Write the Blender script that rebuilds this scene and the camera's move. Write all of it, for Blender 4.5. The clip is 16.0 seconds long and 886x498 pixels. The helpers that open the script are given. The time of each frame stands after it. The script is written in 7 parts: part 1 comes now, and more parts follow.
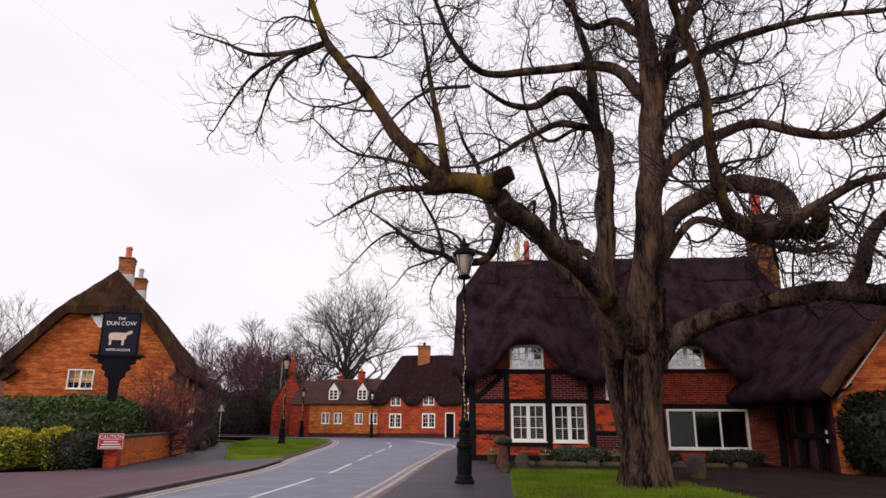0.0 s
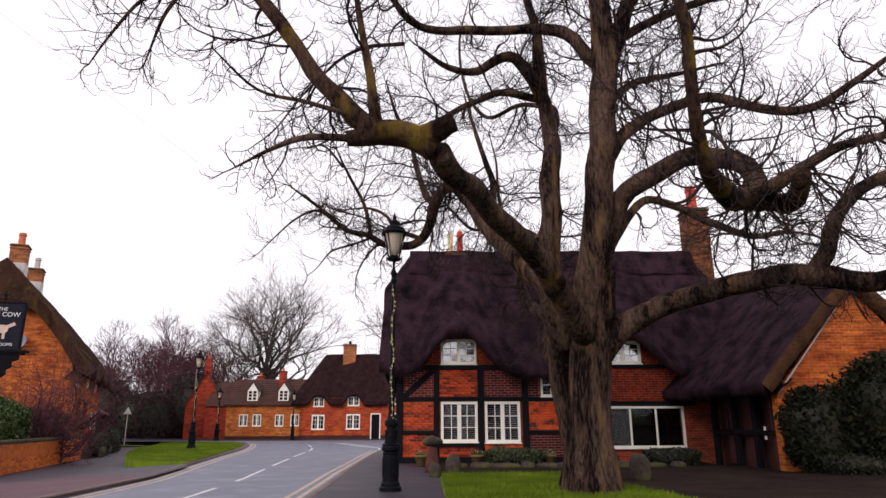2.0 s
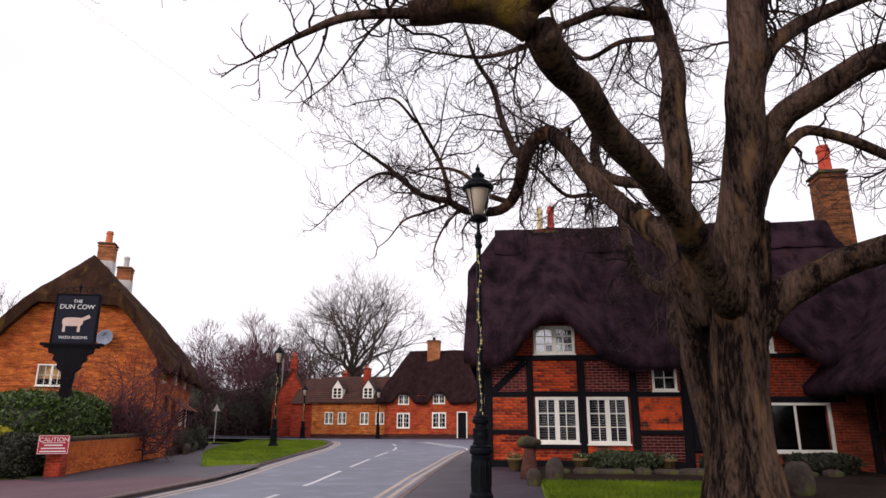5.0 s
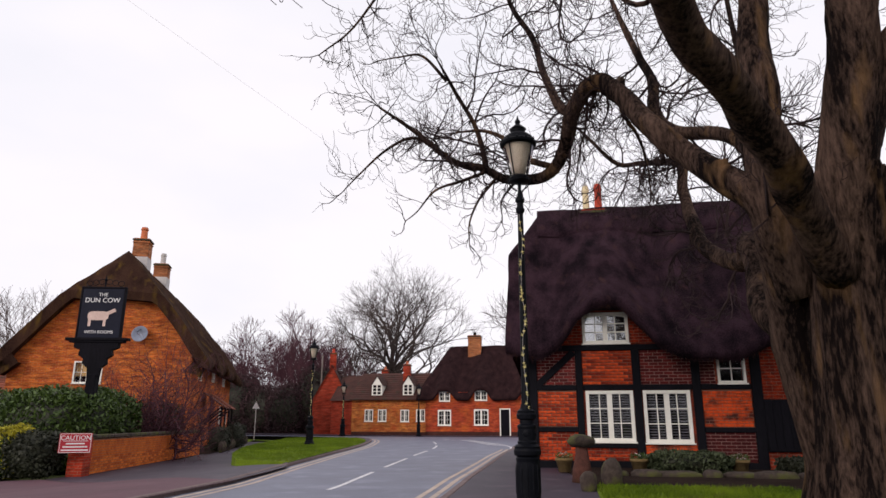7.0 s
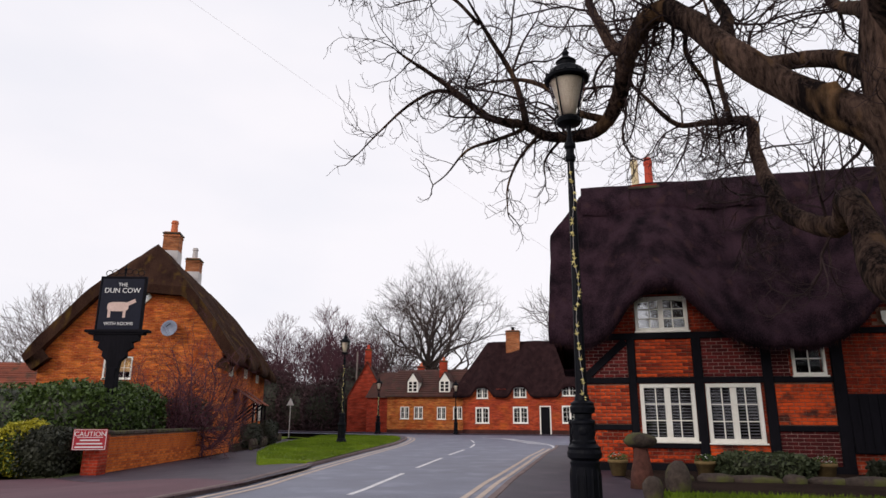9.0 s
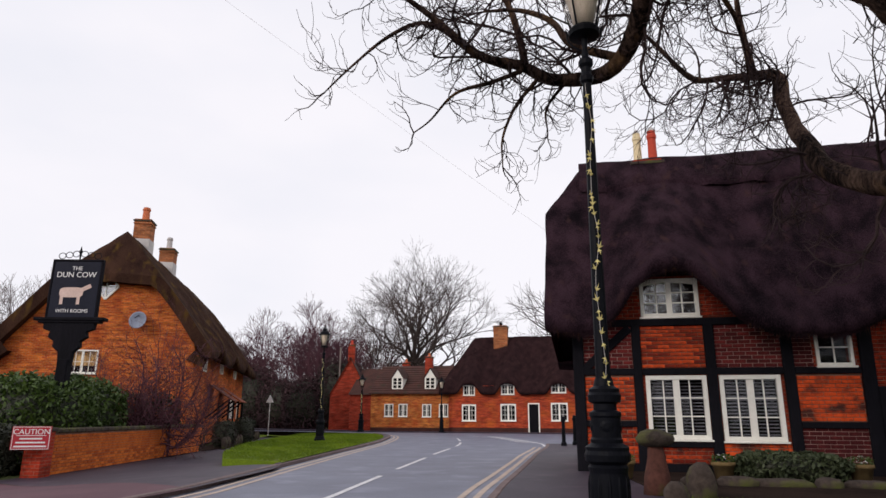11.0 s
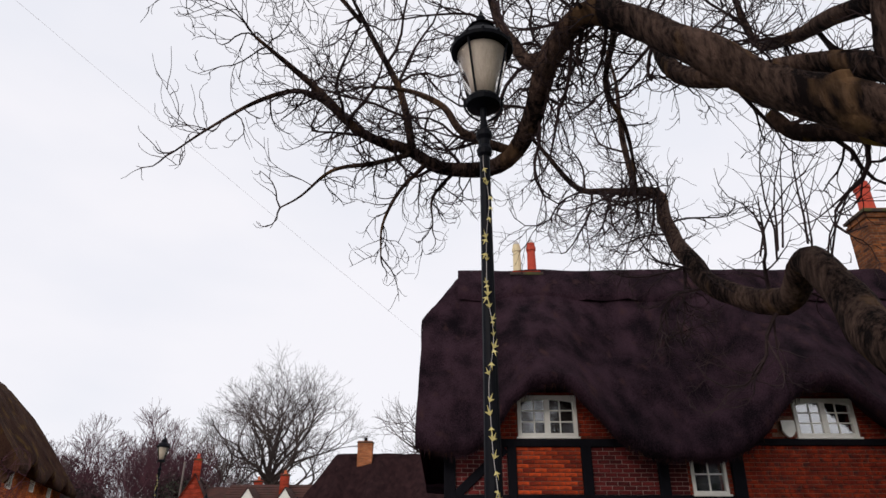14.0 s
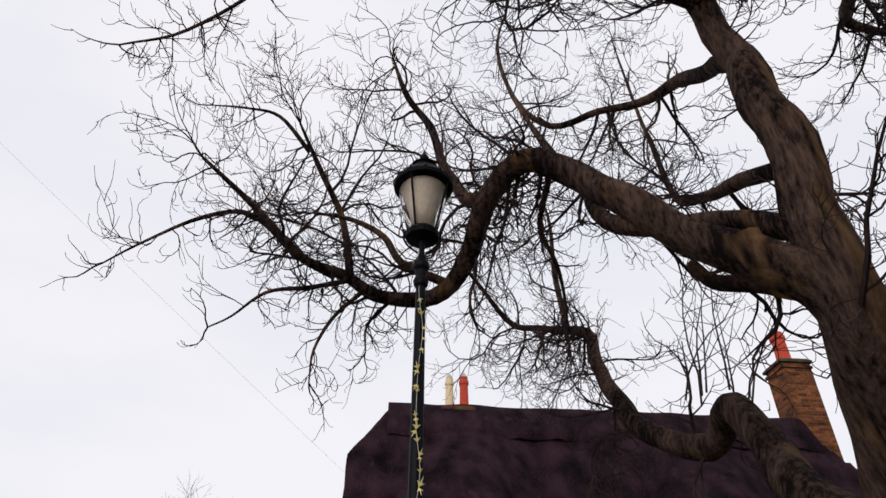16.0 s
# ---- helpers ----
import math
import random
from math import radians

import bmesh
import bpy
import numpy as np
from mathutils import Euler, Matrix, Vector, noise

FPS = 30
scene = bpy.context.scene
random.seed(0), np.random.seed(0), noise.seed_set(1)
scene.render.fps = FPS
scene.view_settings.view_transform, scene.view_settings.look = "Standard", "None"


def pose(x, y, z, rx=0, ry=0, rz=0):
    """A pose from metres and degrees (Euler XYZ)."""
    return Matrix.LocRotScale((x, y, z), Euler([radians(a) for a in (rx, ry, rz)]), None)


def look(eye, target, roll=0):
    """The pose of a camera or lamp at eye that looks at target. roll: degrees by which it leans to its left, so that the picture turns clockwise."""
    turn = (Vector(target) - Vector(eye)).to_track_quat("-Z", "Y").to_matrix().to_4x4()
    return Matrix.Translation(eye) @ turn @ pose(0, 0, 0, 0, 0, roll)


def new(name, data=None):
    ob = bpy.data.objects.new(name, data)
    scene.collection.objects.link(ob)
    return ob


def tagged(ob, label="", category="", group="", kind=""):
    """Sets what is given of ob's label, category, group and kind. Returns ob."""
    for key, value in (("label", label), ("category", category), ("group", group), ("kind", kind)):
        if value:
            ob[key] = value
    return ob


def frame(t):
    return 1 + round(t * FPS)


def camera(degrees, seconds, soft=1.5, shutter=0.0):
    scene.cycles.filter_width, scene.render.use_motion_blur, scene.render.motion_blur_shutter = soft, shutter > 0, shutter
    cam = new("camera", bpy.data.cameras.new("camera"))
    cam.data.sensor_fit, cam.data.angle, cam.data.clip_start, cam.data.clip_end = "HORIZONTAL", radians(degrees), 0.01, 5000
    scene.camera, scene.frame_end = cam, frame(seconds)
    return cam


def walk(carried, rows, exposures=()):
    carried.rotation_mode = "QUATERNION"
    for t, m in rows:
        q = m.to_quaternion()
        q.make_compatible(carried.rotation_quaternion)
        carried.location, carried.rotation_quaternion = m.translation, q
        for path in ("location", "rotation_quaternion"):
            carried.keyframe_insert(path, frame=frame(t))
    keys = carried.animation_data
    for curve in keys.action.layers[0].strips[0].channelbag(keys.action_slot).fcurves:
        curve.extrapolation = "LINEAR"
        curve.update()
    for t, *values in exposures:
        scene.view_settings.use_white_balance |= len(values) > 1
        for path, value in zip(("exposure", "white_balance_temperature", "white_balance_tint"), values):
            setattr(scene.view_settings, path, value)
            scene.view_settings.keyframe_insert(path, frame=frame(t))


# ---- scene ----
cam = camera(68.6, 16.0)
PATH = [
    (0, (0.936, 0.007, 1.242), (0.745, 1.929, 1.759), 0.4),
    (0.5, (0.897, 0.419, 1.236), (0.751, 2.346, 1.753), 0.3),
    (1, (0.909, 0.845, 1.235), (0.853, 2.777, 1.752), 0.0),
    (1.5, (0.897, 1.238, 1.208), (0.88, 3.169, 1.728), -0.1),
    (2, (0.806, 1.641, 1.205), (0.833, 3.572, 1.726), -0.2),
    (2.5, (0.807, 2.068, 1.186), (0.861, 3.998, 1.708), -0.3),
    (3, (0.775, 2.498, 1.179), (0.818, 4.428, 1.701), -0.3),
    (3.5, (0.715, 2.969, 1.189), (0.719, 4.9, 1.71), -0.2),
    (4, (0.699, 3.366, 1.188), (0.593, 5.294, 1.709), -0.1),
    (6.5, (0.477, 5.305, 1.146), (0.19, 7.217, 1.66), 0.2),
    (7, (0.483, 5.708, 1.15), (0.136, 7.61, 1.662), 0.1),
    (7.5, (0.389, 6.089, 1.143), (-0.021, 7.979, 1.653), 0.3),
    (8, (0.341, 6.495, 1.111), (-0.092, 8.38, 1.619), 0.3),
    (8.5, (0.295, 6.899, 1.116), (-0.162, 8.779, 1.623), 0.3),
    (11, (-0.113, 8.956, 1.057), (-0.531, 10.846, 1.559), 0.3),
    (11.5, (-0.152, 9.302, 1.056), (-0.475, 11.206, 1.577), 0.1),
    (12, (-0.211, 9.601, 1.064), (-0.38, 11.519, 1.607), 0.2),
    (12.5, (-0.22, 9.877, 1.125), (-0.303, 11.789, 1.706), -0.1),
    (13, (-0.228, 10.013, 1.179), (-0.286, 11.907, 1.821), -0.1),
    (13.5, (-0.247, 10.05, 1.231), (-0.287, 11.917, 1.947), 0.1),
    (14, (-0.253, 10.049, 1.229), (-0.28, 11.871, 2.053), 0.2),
    (14.5, (-0.238, 10.04, 1.218), (-0.246, 11.801, 2.168), 0.3),
    (15, (-0.238, 10.04, 1.218), (-0.21, 11.735, 2.28), 0.4),
    (15.5, (-0.238, 10.04, 1.218), (-0.152, 11.693, 2.341), 0.2),
    (16, (-0.238, 10.04, 1.218), (-0.082, 11.655, 2.389), 0.2),
]
walk(cam, [(t, look(eye, target, roll)) for t, eye, target, roll in PATH], [(0.0, 0.06, 6640, 20), (2.0, 0.20, 6640, 20), (4.0, 0.21, 6620, 20), (8.0, 0.04, 6540, 16), (12.0, 0.0, 6450, 15), (14.0, -0.03, 6420, 14), (16.0, -0.06, 6450, 14)])

# ---- sky, sun ----
world = bpy.data.worlds.new("overcast_sky")
scene.world = world
world.use_nodes = True
wn, wl = world.node_tree.nodes, world.node_tree.links
wn.clear()
w_out, w_bg = wn.new("ShaderNodeOutputWorld"), wn.new("ShaderNodeBackground")
w_sky = wn.new("ShaderNodeTexSky")
w_sky.sky_type, w_sky.sun_disc = "NISHITA", False
w_sky.sun_elevation, w_sky.sun_rotation = radians(24), radians(215)
w_co, w_map = wn.new("ShaderNodeTexCoord"), wn.new("ShaderNodeMapping")
w_map.inputs["Scale"].default_value = (1.0, 1.0, 2.6)
w_noise = wn.new("ShaderNodeTexNoise")
w_noise.inputs["Scale"].default_value, w_noise.inputs["Detail"].default_value = 1.7, 4
w_ramp = wn.new("ShaderNodeValToRGB")
w_ramp.color_ramp.elements[0].position, w_ramp.color_ramp.elements[0].color = 0.30, (11.9, 12.4, 13.1, 1)
w_ramp.color_ramp.elements[1].position, w_ramp.color_ramp.elements[1].color = 0.62, (13.7, 13.75, 14.0, 1)
w_mix = wn.new("ShaderNodeMix")
w_mix.data_type = "RGBA"
w_mix.inputs["Factor"].default_value = 0.93
w_bg.inputs["Strength"].default_value = 0.072
wl.new(w_co.outputs["Generated"], w_map.inputs["Vector"])
wl.new(w_map.outputs["Vector"], w_noise.inputs["Vector"])
wl.new(w_noise.outputs["Fac"], w_ramp.inputs["Fac"])
wl.new(w_sky.outputs["Color"], w_mix.inputs["A"])
wl.new(w_ramp.outputs["Color"], w_mix.inputs["B"])
wl.new(w_mix.outputs["Result"], w_bg.inputs["Color"])
wl.new(w_bg.outputs["Background"], w_out.inputs["Surface"])

sun_data = bpy.data.lights.new("sun", "SUN")
sun_data.energy, sun_data.angle, sun_data.color = 1.25, radians(14), (1.0, 0.93, 0.84)
sun = new("sun", sun_data)
sun.matrix_world = look((-30, -45, 32), (0, 15, 0))
scene.view_settings.exposure = 0.0


# ---- materials ----
def shader(name):
    m = bpy.data.materials.new(name)
    m.use_nodes = True
    return m, m.node_tree.nodes, m.node_tree.links, m.node_tree.nodes["Principled BSDF"]


def surface(name, dark, light, scale=6.0, rough=0.85, bump=0.3, stretch=(1, 1, 1), metal=0.0, fine=9.0, tint=None, tint_at=0.62, vary=0.0, spec=0.3, depth=0.02, span=(0.7, 1.3)):
    """Two scales of noise between two colours, with an optional third colour in patches, and fine relief."""
    m, n, l, b = shader(name)
    co, mp = n.new("ShaderNodeTexCoord"), n.new("ShaderNodeMapping")
    mp.inputs["Scale"].default_value = stretch
    l.new(co.outputs["Object"], mp.inputs["Vector"])
    big, small = n.new("ShaderNodeTexNoise"), n.new("ShaderNodeTexNoise")
    big.inputs["Scale"].default_value, big.inputs["Detail"].default_value = scale / 6, 5
    small.inputs["Scale"].default_value, small.inputs["Detail"].default_value = scale * fine / 6, 6
    small.inputs["Roughness"].default_value = 0.65
    l.new(mp.outputs["Vector"], big.inputs["Vector"])
    l.new(mp.outputs["Vector"], small.inputs["Vector"])
    add = n.new("ShaderNodeMath")
    add.operation = "ADD"
    l.new(big.outputs["Fac"], add.inputs[0])
    l.new(small.outputs["Fac"], add.inputs[1])
    rng = n.new("ShaderNodeMapRange")
    rng.inputs["From Min"].default_value, rng.inputs["From Max"].default_value = span
    l.new(add.outputs[0], rng.inputs["Value"])
    fac = rng.outputs["Result"]
    if vary:
        info, va = n.new("ShaderNodeObjectInfo"), n.new("ShaderNodeMath")
        va.operation, va.inputs[1].default_value = "MULTIPLY_ADD", vary
        l.new(info.outputs["Random"], va.inputs[0])
        l.new(fac, va.inputs[2])
        sb = n.new("ShaderNodeMath")
        sb.operation, sb.inputs[1].default_value = "SUBTRACT", vary / 2
        l.new(va.outputs[0], sb.inputs[0])
        fac = sb.outputs[0]
    mix = n.new("ShaderNodeMix")
    mix.data_type = "RGBA"
    mix.inputs["A"].default_value, mix.inputs["B"].default_value = (*dark, 1), (*light, 1)
    l.new(fac, mix.inputs["Factor"])
    col = mix.outputs["Result"]
    if tint:
        pat, ramp, mx = n.new("ShaderNodeTexNoise"), n.new("ShaderNodeMapRange"), n.new("ShaderNodeMix")
        pat.inputs["Scale"].default_value, pat.inputs["Detail"].default_value = scale / 4, 7
        l.new(mp.outputs["Vector"], pat.inputs["Vector"])
        ramp.inputs["From Min"].default_value, ramp.inputs["From Max"].default_value = tint_at - 0.08, tint_at + 0.08
        l.new(pat.outputs["Fac"], ramp.inputs["Value"])
        mx.data_type = "RGBA"
        mx.inputs["B"].default_value = (*tint, 1)
        l.new(col, mx.inputs["A"])
        l.new(ramp.outputs["Result"], mx.inputs["Factor"])
        col = mx.outputs["Result"]
    l.new(col, b.inputs["Base Color"])
    b.inputs["Roughness"].default_value, b.inputs["Metallic"].default_value = rough, metal
    b.inputs["Specular IOR Level"].default_value = spec
    if bump:
        bp = n.new("ShaderNodeBump")
        bp.inputs["Strength"].default_value, bp.inputs["Distance"].default_value = bump, depth
        l.new(small.outputs["Fac"], bp.inputs["Height"])
        l.new(bp.outputs["Normal"], b.inputs["Normal"])
    return m


def brickwork(name, c1, c2, mortar, width=0.235, row=0.078, bump=0.5, stain=(0.10, 0.03, 0.015)):
    """Coursed brick in the plane of an upright wall, with stains."""
    m, n, l, b = shader(name)
    co, sep, add, com = n.new("ShaderNodeTexCoord"), n.new("ShaderNodeSeparateXYZ"), n.new("ShaderNodeMath"), n.new("ShaderNodeCombineXYZ")
    l.new(co.outputs["Object"], sep.inputs[0])
    l.new(sep.outputs["X"], add.inputs[0])
    l.new(sep.outputs["Y"], add.inputs[1])
    l.new(add.outputs[0], com.inputs["X"])
    l.new(sep.outputs["Z"], com.inputs["Y"])
    bt = n.new("ShaderNodeTexBrick")
    bt.inputs["Scale"].default_value = 1.0
    bt.inputs["Brick Width"].default_value, bt.inputs["Row Height"].default_value = width, row
    bt.inputs["Mortar Size"].default_value, bt.inputs["Mortar Smooth"].default_value = 0.008, 0.3
    bt.inputs["Color1"].default_value, bt.inputs["Color2"].default_value, bt.inputs["Mortar"].default_value = (*c1, 1), (*c2, 1), (*mortar, 1)
    l.new(com.outputs[0], bt.inputs["Vector"])
    nz, nf = n.new("ShaderNodeTexNoise"), n.new("ShaderNodeTexNoise")
    nz.inputs["Scale"].default_value, nz.inputs["Detail"].default_value = 0.9, 6
    nf.inputs["Scale"].default_value, nf.inputs["Detail"].default_value = 14, 4
    l.new(co.outputs["Object"], nz.inputs["Vector"])
    l.new(co.outputs["Object"], nf.inputs["Vector"])
    r1, m1 = n.new("ShaderNodeMapRange"), n.new("ShaderNodeMix")
    r1.inputs["From Min"].default_value, r1.inputs["From Max"].default_value, r1.inputs["To Max"].default_value = 0.48, 0.72, 0.75
    l.new(nz.outputs["Fac"], r1.inputs["Value"])
    m1.data_type = "RGBA"
    m1.inputs["B"].default_value = (*stain, 1)
    l.new(bt.outputs["Color"], m1.inputs["A"])
    l.new(r1.outputs["Result"], m1.inputs["Factor"])
    m2 = n.new("ShaderNodeMix")
    m2.data_type, m2.blend_type = "RGBA", "OVERLAY"
    m2.inputs["Factor"].default_value = 0.6
    l.new(m1.outputs["Result"], m2.inputs["A"])
    l.new(nf.outputs["Fac"], m2.inputs["B"])
    mp, nb, rb, m3 = n.new("ShaderNodeMapping"), n.new("ShaderNodeTexNoise"), n.new("ShaderNodeMapRange"), n.new("ShaderNodeMix")
    mp.inputs["Scale"].default_value = (1.1, 1.1, 5.5)
    nb.inputs["Scale"].default_value, nb.inputs["Detail"].default_value, nb.inputs["Roughness"].default_value = 1.1, 8, 0.72
    l.new(co.outputs["Object"], mp.inputs["Vector"])
    l.new(mp.outputs["Vector"], nb.inputs["Vector"])
    rb.inputs["From Min"].default_value, rb.inputs["From Max"].default_value = 0.36, 0.64
    rb.inputs["To Min"].default_value, rb.inputs["To Max"].default_value = 0.30, 1.25
    l.new(nb.outputs["Fac"], rb.inputs["Value"])
    m3.data_type, m3.blend_type, m3.clamp_result = "RGBA", "MULTIPLY", False
    m3.inputs["Factor"].default_value = 0.85
    l.new(m2.outputs["Result"], m3.inputs["A"])
    l.new(rb.outputs["Result"], m3.inputs["B"])
    l.new(m3.outputs["Result"], b.inputs["Base Color"])
    b.inputs["Roughness"].default_value, b.inputs["Specular IOR Level"].default_value = 0.9, 0.2
    bp, hm = n.new("ShaderNodeBump"), n.new("ShaderNodeMath")
    hm.operation = "SUBTRACT"
    l.new(nf.outputs["Fac"], hm.inputs[0])
    l.new(bt.outputs["Fac"], hm.inputs[1])
    bp.inputs["Strength"].default_value, bp.inputs["Distance"].default_value = bump, 0.015
    l.new(hm.outputs[0], bp.inputs["Height"])
    l.new(bp.outputs["Normal"], b.inputs["Normal"])
    return m


def pane_glass(name, shine):
    """Clear glass with a strong sheen, as old glass under a bright sky has."""
    m, n, l, b = shader(name)
    b.inputs["Base Color"].default_value = (0.9, 0.92, 0.93, 1)
    b.inputs["Roughness"].default_value, b.inputs["Transmission Weight"].default_value = 0.03, 1.0
    b.inputs["IOR"].default_value = 1.22
    gl, mx = n.new("ShaderNodeBsdfGlossy"), n.new("ShaderNodeMixShader")
    gl.inputs["Roughness"].default_value = 0.04
    nz, bp = n.new("ShaderNodeTexNoise"), n.new("ShaderNodeBump")
    nz.inputs["Scale"].default_value = 3.0
    bp.inputs["Strength"].default_value, bp.inputs["Distance"].default_value = 0.08, 0.02
    l.new(nz.outputs["Fac"], bp.inputs["Height"])
    l.new(bp.outputs["Normal"], gl.inputs["Normal"])
    mx.inputs[0].default_value = shine
    l.new(b.outputs[0], mx.inputs[1])
    l.new(gl.outputs[0], mx.inputs[2])
    l.new(mx.outputs[0], n["Material Output"].inputs["Surface"])
    return m


THATCH = surface("old_thatch", (0.0050, 0.0026, 0.0046), (0.060, 0.0300, 0.042), 14, 0.95, 1.0, (1.0, 1.0, 0.35), tint=(0.062, 0.030, 0.030), tint_at=0.68, fine=22, spec=0.06, depth=0.06, span=(0.8, 1.28))
THATCH_BROWN = surface("weathered_thatch", (0.014, 0.0065, 0.006), (0.078, 0.038, 0.024), 9, 0.95, 0.9, (1.0, 1.0, 0.4), tint=(0.11, 0.062, 0.016), tint_at=0.62, fine=22, spec=0.06, depth=0.06)
THATCH_FAR = surface("dark_brown_thatch", (0.010, 0.0045, 0.0055), (0.038, 0.0175, 0.018), 16, 0.95, 0.8, (1.0, 1.0, 0.4), tint=(0.05, 0.026, 0.024), tint_at=0.70, fine=18, spec=0.06, depth=0.06)
STRAW = surface("straw_edge", (0.030, 0.014, 0.009), (0.12, 0.055, 0.028), 20, 0.95, 0.9, (1.0, 1.0, 0.5), spec=0.1, depth=0.04)
TIMBER = surface("black_timber", (0.003, 0.003, 0.0045), (0.010, 0.009, 0.013), 14, 0.8, 0.5, (1, 1, 0.2), spec=0.10)
BRICK_WALL = brickwork("cottage_brick", (0.40, 0.050, 0.016), (0.24, 0.028, 0.014), (0.26, 0.14, 0.10))
BRICK_PUB = brickwork("orange_brick", (0.76, 0.185, 0.022), (0.44, 0.062, 0.014), (0.50, 0.25, 0.11), stain=(0.30, 0.038, 0.010), bump=0.8)
BRICK_FAR = brickwork("red_brick", (0.58, 0.072, 0.020), (0.30, 0.026, 0.013), (0.42, 0.14, 0.07), stain=(0.56, 0.13, 0.022))
BRICK_RED = brickwork("deep_red_brick", (0.46, 0.045, 0.016), (0.36, 0.032, 0.013), (0.32, 0.11, 0.07), stain=(0.22, 0.022, 0.010))
BRICK_CHIM = brickwork("chimney_brick", (0.50, 0.16, 0.05), (0.38, 0.10, 0.032), (0.36, 0.25, 0.16), stain=(0.24, 0.08, 0.03))
BRICK_BUFF = brickwork("buff_brick", (0.68, 0.21, 0.035), (0.40, 0.075, 0.018), (0.50, 0.27, 0.11), stain=(0.42, 0.06, 0.014))
# darkened for soot and also for the stack's shaded left side
BRICK_SOOT_SHADE = brickwork("sooty_shaded_chimney_brick", (0.29, 0.092, 0.026), (0.10, 0.032, 0.017), (0.16, 0.10, 0.06), stain=(0.06, 0.025, 0.016))
PIECE = surface("loose_brick", (0.14, 0.014, 0.007), (0.62, 0.070, 0.016), 30, 0.9, 0.6, vary=1.5, tint=(0.055, 0.014, 0.012), tint_at=0.60, spec=0.15, depth=0.01)
PIECE_ORANGE = surface("orange_piece_brick", (0.34, 0.065, 0.014), (0.66, 0.17, 0.03), 30, 0.9, 0.6, vary=1.2, spec=0.2, depth=0.01)
MORTAR = surface("lime_mortar", (0.14, 0.065, 0.045), (0.34, 0.19, 0.13), 20, 0.95, 0.5)
WHITE = surface("white_paint", (0.78, 0.75, 0.67), (0.90, 0.88, 0.80), 10, 0.45, 0.1, spec=0.4)
GLASS = pane_glass("window_glass", 0.006)
GLASS_SHEEN = pane_glass("upper_window_glass", 0.36)
BLIND = surface("grey_blind", (0.10, 0.095, 0.12), (0.18, 0.17, 0.20), 10, 0.6, 0.0)
# near-black that paints the shade of rooms behind windows; one pot shares it
DARK = surface("room_shade_black", (0.004, 0.003, 0.004), (0.010, 0.008, 0.008), 4, 0.9, 0.0, spec=0.05)
IRON = surface("black_painted_iron", (0.002, 0.0025, 0.004), (0.006, 0.0065, 0.010), 18, 0.5, 0.15, spec=0.08, depth=0.004)
TILE = surface("clay_tile", (0.11, 0.030, 0.018), (0.24, 0.065, 0.035), 8, 0.85, 0.5, tint=(0.06, 0.035, 0.02), vary=0.6)
TILE_DARK = surface("brown_tile", (0.030, 0.011, 0.009), (0.078, 0.027, 0.019), 8, 0.85, 0.6, tint=(0.035, 0.022, 0.013))
POT_RED = surface("red_clay_pot", (0.42, 0.045, 0.025), (0.58, 0.075, 0.035), 8, 0.7, 0.1)
POT_ORANGE = surface("orange_clay_pot", (0.50, 0.12, 0.05), (0.62, 0.18, 0.07), 8, 0.7, 0.1)
POT_CREAM = surface("cream_clay_pot", (0.66, 0.52, 0.30), (0.80, 0.68, 0.44), 8, 0.7, 0.1)
LEAD = surface("pale_flashing", (0.40, 0.37, 0.36), (0.58, 0.54, 0.52), 8, 0.6, 0.2)
ASPHALT = surface("road_asphalt", (0.090, 0.096, 0.138), (0.146, 0.155, 0.212), 5, 0.5, 0.25, fine=40, tint=(0.180, 0.188, 0.255), tint_at=0.60, spec=0.45, depth=0.006)
PAVING = surface("dark_footway_asphalt", (0.018, 0.012, 0.022), (0.048, 0.033, 0.050), 5, 0.6, 0.3, fine=30, tint=(0.070, 0.050, 0.068), tint_at=0.63, spec=0.35, depth=0.006)
RED_TARMAC = surface("reddish_tarmac", (0.070, 0.030, 0.042), (0.128, 0.058, 0.072), 5, 0.7, 0.3, fine=30, spec=0.3, depth=0.006)
KERB = surface("kerb_stone", (0.12, 0.085, 0.085), (0.22, 0.16, 0.15), 12, 0.85, 0.4)
LINE_WHITE = surface("white_road_paint", (0.52, 0.51, 0.53), (0.74, 0.73, 0.74), 14, 0.6, 0.2)
LINE_YELLOW = surface("faded_yellow_road_paint", (0.36, 0.27, 0.22), (0.55, 0.44, 0.36), 14, 0.6, 0.2)
GRASS = surface("mown_grass", (0.050, 0.095, 0.006), (0.19, 0.27, 0.014), 5, 0.9, 0.9, fine=40, tint=(0.11, 0.10, 0.03), tint_at=0.66, spec=0.15, depth=0.05)
EARTH = surface("bare_earth_and_leaf_litter", (0.012, 0.008, 0.007), (0.036, 0.023, 0.018), 6, 0.95, 0.8, depth=0.05, spec=0.05)
FIELD = surface("distant_field", (0.06, 0.075, 0.02), (0.10, 0.12, 0.035), 0.4, 0.95, 0.0)
HEDGE = surface("clipped_hedge_leaf", (0.014, 0.034, 0.005), (0.070, 0.115, 0.014), 18, 0.55, 0.0, spec=0.35)
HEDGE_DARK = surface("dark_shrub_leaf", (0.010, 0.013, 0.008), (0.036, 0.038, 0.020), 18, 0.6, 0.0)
# ivy leaf with the shade of the garden darkened into its colour
IVY_SHADED = surface("shade_darkened_ivy_leaf", (0.004, 0.006, 0.003), (0.020, 0.022, 0.010), 18, 0.6, 0.0, spec=0.12)
GREY_LEAF = surface("grey_green_leaf", (0.018, 0.028, 0.012), (0.075, 0.090, 0.042), 18, 0.6, 0.0, spec=0.25)
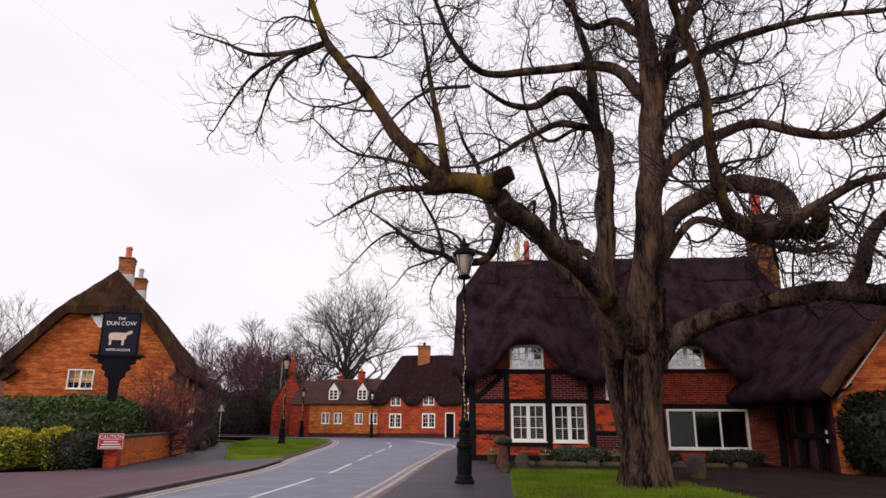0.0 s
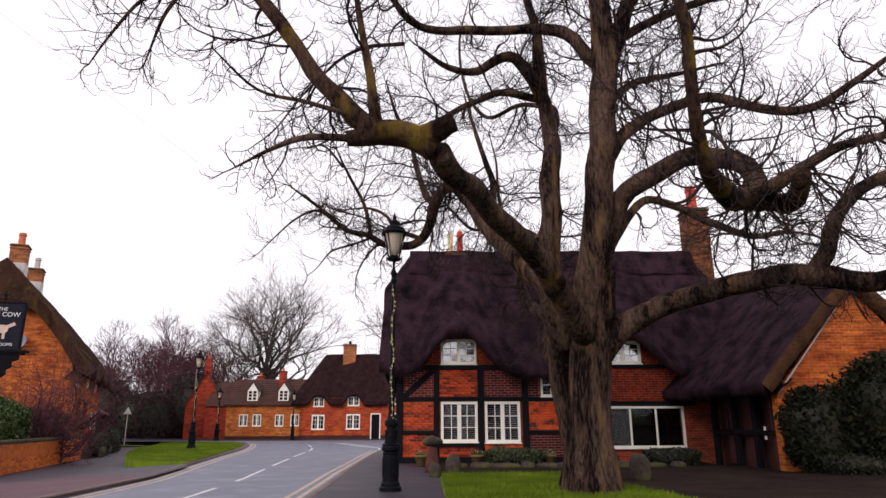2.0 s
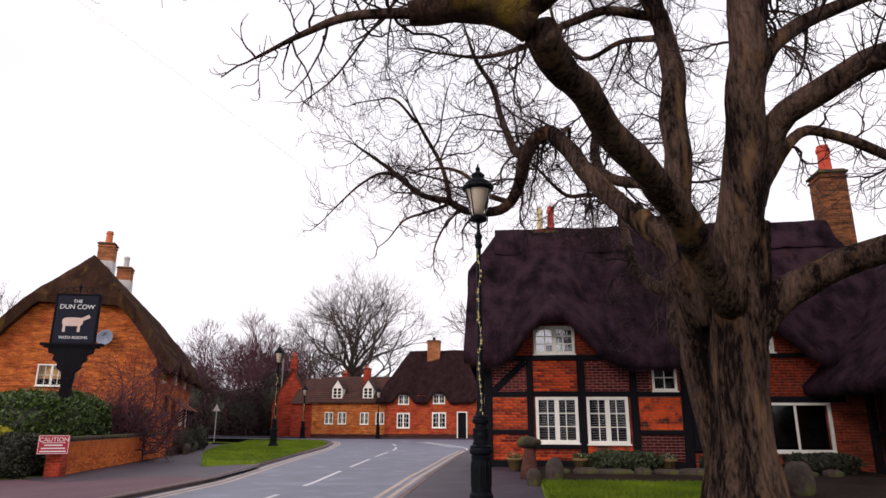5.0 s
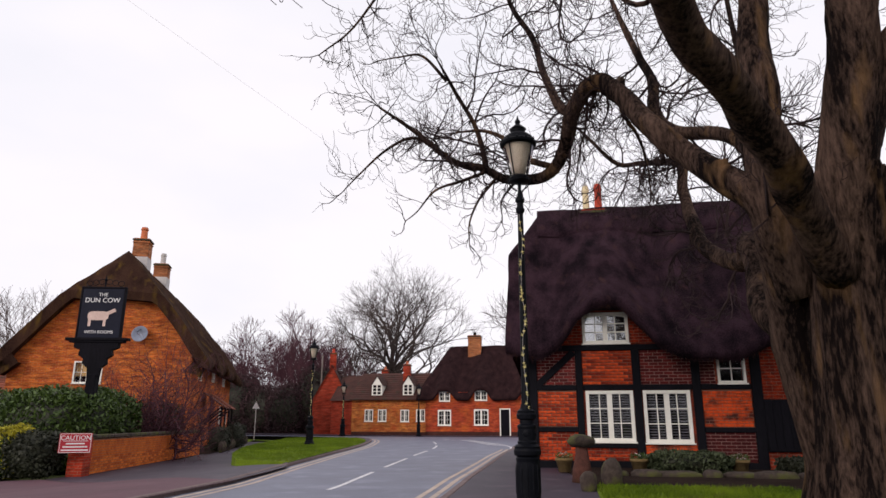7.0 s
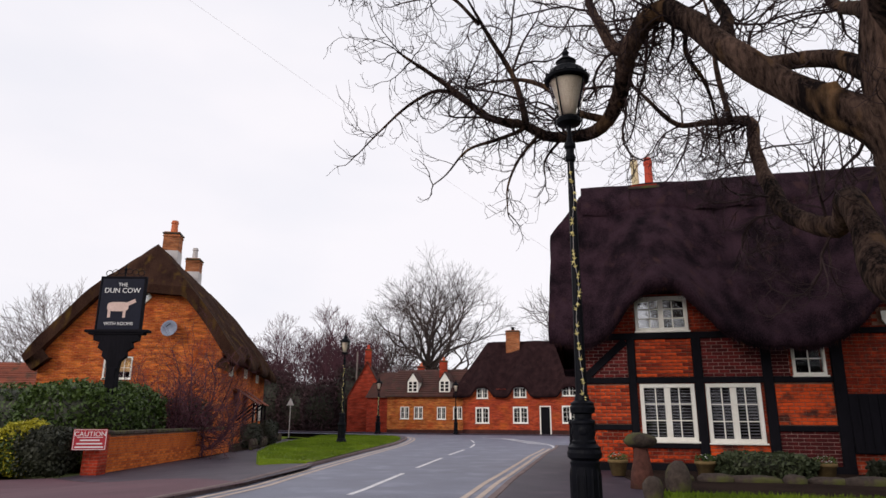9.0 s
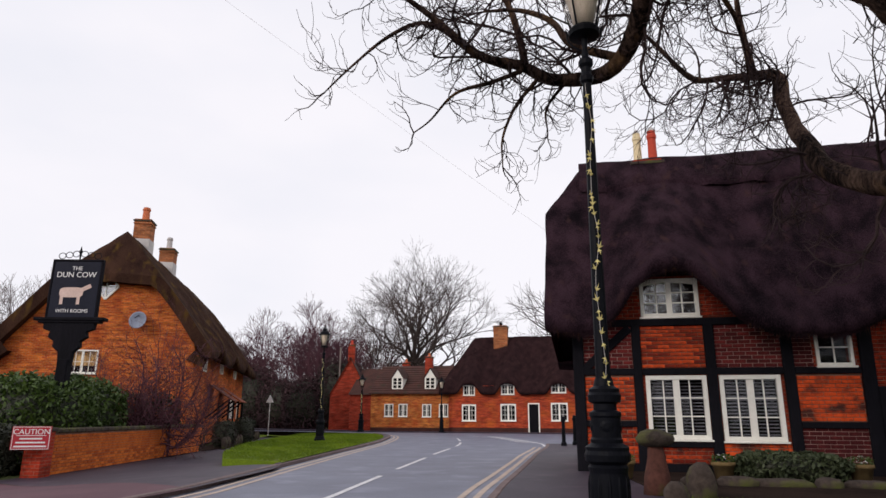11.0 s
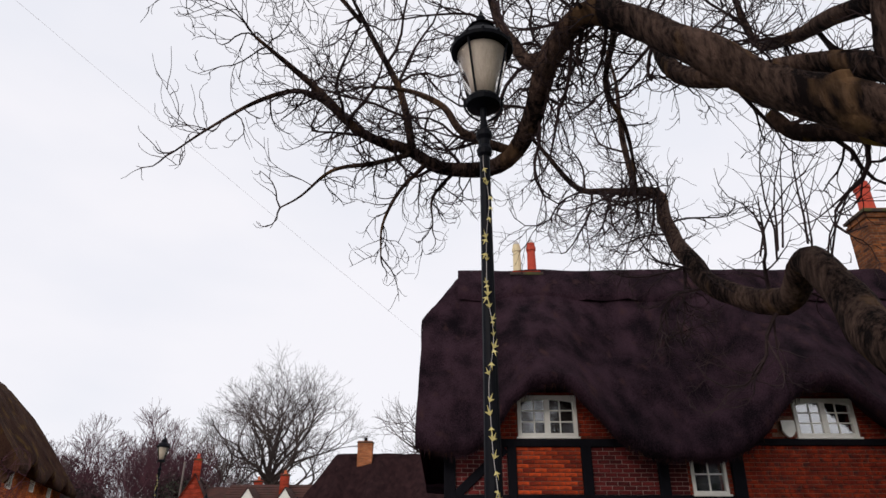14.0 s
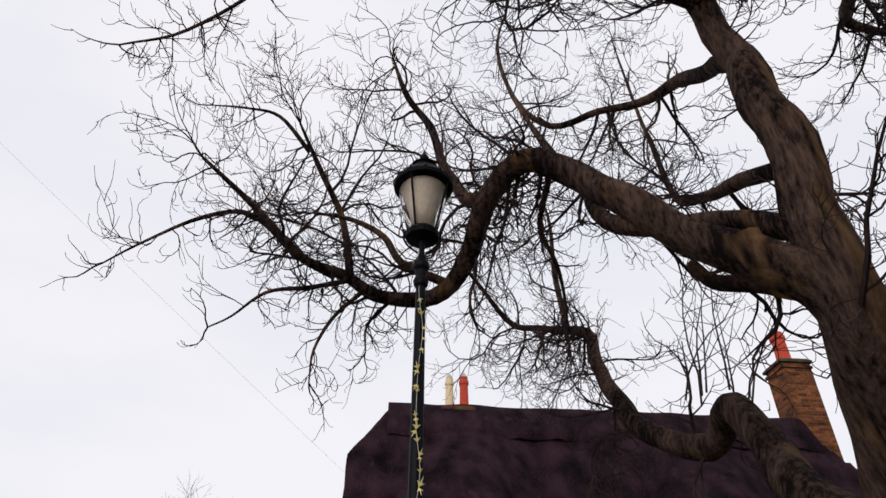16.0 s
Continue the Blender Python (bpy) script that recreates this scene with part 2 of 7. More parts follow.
MAROON_WOOD = surface("maroon_stained_timber", (0.040, 0.011, 0.013), (0.095, 0.030, 0.030), 9, 0.6, 0.3, (1, 1, 0.2))
POLE_WOOD = surface("weathered_pole", (0.16, 0.13, 0.12), (0.26, 0.22, 0.20), 8, 0.9, 0.3, (1, 1, 0.2))
GOLDEN = surface("golden_shrub_leaf", (0.12, 0.12, 0.008), (0.52, 0.45, 0.025), 12, 0.6, 0.0)
BARK = surface("tree_bark", (0.009, 0.0058, 0.0055), (0.170, 0.106, 0.080), 14, 0.95, 1.0, (1, 1, 0.2), tint=(0.22, 0.125, 0.062), tint_at=0.66, spec=0.06, depth=0.10, span=(0.86, 1.28))
BARK_MOSS = surface("mossy_bark", (0.012, 0.007, 0.006), (0.115, 0.066, 0.046), 12, 0.95, 1.0, (1, 1, 0.4), tint=(0.20, 0.13, 0.022), tint_at=0.60, spec=0.06, depth=0.10, span=(0.84, 1.28))
TWIG = surface("bare_twig", (0.016, 0.010, 0.011), (0.060, 0.038, 0.037), 8, 0.9, 0.0, spec=0.15)
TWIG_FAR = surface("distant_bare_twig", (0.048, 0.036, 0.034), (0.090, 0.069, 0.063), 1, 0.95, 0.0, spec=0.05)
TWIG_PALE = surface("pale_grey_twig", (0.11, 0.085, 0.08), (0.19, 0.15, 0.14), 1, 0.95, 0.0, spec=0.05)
TWIG_RUST = surface("purple_brown_twig", (0.062, 0.026, 0.036), (0.135, 0.062, 0.074), 1, 0.95, 0.0, spec=0.05)
STONE = surface("mossy_stone", (0.024, 0.017, 0.014), (0.085, 0.062, 0.050), 10, 0.95, 0.8, tint=(0.08, 0.085, 0.02), tint_at=0.58)
RUST_STONE = surface("red_sandstone", (0.050, 0.018, 0.014), (0.125, 0.048, 0.034), 10, 0.95, 0.8, tint=(0.07, 0.07, 0.02), tint_at=0.62)
NAVY = surface("navy_sign_paint", (0.005, 0.0065, 0.016), (0.010, 0.012, 0.026), 8, 0.5, 0.05, spec=0.12)
SIGN_WHITE = surface("sign_lettering_white", (0.72, 0.71, 0.70), (0.80, 0.79, 0.78), 8, 0.5, 0.0)
COW = surface("painted_cow_pink_dun", (0.52, 0.36, 0.31), (0.72, 0.55, 0.48), 14, 0.6, 0.0)
SIGN_RED = surface("red_sign", (0.36, 0.020, 0.030), (0.46, 0.030, 0.042), 8, 0.4, 0.0)
DISH = surface("grey_blue_dish", (0.16, 0.18, 0.24), (0.22, 0.25, 0.32), 8, 0.4, 0.0)
CURTAIN = surface("warm_curtain", (0.55, 0.30, 0.10), (0.72, 0.45, 0.18), 20, 0.9, 0.0, (6, 6, 0.3))
GILT = surface("gilded_leaf", (0.46, 0.38, 0.12), (0.78, 0.68, 0.30), 10, 0.5, 0.0)


# ---- mesh helpers ----
class Geo:
    """Vertices and faces of one mesh."""

    def __init__(self):
        self.v, self.f = [], []

    def add(self, verts, faces):
        k = len(self.v)
        self.v.extend(verts)
        self.f.extend(tuple(i + k for i in face) for face in faces)
        return self


def mesh_of(name, g, material, smooth=False):
    me = bpy.data.meshes.new(name)
    me.from_pydata([tuple(p) for p in g.v], [], g.f)
    me.materials.append(material)
    if smooth:
        me.polygons.foreach_set("use_smooth", [True] * len(me.polygons))
    me.update()
    return me


def part(name, g, material, parent=None, label="", smooth=False, at=None):
    ob = new(name, mesh_of(name, g, material, smooth))
    if parent is not None:
        ob.parent = parent
    if at is not None:
        ob.matrix_basis = at
    return tagged(ob, label)


def thing(name, m, label, category, group="", kind=""):
    ob = new(name)
    ob.matrix_basis = m
    ob.empty_display_size = 0.2
    return tagged(ob, label, category, group, kind)


def box(g, c, s, bevel=0.0, m=None):
    """A box with chamfered edges, centred at c, of size s."""
    hx, hy, hz = s[0] / 2, s[1] / 2, s[2] / 2
    b = min(bevel, 0.45 * min(s))
    vs, fs = [], []
    if b <= 0:
        for x in (-hx, hx):
            for y in (-hy, hy):
                for z in (-hz, hz):
                    vs.append((x, y, z))
        fs = [(0, 1, 3, 2), (4, 6, 7, 5), (0, 4, 5, 1), (2, 3, 7, 6), (0, 2, 6, 4), (1, 5, 7, 3)]
    else:
        idx = {}
        for sx in (-1, 1):
            for sy in (-1, 1):
                for sz in (-1, 1):
                    for a in range(3):
                        p = [sx * (hx - b), sy * (hy - b), sz * (hz - b)]
                        p[a] += (sx, sy, sz)[a] * b
                        idx[sx, sy, sz, a] = len(vs)
                        vs.append(tuple(p))
        for a in range(3):
            o = [i for i in range(3) if i != a]
            for sg in (-1, 1):
                face = []
                for s1, s2 in ((-1, -1), (1, -1), (1, 1), (-1, 1)):
                    k = [0, 0, 0]
                    k[a], k[o[0]], k[o[1]] = sg, s1, s2
                    face.append(idx[(*k, a)])
                fs.append(tuple(face) if (sg > 0) == (a != 1) else tuple(reversed(face)))
            for s1 in (-1, 1):
                for s2 in (-1, 1):
                    face = []
                    for sg, ax in ((-1, o[0]), (1, o[0]), (1, o[1]), (-1, o[1])):
                        k = [0, 0, 0]
                        k[a], k[o[0]], k[o[1]] = sg, s1, s2
                        face.append(idx[(*k, ax)])
                    fs.append(tuple(face))
        for sx in (-1, 1):
            for sy in (-1, 1):
                for sz in (-1, 1):
                    fs.append(tuple(idx[sx, sy, sz, a] for a in range(3)))
    c = Vector(c)
    vs = [(m @ Vector(p)) + c if m else Vector(p) + c for p in vs]
    return g.add(vs, fs)


def bar(g, p, q, w, d, bevel=0.006, up=(0, 0, 1)):
    """A squared beam from p to q, of width w and depth d."""
    p, q = Vector(p), Vector(q)
    z = (q - p).normalized()
    x = Vector(up).cross(z)
    if x.length < 1e-3:
        x = Vector((1, 0, 0))
    x.normalize()
    m = Matrix((x, z.cross(x), z)).transposed()
    return box(g, (p + q) / 2, (w, d, (q - p).length), bevel, m)


def lathe(g, profile, sides=16, c=(0, 0, 0), turn=0.0):
    n = len(profile)
    vs = [(c[0] + r * math.cos(turn + 2 * math.pi * k / sides), c[1] + r * math.sin(turn + 2 * math.pi * k / sides), c[2] + z) for r, z in profile for k in range(sides)]
    fs = [(i * sides + k, i * sides + (k + 1) % sides, (i + 1) * sides + (k + 1) % sides, (i + 1) * sides + k) for i in range(n - 1) for k in range(sides)]
    fs += [tuple(reversed(range(sides))), tuple((n - 1) * sides + k for k in range(sides))]
    return g.add(vs, fs)


def tube(g, pts, radii, sides=8, lump=0.0):
    """A tapered round limb along pts."""
    pts = [Vector(p) for p in pts]
    vs, fs, n = [], [], len(pts)
    ref = Vector((0.31, 0.17, 0.93))
    for i, p in enumerate(pts):
        d = (pts[min(i + 1, n - 1)] - pts[max(i - 1, 0)]).normalized()
        a = d.cross(ref)
        if a.length < 0.15:
            a = d.cross(Vector((0.9, -0.3, 0.1)))
        a.normalize()
        b = d.cross(a)
        for k in range(sides):
            w = 2 * math.pi * k / sides
            r = radii[i]
            if lump:
                r *= 1 + lump * noise.noise(p * 2.3 + Vector((math.cos(w), math.sin(w), 0)) * 1.3)
            vs.append(p + (a * math.cos(w) + b * math.sin(w)) * r)
    for i in range(n - 1):
        for k in range(sides):
            fs.append((i * sides + k, i * sides + (k + 1) % sides, (i + 1) * sides + (k + 1) % sides, (i + 1) * sides + k))
    if sides > 3:
        fs += [tuple(reversed(range(sides))), tuple((n - 1) * sides + k for k in range(sides))]
    return g.add(vs, fs)


def curve_through(pts, steps=5):
    """Catmull-Rom points through waypoints (each a tuple of any length)."""
    P = [np.array(p, float) for p in pts]
    P = [2 * P[0] - P[1]] + P + [2 * P[-1] - P[-2]]
    out = []
    for i in range(1, len(P) - 2):
        for k in range(steps):
            t = k / steps
            a, b, c, d = P[i - 1], P[i], P[i + 1], P[i + 2]
            out.append(0.5 * (2 * b + (c - a) * t + (2 * a - 5 * b + 4 * c - d) * t * t + (3 * b - a - 3 * c + d) * t ** 3))
    out.append(P[-2])
    return out


def pierced_wall(g, x0, x1, z0, z1, holes, y, thick):
    """An upright wall in x and z whose face is at y, with openings (x0, x1, z0, z1) right through it."""
    xs = sorted({x0, x1, *[h[0] for h in holes], *[h[1] for h in holes]})
    zs = sorted({z0, z1, *[h[2] for h in holes], *[h[3] for h in holes]})
    solid = {}
    for i in range(len(xs) - 1):
        for k in range(len(zs) - 1):
            cx, cz = (xs[i] + xs[i + 1]) / 2, (zs[k] + zs[k + 1]) / 2
            solid[i, k] = not any(h[0] < cx < h[1] and h[2] < cz < h[3] for h in holes)
    for (i, k), yes in solid.items():
        if not yes:
            continue
        a, b, c, d = xs[i], xs[i + 1], zs[k], zs[k + 1]
        g.add([(a, y, c), (b, y, c), (b, y, d), (a, y, d)], [(0, 1, 2, 3)])
        g.add([(a, y + thick, c), (b, y + thick, c), (b, y + thick, d), (a, y + thick, d)], [(3, 2, 1, 0)])
        for di, dk, p, q in ((-1, 0, (a, c), (a, d)), (1, 0, (b, c), (b, d)), (0, -1, (a, c), (b, c)), (0, 1, (a, d), (b, d))):
            if not solid.get((i + di, k + dk), False):
                g.add([(p[0], y, p[1]), (q[0], y, q[1]), (q[0], y + thick, q[1]), (p[0], y + thick, p[1])], [(0, 1, 2, 3)])
    return g


def slab(g, outline, z0, z1):
    """A flat slab with an outline in x and y."""
    n = len(outline)
    vs = [(x, y, z0) for x, y in outline] + [(x, y, z1) for x, y in outline]
    return g.add(vs, [tuple(range(n, 2 * n)), tuple(reversed(range(n)))] + [(i, (i + 1) % n, n + (i + 1) % n, n + i) for i in range(n)])


def casement(parent, name, x, z, w, h, y, cols, rows, frame_w=0.06, split=True, glass=None, bar_w=0.025, arch=0.0, proud=0.04):
    """A white window: frame, glazing bars, one pane for each light. x, z: its lower left corner; y: the wall's face."""
    win = part(name, box(box(box(box(Geo(), (x + frame_w / 2, y - proud + 0.05, z + h / 2), (frame_w, 0.1, h), 0.006), (x + w - frame_w / 2, y - proud + 0.05, z + h / 2), (frame_w, 0.1, h), 0.006),
                             (x + w / 2, y - proud + 0.051, z + frame_w / 2), (w - 2 * frame_w, 0.098, frame_w), 0.006), (x + w / 2, y - proud + 0.051, z + h - frame_w / 2), (w - 2 * frame_w, 0.098, frame_w), 0.006), WHITE, parent, "white-painted timber casement frame")
    sill = Geo()
    box(sill, (x + w / 2, y - proud + 0.01, z - 0.02), (w + 0.06, 0.14, 0.038), 0.008)
    part("sill", sill, WHITE, win)
    iw, ih = w - 2 * frame_w, h - 2 * frame_w
    if arch:
        ag = Geo()
        k = 10
        top = [(x + frame_w + iw * i / k, z + h - frame_w - 0.004 - arch * abs(2 * i / k - 1) ** 2) for i in range(k + 1)]
        vs = [(a, y - proud + 0.004, b) for a, b in top] + [(a, y - proud + 0.004, z + h - frame_w) for a, b in top] + [(a, y - proud + 0.09, b) for a, b in top]
        ag.add(vs, [(i, i + 1, k + 2 + i, k + 1 + i) for i in range(k)] + [(i + 1, i, 2 * k + 2 + i, 2 * k + 3 + i) for i in range(k)])
        part("head_arch", ag, WHITE, win)
    for c in range(1, cols):
        thick = frame_w * 1.5 if split and c * 2 == cols else bar_w
        g = Geo()
        box(g, (x + frame_w + iw * c / cols, y - proud + 0.052, z + h / 2), (thick, 0.06 if thick > bar_w else 0.035, ih), 0.004)
        part("mullion" if thick > bar_w else "glazing_bar", g, WHITE, win)
    for r in range(1, rows):
        g = Geo()
        box(g, (x + w / 2, y - proud + 0.053, z + frame_w + ih * r / rows), (iw, 0.033, bar_w), 0.004)
        part("glazing_bar", g, WHITE, win)
    for c in range(cols):
        for r in range(rows):
            g = Geo()
            box(g, (x + frame_w + iw * (c + 0.5) / cols, y - proud + 0.056, z + frame_w + ih * (r + 0.5) / rows), (iw / cols - 0.004, 0.006, ih / rows - 0.004), 0, Matrix.Rotation(random.uniform(-0.02, 0.02), 3, "X") @ Matrix.Rotation(random.uniform(-0.02, 0.02), 3, "Z"))
            p = part("pane", g, glass or GLASS, win)
            p.visible_shadow = False
    return win


def leaves(g, c, r, count, size, seed, flat=1.0, shell=0.55):
    """Many small leaves through a lumpy mass round c with radii r."""
    rnd = random.Random(seed)
    for _ in range(count):
        d = Vector((rnd.gauss(0, 1), rnd.gauss(0, 1), rnd.gauss(0, 1))).normalized()
        k = shell + (1 - shell) * rnd.random() ** 0.6
        k *= 1 + 0.22 * noise.noise(d * 2.1 + Vector((seed, 0, 0)))
        p = Vector((c[0] + d.x * r[0] * k, c[1] + d.y * r[1] * k, c[2] + d.z * r[2] * k))
        a = Vector((rnd.gauss(0, 1), rnd.gauss(0, 1), rnd.gauss(0, 1) * flat)).normalized()
        b = a.cross(Vector((rnd.gauss(0, 1), rnd.gauss(0, 1), rnd.gauss(0, 1)))).normalized()
        s = size * rnd.uniform(0.6, 1.3)
        g.add([p - a * s, p - b * s * 0.45 + a * s * 0.1, p + a * s, p + b * s * 0.45 + a * s * 0.1], [(0, 1, 2, 3)])
    return g


def brick_leaves(g, lo, hi, count, size, seed, lump=0.18, power=5.0):
    """Leaves over the faces of a clipped hedge between two corners."""
    rnd = random.Random(seed)
    lo, hi = Vector(lo), Vector(hi)
    mid, half = (lo + hi) / 2, (hi - lo) / 2
    for _ in range(count):
        d = Vector((rnd.uniform(-1, 1), rnd.uniform(-1, 1), rnd.uniform(-1, 1)))
        q = (abs(d.x) ** power + abs(d.y) ** power + abs(d.z) ** power) ** (1 / power)
        d = d / q * (1 + lump * noise.noise(d * 1.9 + Vector((seed, 3, 0)))) * (1 - 0.18 * rnd.random() ** 2)
        p = Vector((mid.x + half.x * d.x, mid.y + half.y * d.y, mid.z + half.z * d.z))
        a = Vector((rnd.gauss(0, 1), rnd.gauss(0, 1), rnd.gauss(0, 1))).normalized()
        b = a.cross(Vector((rnd.gauss(0, 1), rnd.gauss(0, 1), rnd.gauss(0, 1)))).normalized()
        s = size * rnd.uniform(0.6, 1.3)
        g.add([p - a * s, p - b * s * 0.5, p + a * s, p + b * s * 0.5], [(0, 1, 2, 3)])
    return g


def core(g, c, r, seed, sides=14, square=2.0):
    """A closed lumpy body inside a shrub."""
    rows = 8
    vs = []
    for i in range(rows + 1):
        th = math.pi * i / rows
        for k in range(sides):
            ph = 2 * math.pi * k / sides
            d = Vector((math.sin(th) * math.cos(ph), math.sin(th) * math.sin(ph), math.cos(th)))
            q = (abs(d.x) ** square + abs(d.y) ** square + abs(d.z) ** square) ** (1 / square)
            d = d / max(q, 1e-6) * (1 + 0.15 * noise.noise(d * 1.9 + Vector((seed, 3, 0))))
            vs.append((c[0] + d.x * r[0], c[1] + d.y * r[1], c[2] + d.z * r[2]))
    return g.add(vs, [(i * sides + k, (i + 1) * sides + k, (i + 1) * sides + (k + 1) % sides, i * sides + (k + 1) % sides) for i in range(rows) for k in range(sides)])


# ---- ground, road, footways ----
ROAD_Z, WALK_Z = -0.05, 0.03
g = Geo()
n = 40
gx = [-400 + 800 * i / n for i in range(n + 1)]
g.add([(x, y + 250, -0.48) for y in gx for x in gx], [(j * (n + 1) + i, j * (n + 1) + i + 1, (j + 1) * (n + 1) + i + 1, (j + 1) * (n + 1) + i) for j in range(n) for i in range(n)])
ground = part("ground", g, FIELD)
tagged(ground, "flat grass and field land reaching the horizon", "ground", kind="structure")

LEFT = curve_through([(-5.2, -40), (-5.5, 0), (-5.8, 12), (-6.0, 17.5), (-6.3, 19.6), (-6.9, 23), (-7.9, 29), (-9.6, 39), (-12.3, 48.7), (-16.5, 54), (-24, 57.2), (-60, 62)], 6)
RIGHT = curve_through([(-0.9, -40), (-1.3, 0), (-1.35, 12), (-1.5, 17.5), (-1.6, 20), (-1.65, 23), (-1.8, 29), (-2.2, 39), (-5.4, 50.5), (-11, 56.6), (-22, 60.5), (-60, 66)], 6)


def ribbon(g, a, b, z):
    vs = [(*p, z) for p in a] + [(*p, z) for p in b]
    k = len(a)
    return g.add(vs, [(i, k + i, k + i + 1, i + 1) for i in range(k - 1)])


g = ribbon(Geo(), LEFT, RIGHT, ROAD_Z)
g.add([(x, y, ROAD_Z - 0.004) for x, y in ((-3.5, 37), (30, 40), (30, 58.0), (-14, 58.0), (-13, 54), (-8, 50))], [(0, 1, 2, 3, 4, 5)])
road = tagged(part("road", g, ASPHALT), "smooth grey asphalt village road bending round a green", "road", kind="structure")


def offset(line, d):
    out = []
    for i, p in enumerate(line):
        t = line[min(i + 1, len(line) - 1)] - line[max(i - 1, 0)]
        t = t / np.linalg.norm(t)
        out.append(p + d * np.array([t[1], -t[0]]))
    return out


def stripe(name, line, d0, d1, material, label, keep=None):
    g = Geo()
    a, b = offset(line, d0), offset(line, d1)
    if keep:
        sel = [i for i, p in enumerate(line) if keep(p)]
        a, b = [a[i] for i in sel], [b[i] for i in sel]
    ribbon(g, a, b, ROAD_Z + 0.006)
    ob = part(name, g, material)
    return tagged(ob, label, "road marking", kind="structure")


near = lambda p: p[1] < 37
stripe("yellow_line", RIGHT, -0.16, -0.26, LINE_YELLOW, "faded yellow line beside the kerb", near)
stripe("yellow_line", RIGHT, -0.38, -0.48, LINE_YELLOW, "faded yellow line beside the kerb", near)
stripe("yellow_line", LEFT, 0.26, 0.16, LINE_YELLOW, "faded yellow line along the kerb", lambda p: p[1] < 52)
stripe("yellow_line", LEFT, 0.48, 0.38, LINE_YELLOW, "faded yellow line along the kerb", lambda p: p[1] < 52)
MIDDLE = [(a * 0.5 + b * 0.5) for a, b in zip(LEFT, RIGHT)]
dense = curve_through(MIDDLE, 8)
dash, marks = [], []
for p in dense:
    if (p[1] - 17.5) % 5.87 < 4.25:
        dash.append(p)
    elif dash:
        marks.append(dash)
        dash = []
for d in marks:
    if len(d) > 2 and -5 < d[0][1] < 47:
        g = Geo()
        ribbon(g, offset(d, -0.05), offset(d, 0.05), ROAD_Z + 0.006)
        tagged(part("centre_line", g, LINE_WHITE), "white painted dash in the middle of the road", "road marking", "centre line dashes", "structure")
for k in range(7):
    g = Geo()
    x, y = -3.0 - k * 0.42, 40.2 + k * 1.35
    slab(g, [(x + 0.3, y), (x + 0.38, y + 0.08), (x - 0.62, y + 1.08), (x - 0.70, y + 1.0)], ROAD_Z - 0.02, ROAD_Z + 0.007)
    tagged(part("hatch_line", g, LINE_WHITE), "white hatching stroke at the road junction", "road marking", "junction hatching", "structure")
g = Geo()
edge = curve_through([(-1.95, 36.2), (-2.3, 39), (-3.3, 42.5), (-5.0, 46.5), (-7.5, 50)], 5)
ribbon(g, offset(edge, -0.05), offset(edge, 0.05), ROAD_Z + 0.0085)
tagged(part("edge_line", g, LINE_WHITE), "white line curving round the junction", "road marking", kind="structure")


def footway(name, outline, material, label, z=WALK_Z):
    return tagged(part(name, slab(Geo(), outline, -0.6, z), material), label, "pavement", kind="structure")


rx = [tuple(p) for p in RIGHT if p[1] < 38]
footway("pavement_east", [(x + 0.14, y) for x, y in rx] + [(1.2, 38), (0.97, 24), (0.97, 16), (1.08, 9), (2.95, 4), (3.6, -40)], PAVING, "dark damp asphalt footway beside the road")
lx = [tuple(p) for p in LEFT]
GREEN = curve_through([(-7.0, 23.3), (-8.0, 29), (-9.75, 39), (-11.6, 45.3), (-13.6, 48.6), (-16.8, 48.8), (-17.2, 46.5), (-16.0, 43.0), (-13.6, 34.3), (-10.9, 27.6), (-8.9, 24.0)], 4)
tagged(part("green", slab(Geo(), [tuple(p) for p in GREEN], -0.6, WALK_Z + 0.03), GRASS), "mown village green with patchy winter grass", "grass", kind="structure")
footway("far_pavement", [(-40, 62.2), (-21, 58.6), (-14, 58.05), (3, 57.6), (3, 60), (-40, 66)], PAVING, "asphalt footway before the row of cottages")


def kerb_run(line, side, label, group):
    """Kerb stones end to end along a line."""
    for p, q in zip(line, line[1:]):
        if np.linalg.norm(q - p) < 0.05:
            continue
        g = Geo()
        bar(g, (p[0], p[1], WALK_Z - 0.06), (q[0], q[1], WALK_Z - 0.06), 0.13, 0.13, 0.015)
        tagged(part("kerb", g, KERB), label, "kerb", group, "structure")


kerb_run(offset([p for p in RIGHT if -6 < p[1] < 38], 0.07), 1, "worn stone kerb along the footway", "kerb stones")
kerb_run(offset([p for p in LEFT if -6 < p[1] < 52], -0.07), 1, "worn reddish kerb along the road", "kerb stones")
footway("verge", [(p[0], p[1]) for p in offset([p for p in LEFT if 22.5 < p[1] < 49], -0.13)] + [tuple(p) for p in reversed([q for q in GREEN[:17]])], PAVING, "dark kerbside strip round the green", WALK_Z + 0.02)
tagged(part("lawn", slab(Geo(), [(1.05, 9.4), (0.95, 15), (0.95, 18.2), (4.1, 18.2), (4.3, 16.5), (4.8, 13.0), (5.2, 9), (6, -20), (3.5, -20), (2.9, 4)], -0.6, 0.06), GRASS), "front lawn of moss and short grass", "grass", kind="structure")
# the soil's dark colour also carries the shadow under tree and wing
tagged(part("garden_soil", slab(Geo(), [(3.4, 20.7), (9.6, 20.7), (9.6, 18.4), (30, 18.4), (30, -20), (5.0, -20), (4.8, 9), (4.0, 15.0)], -0.6, 0.045), EARTH), "bare soil and leaf litter, its dark colour also standing for shade under the tree", "soil", kind="structure")
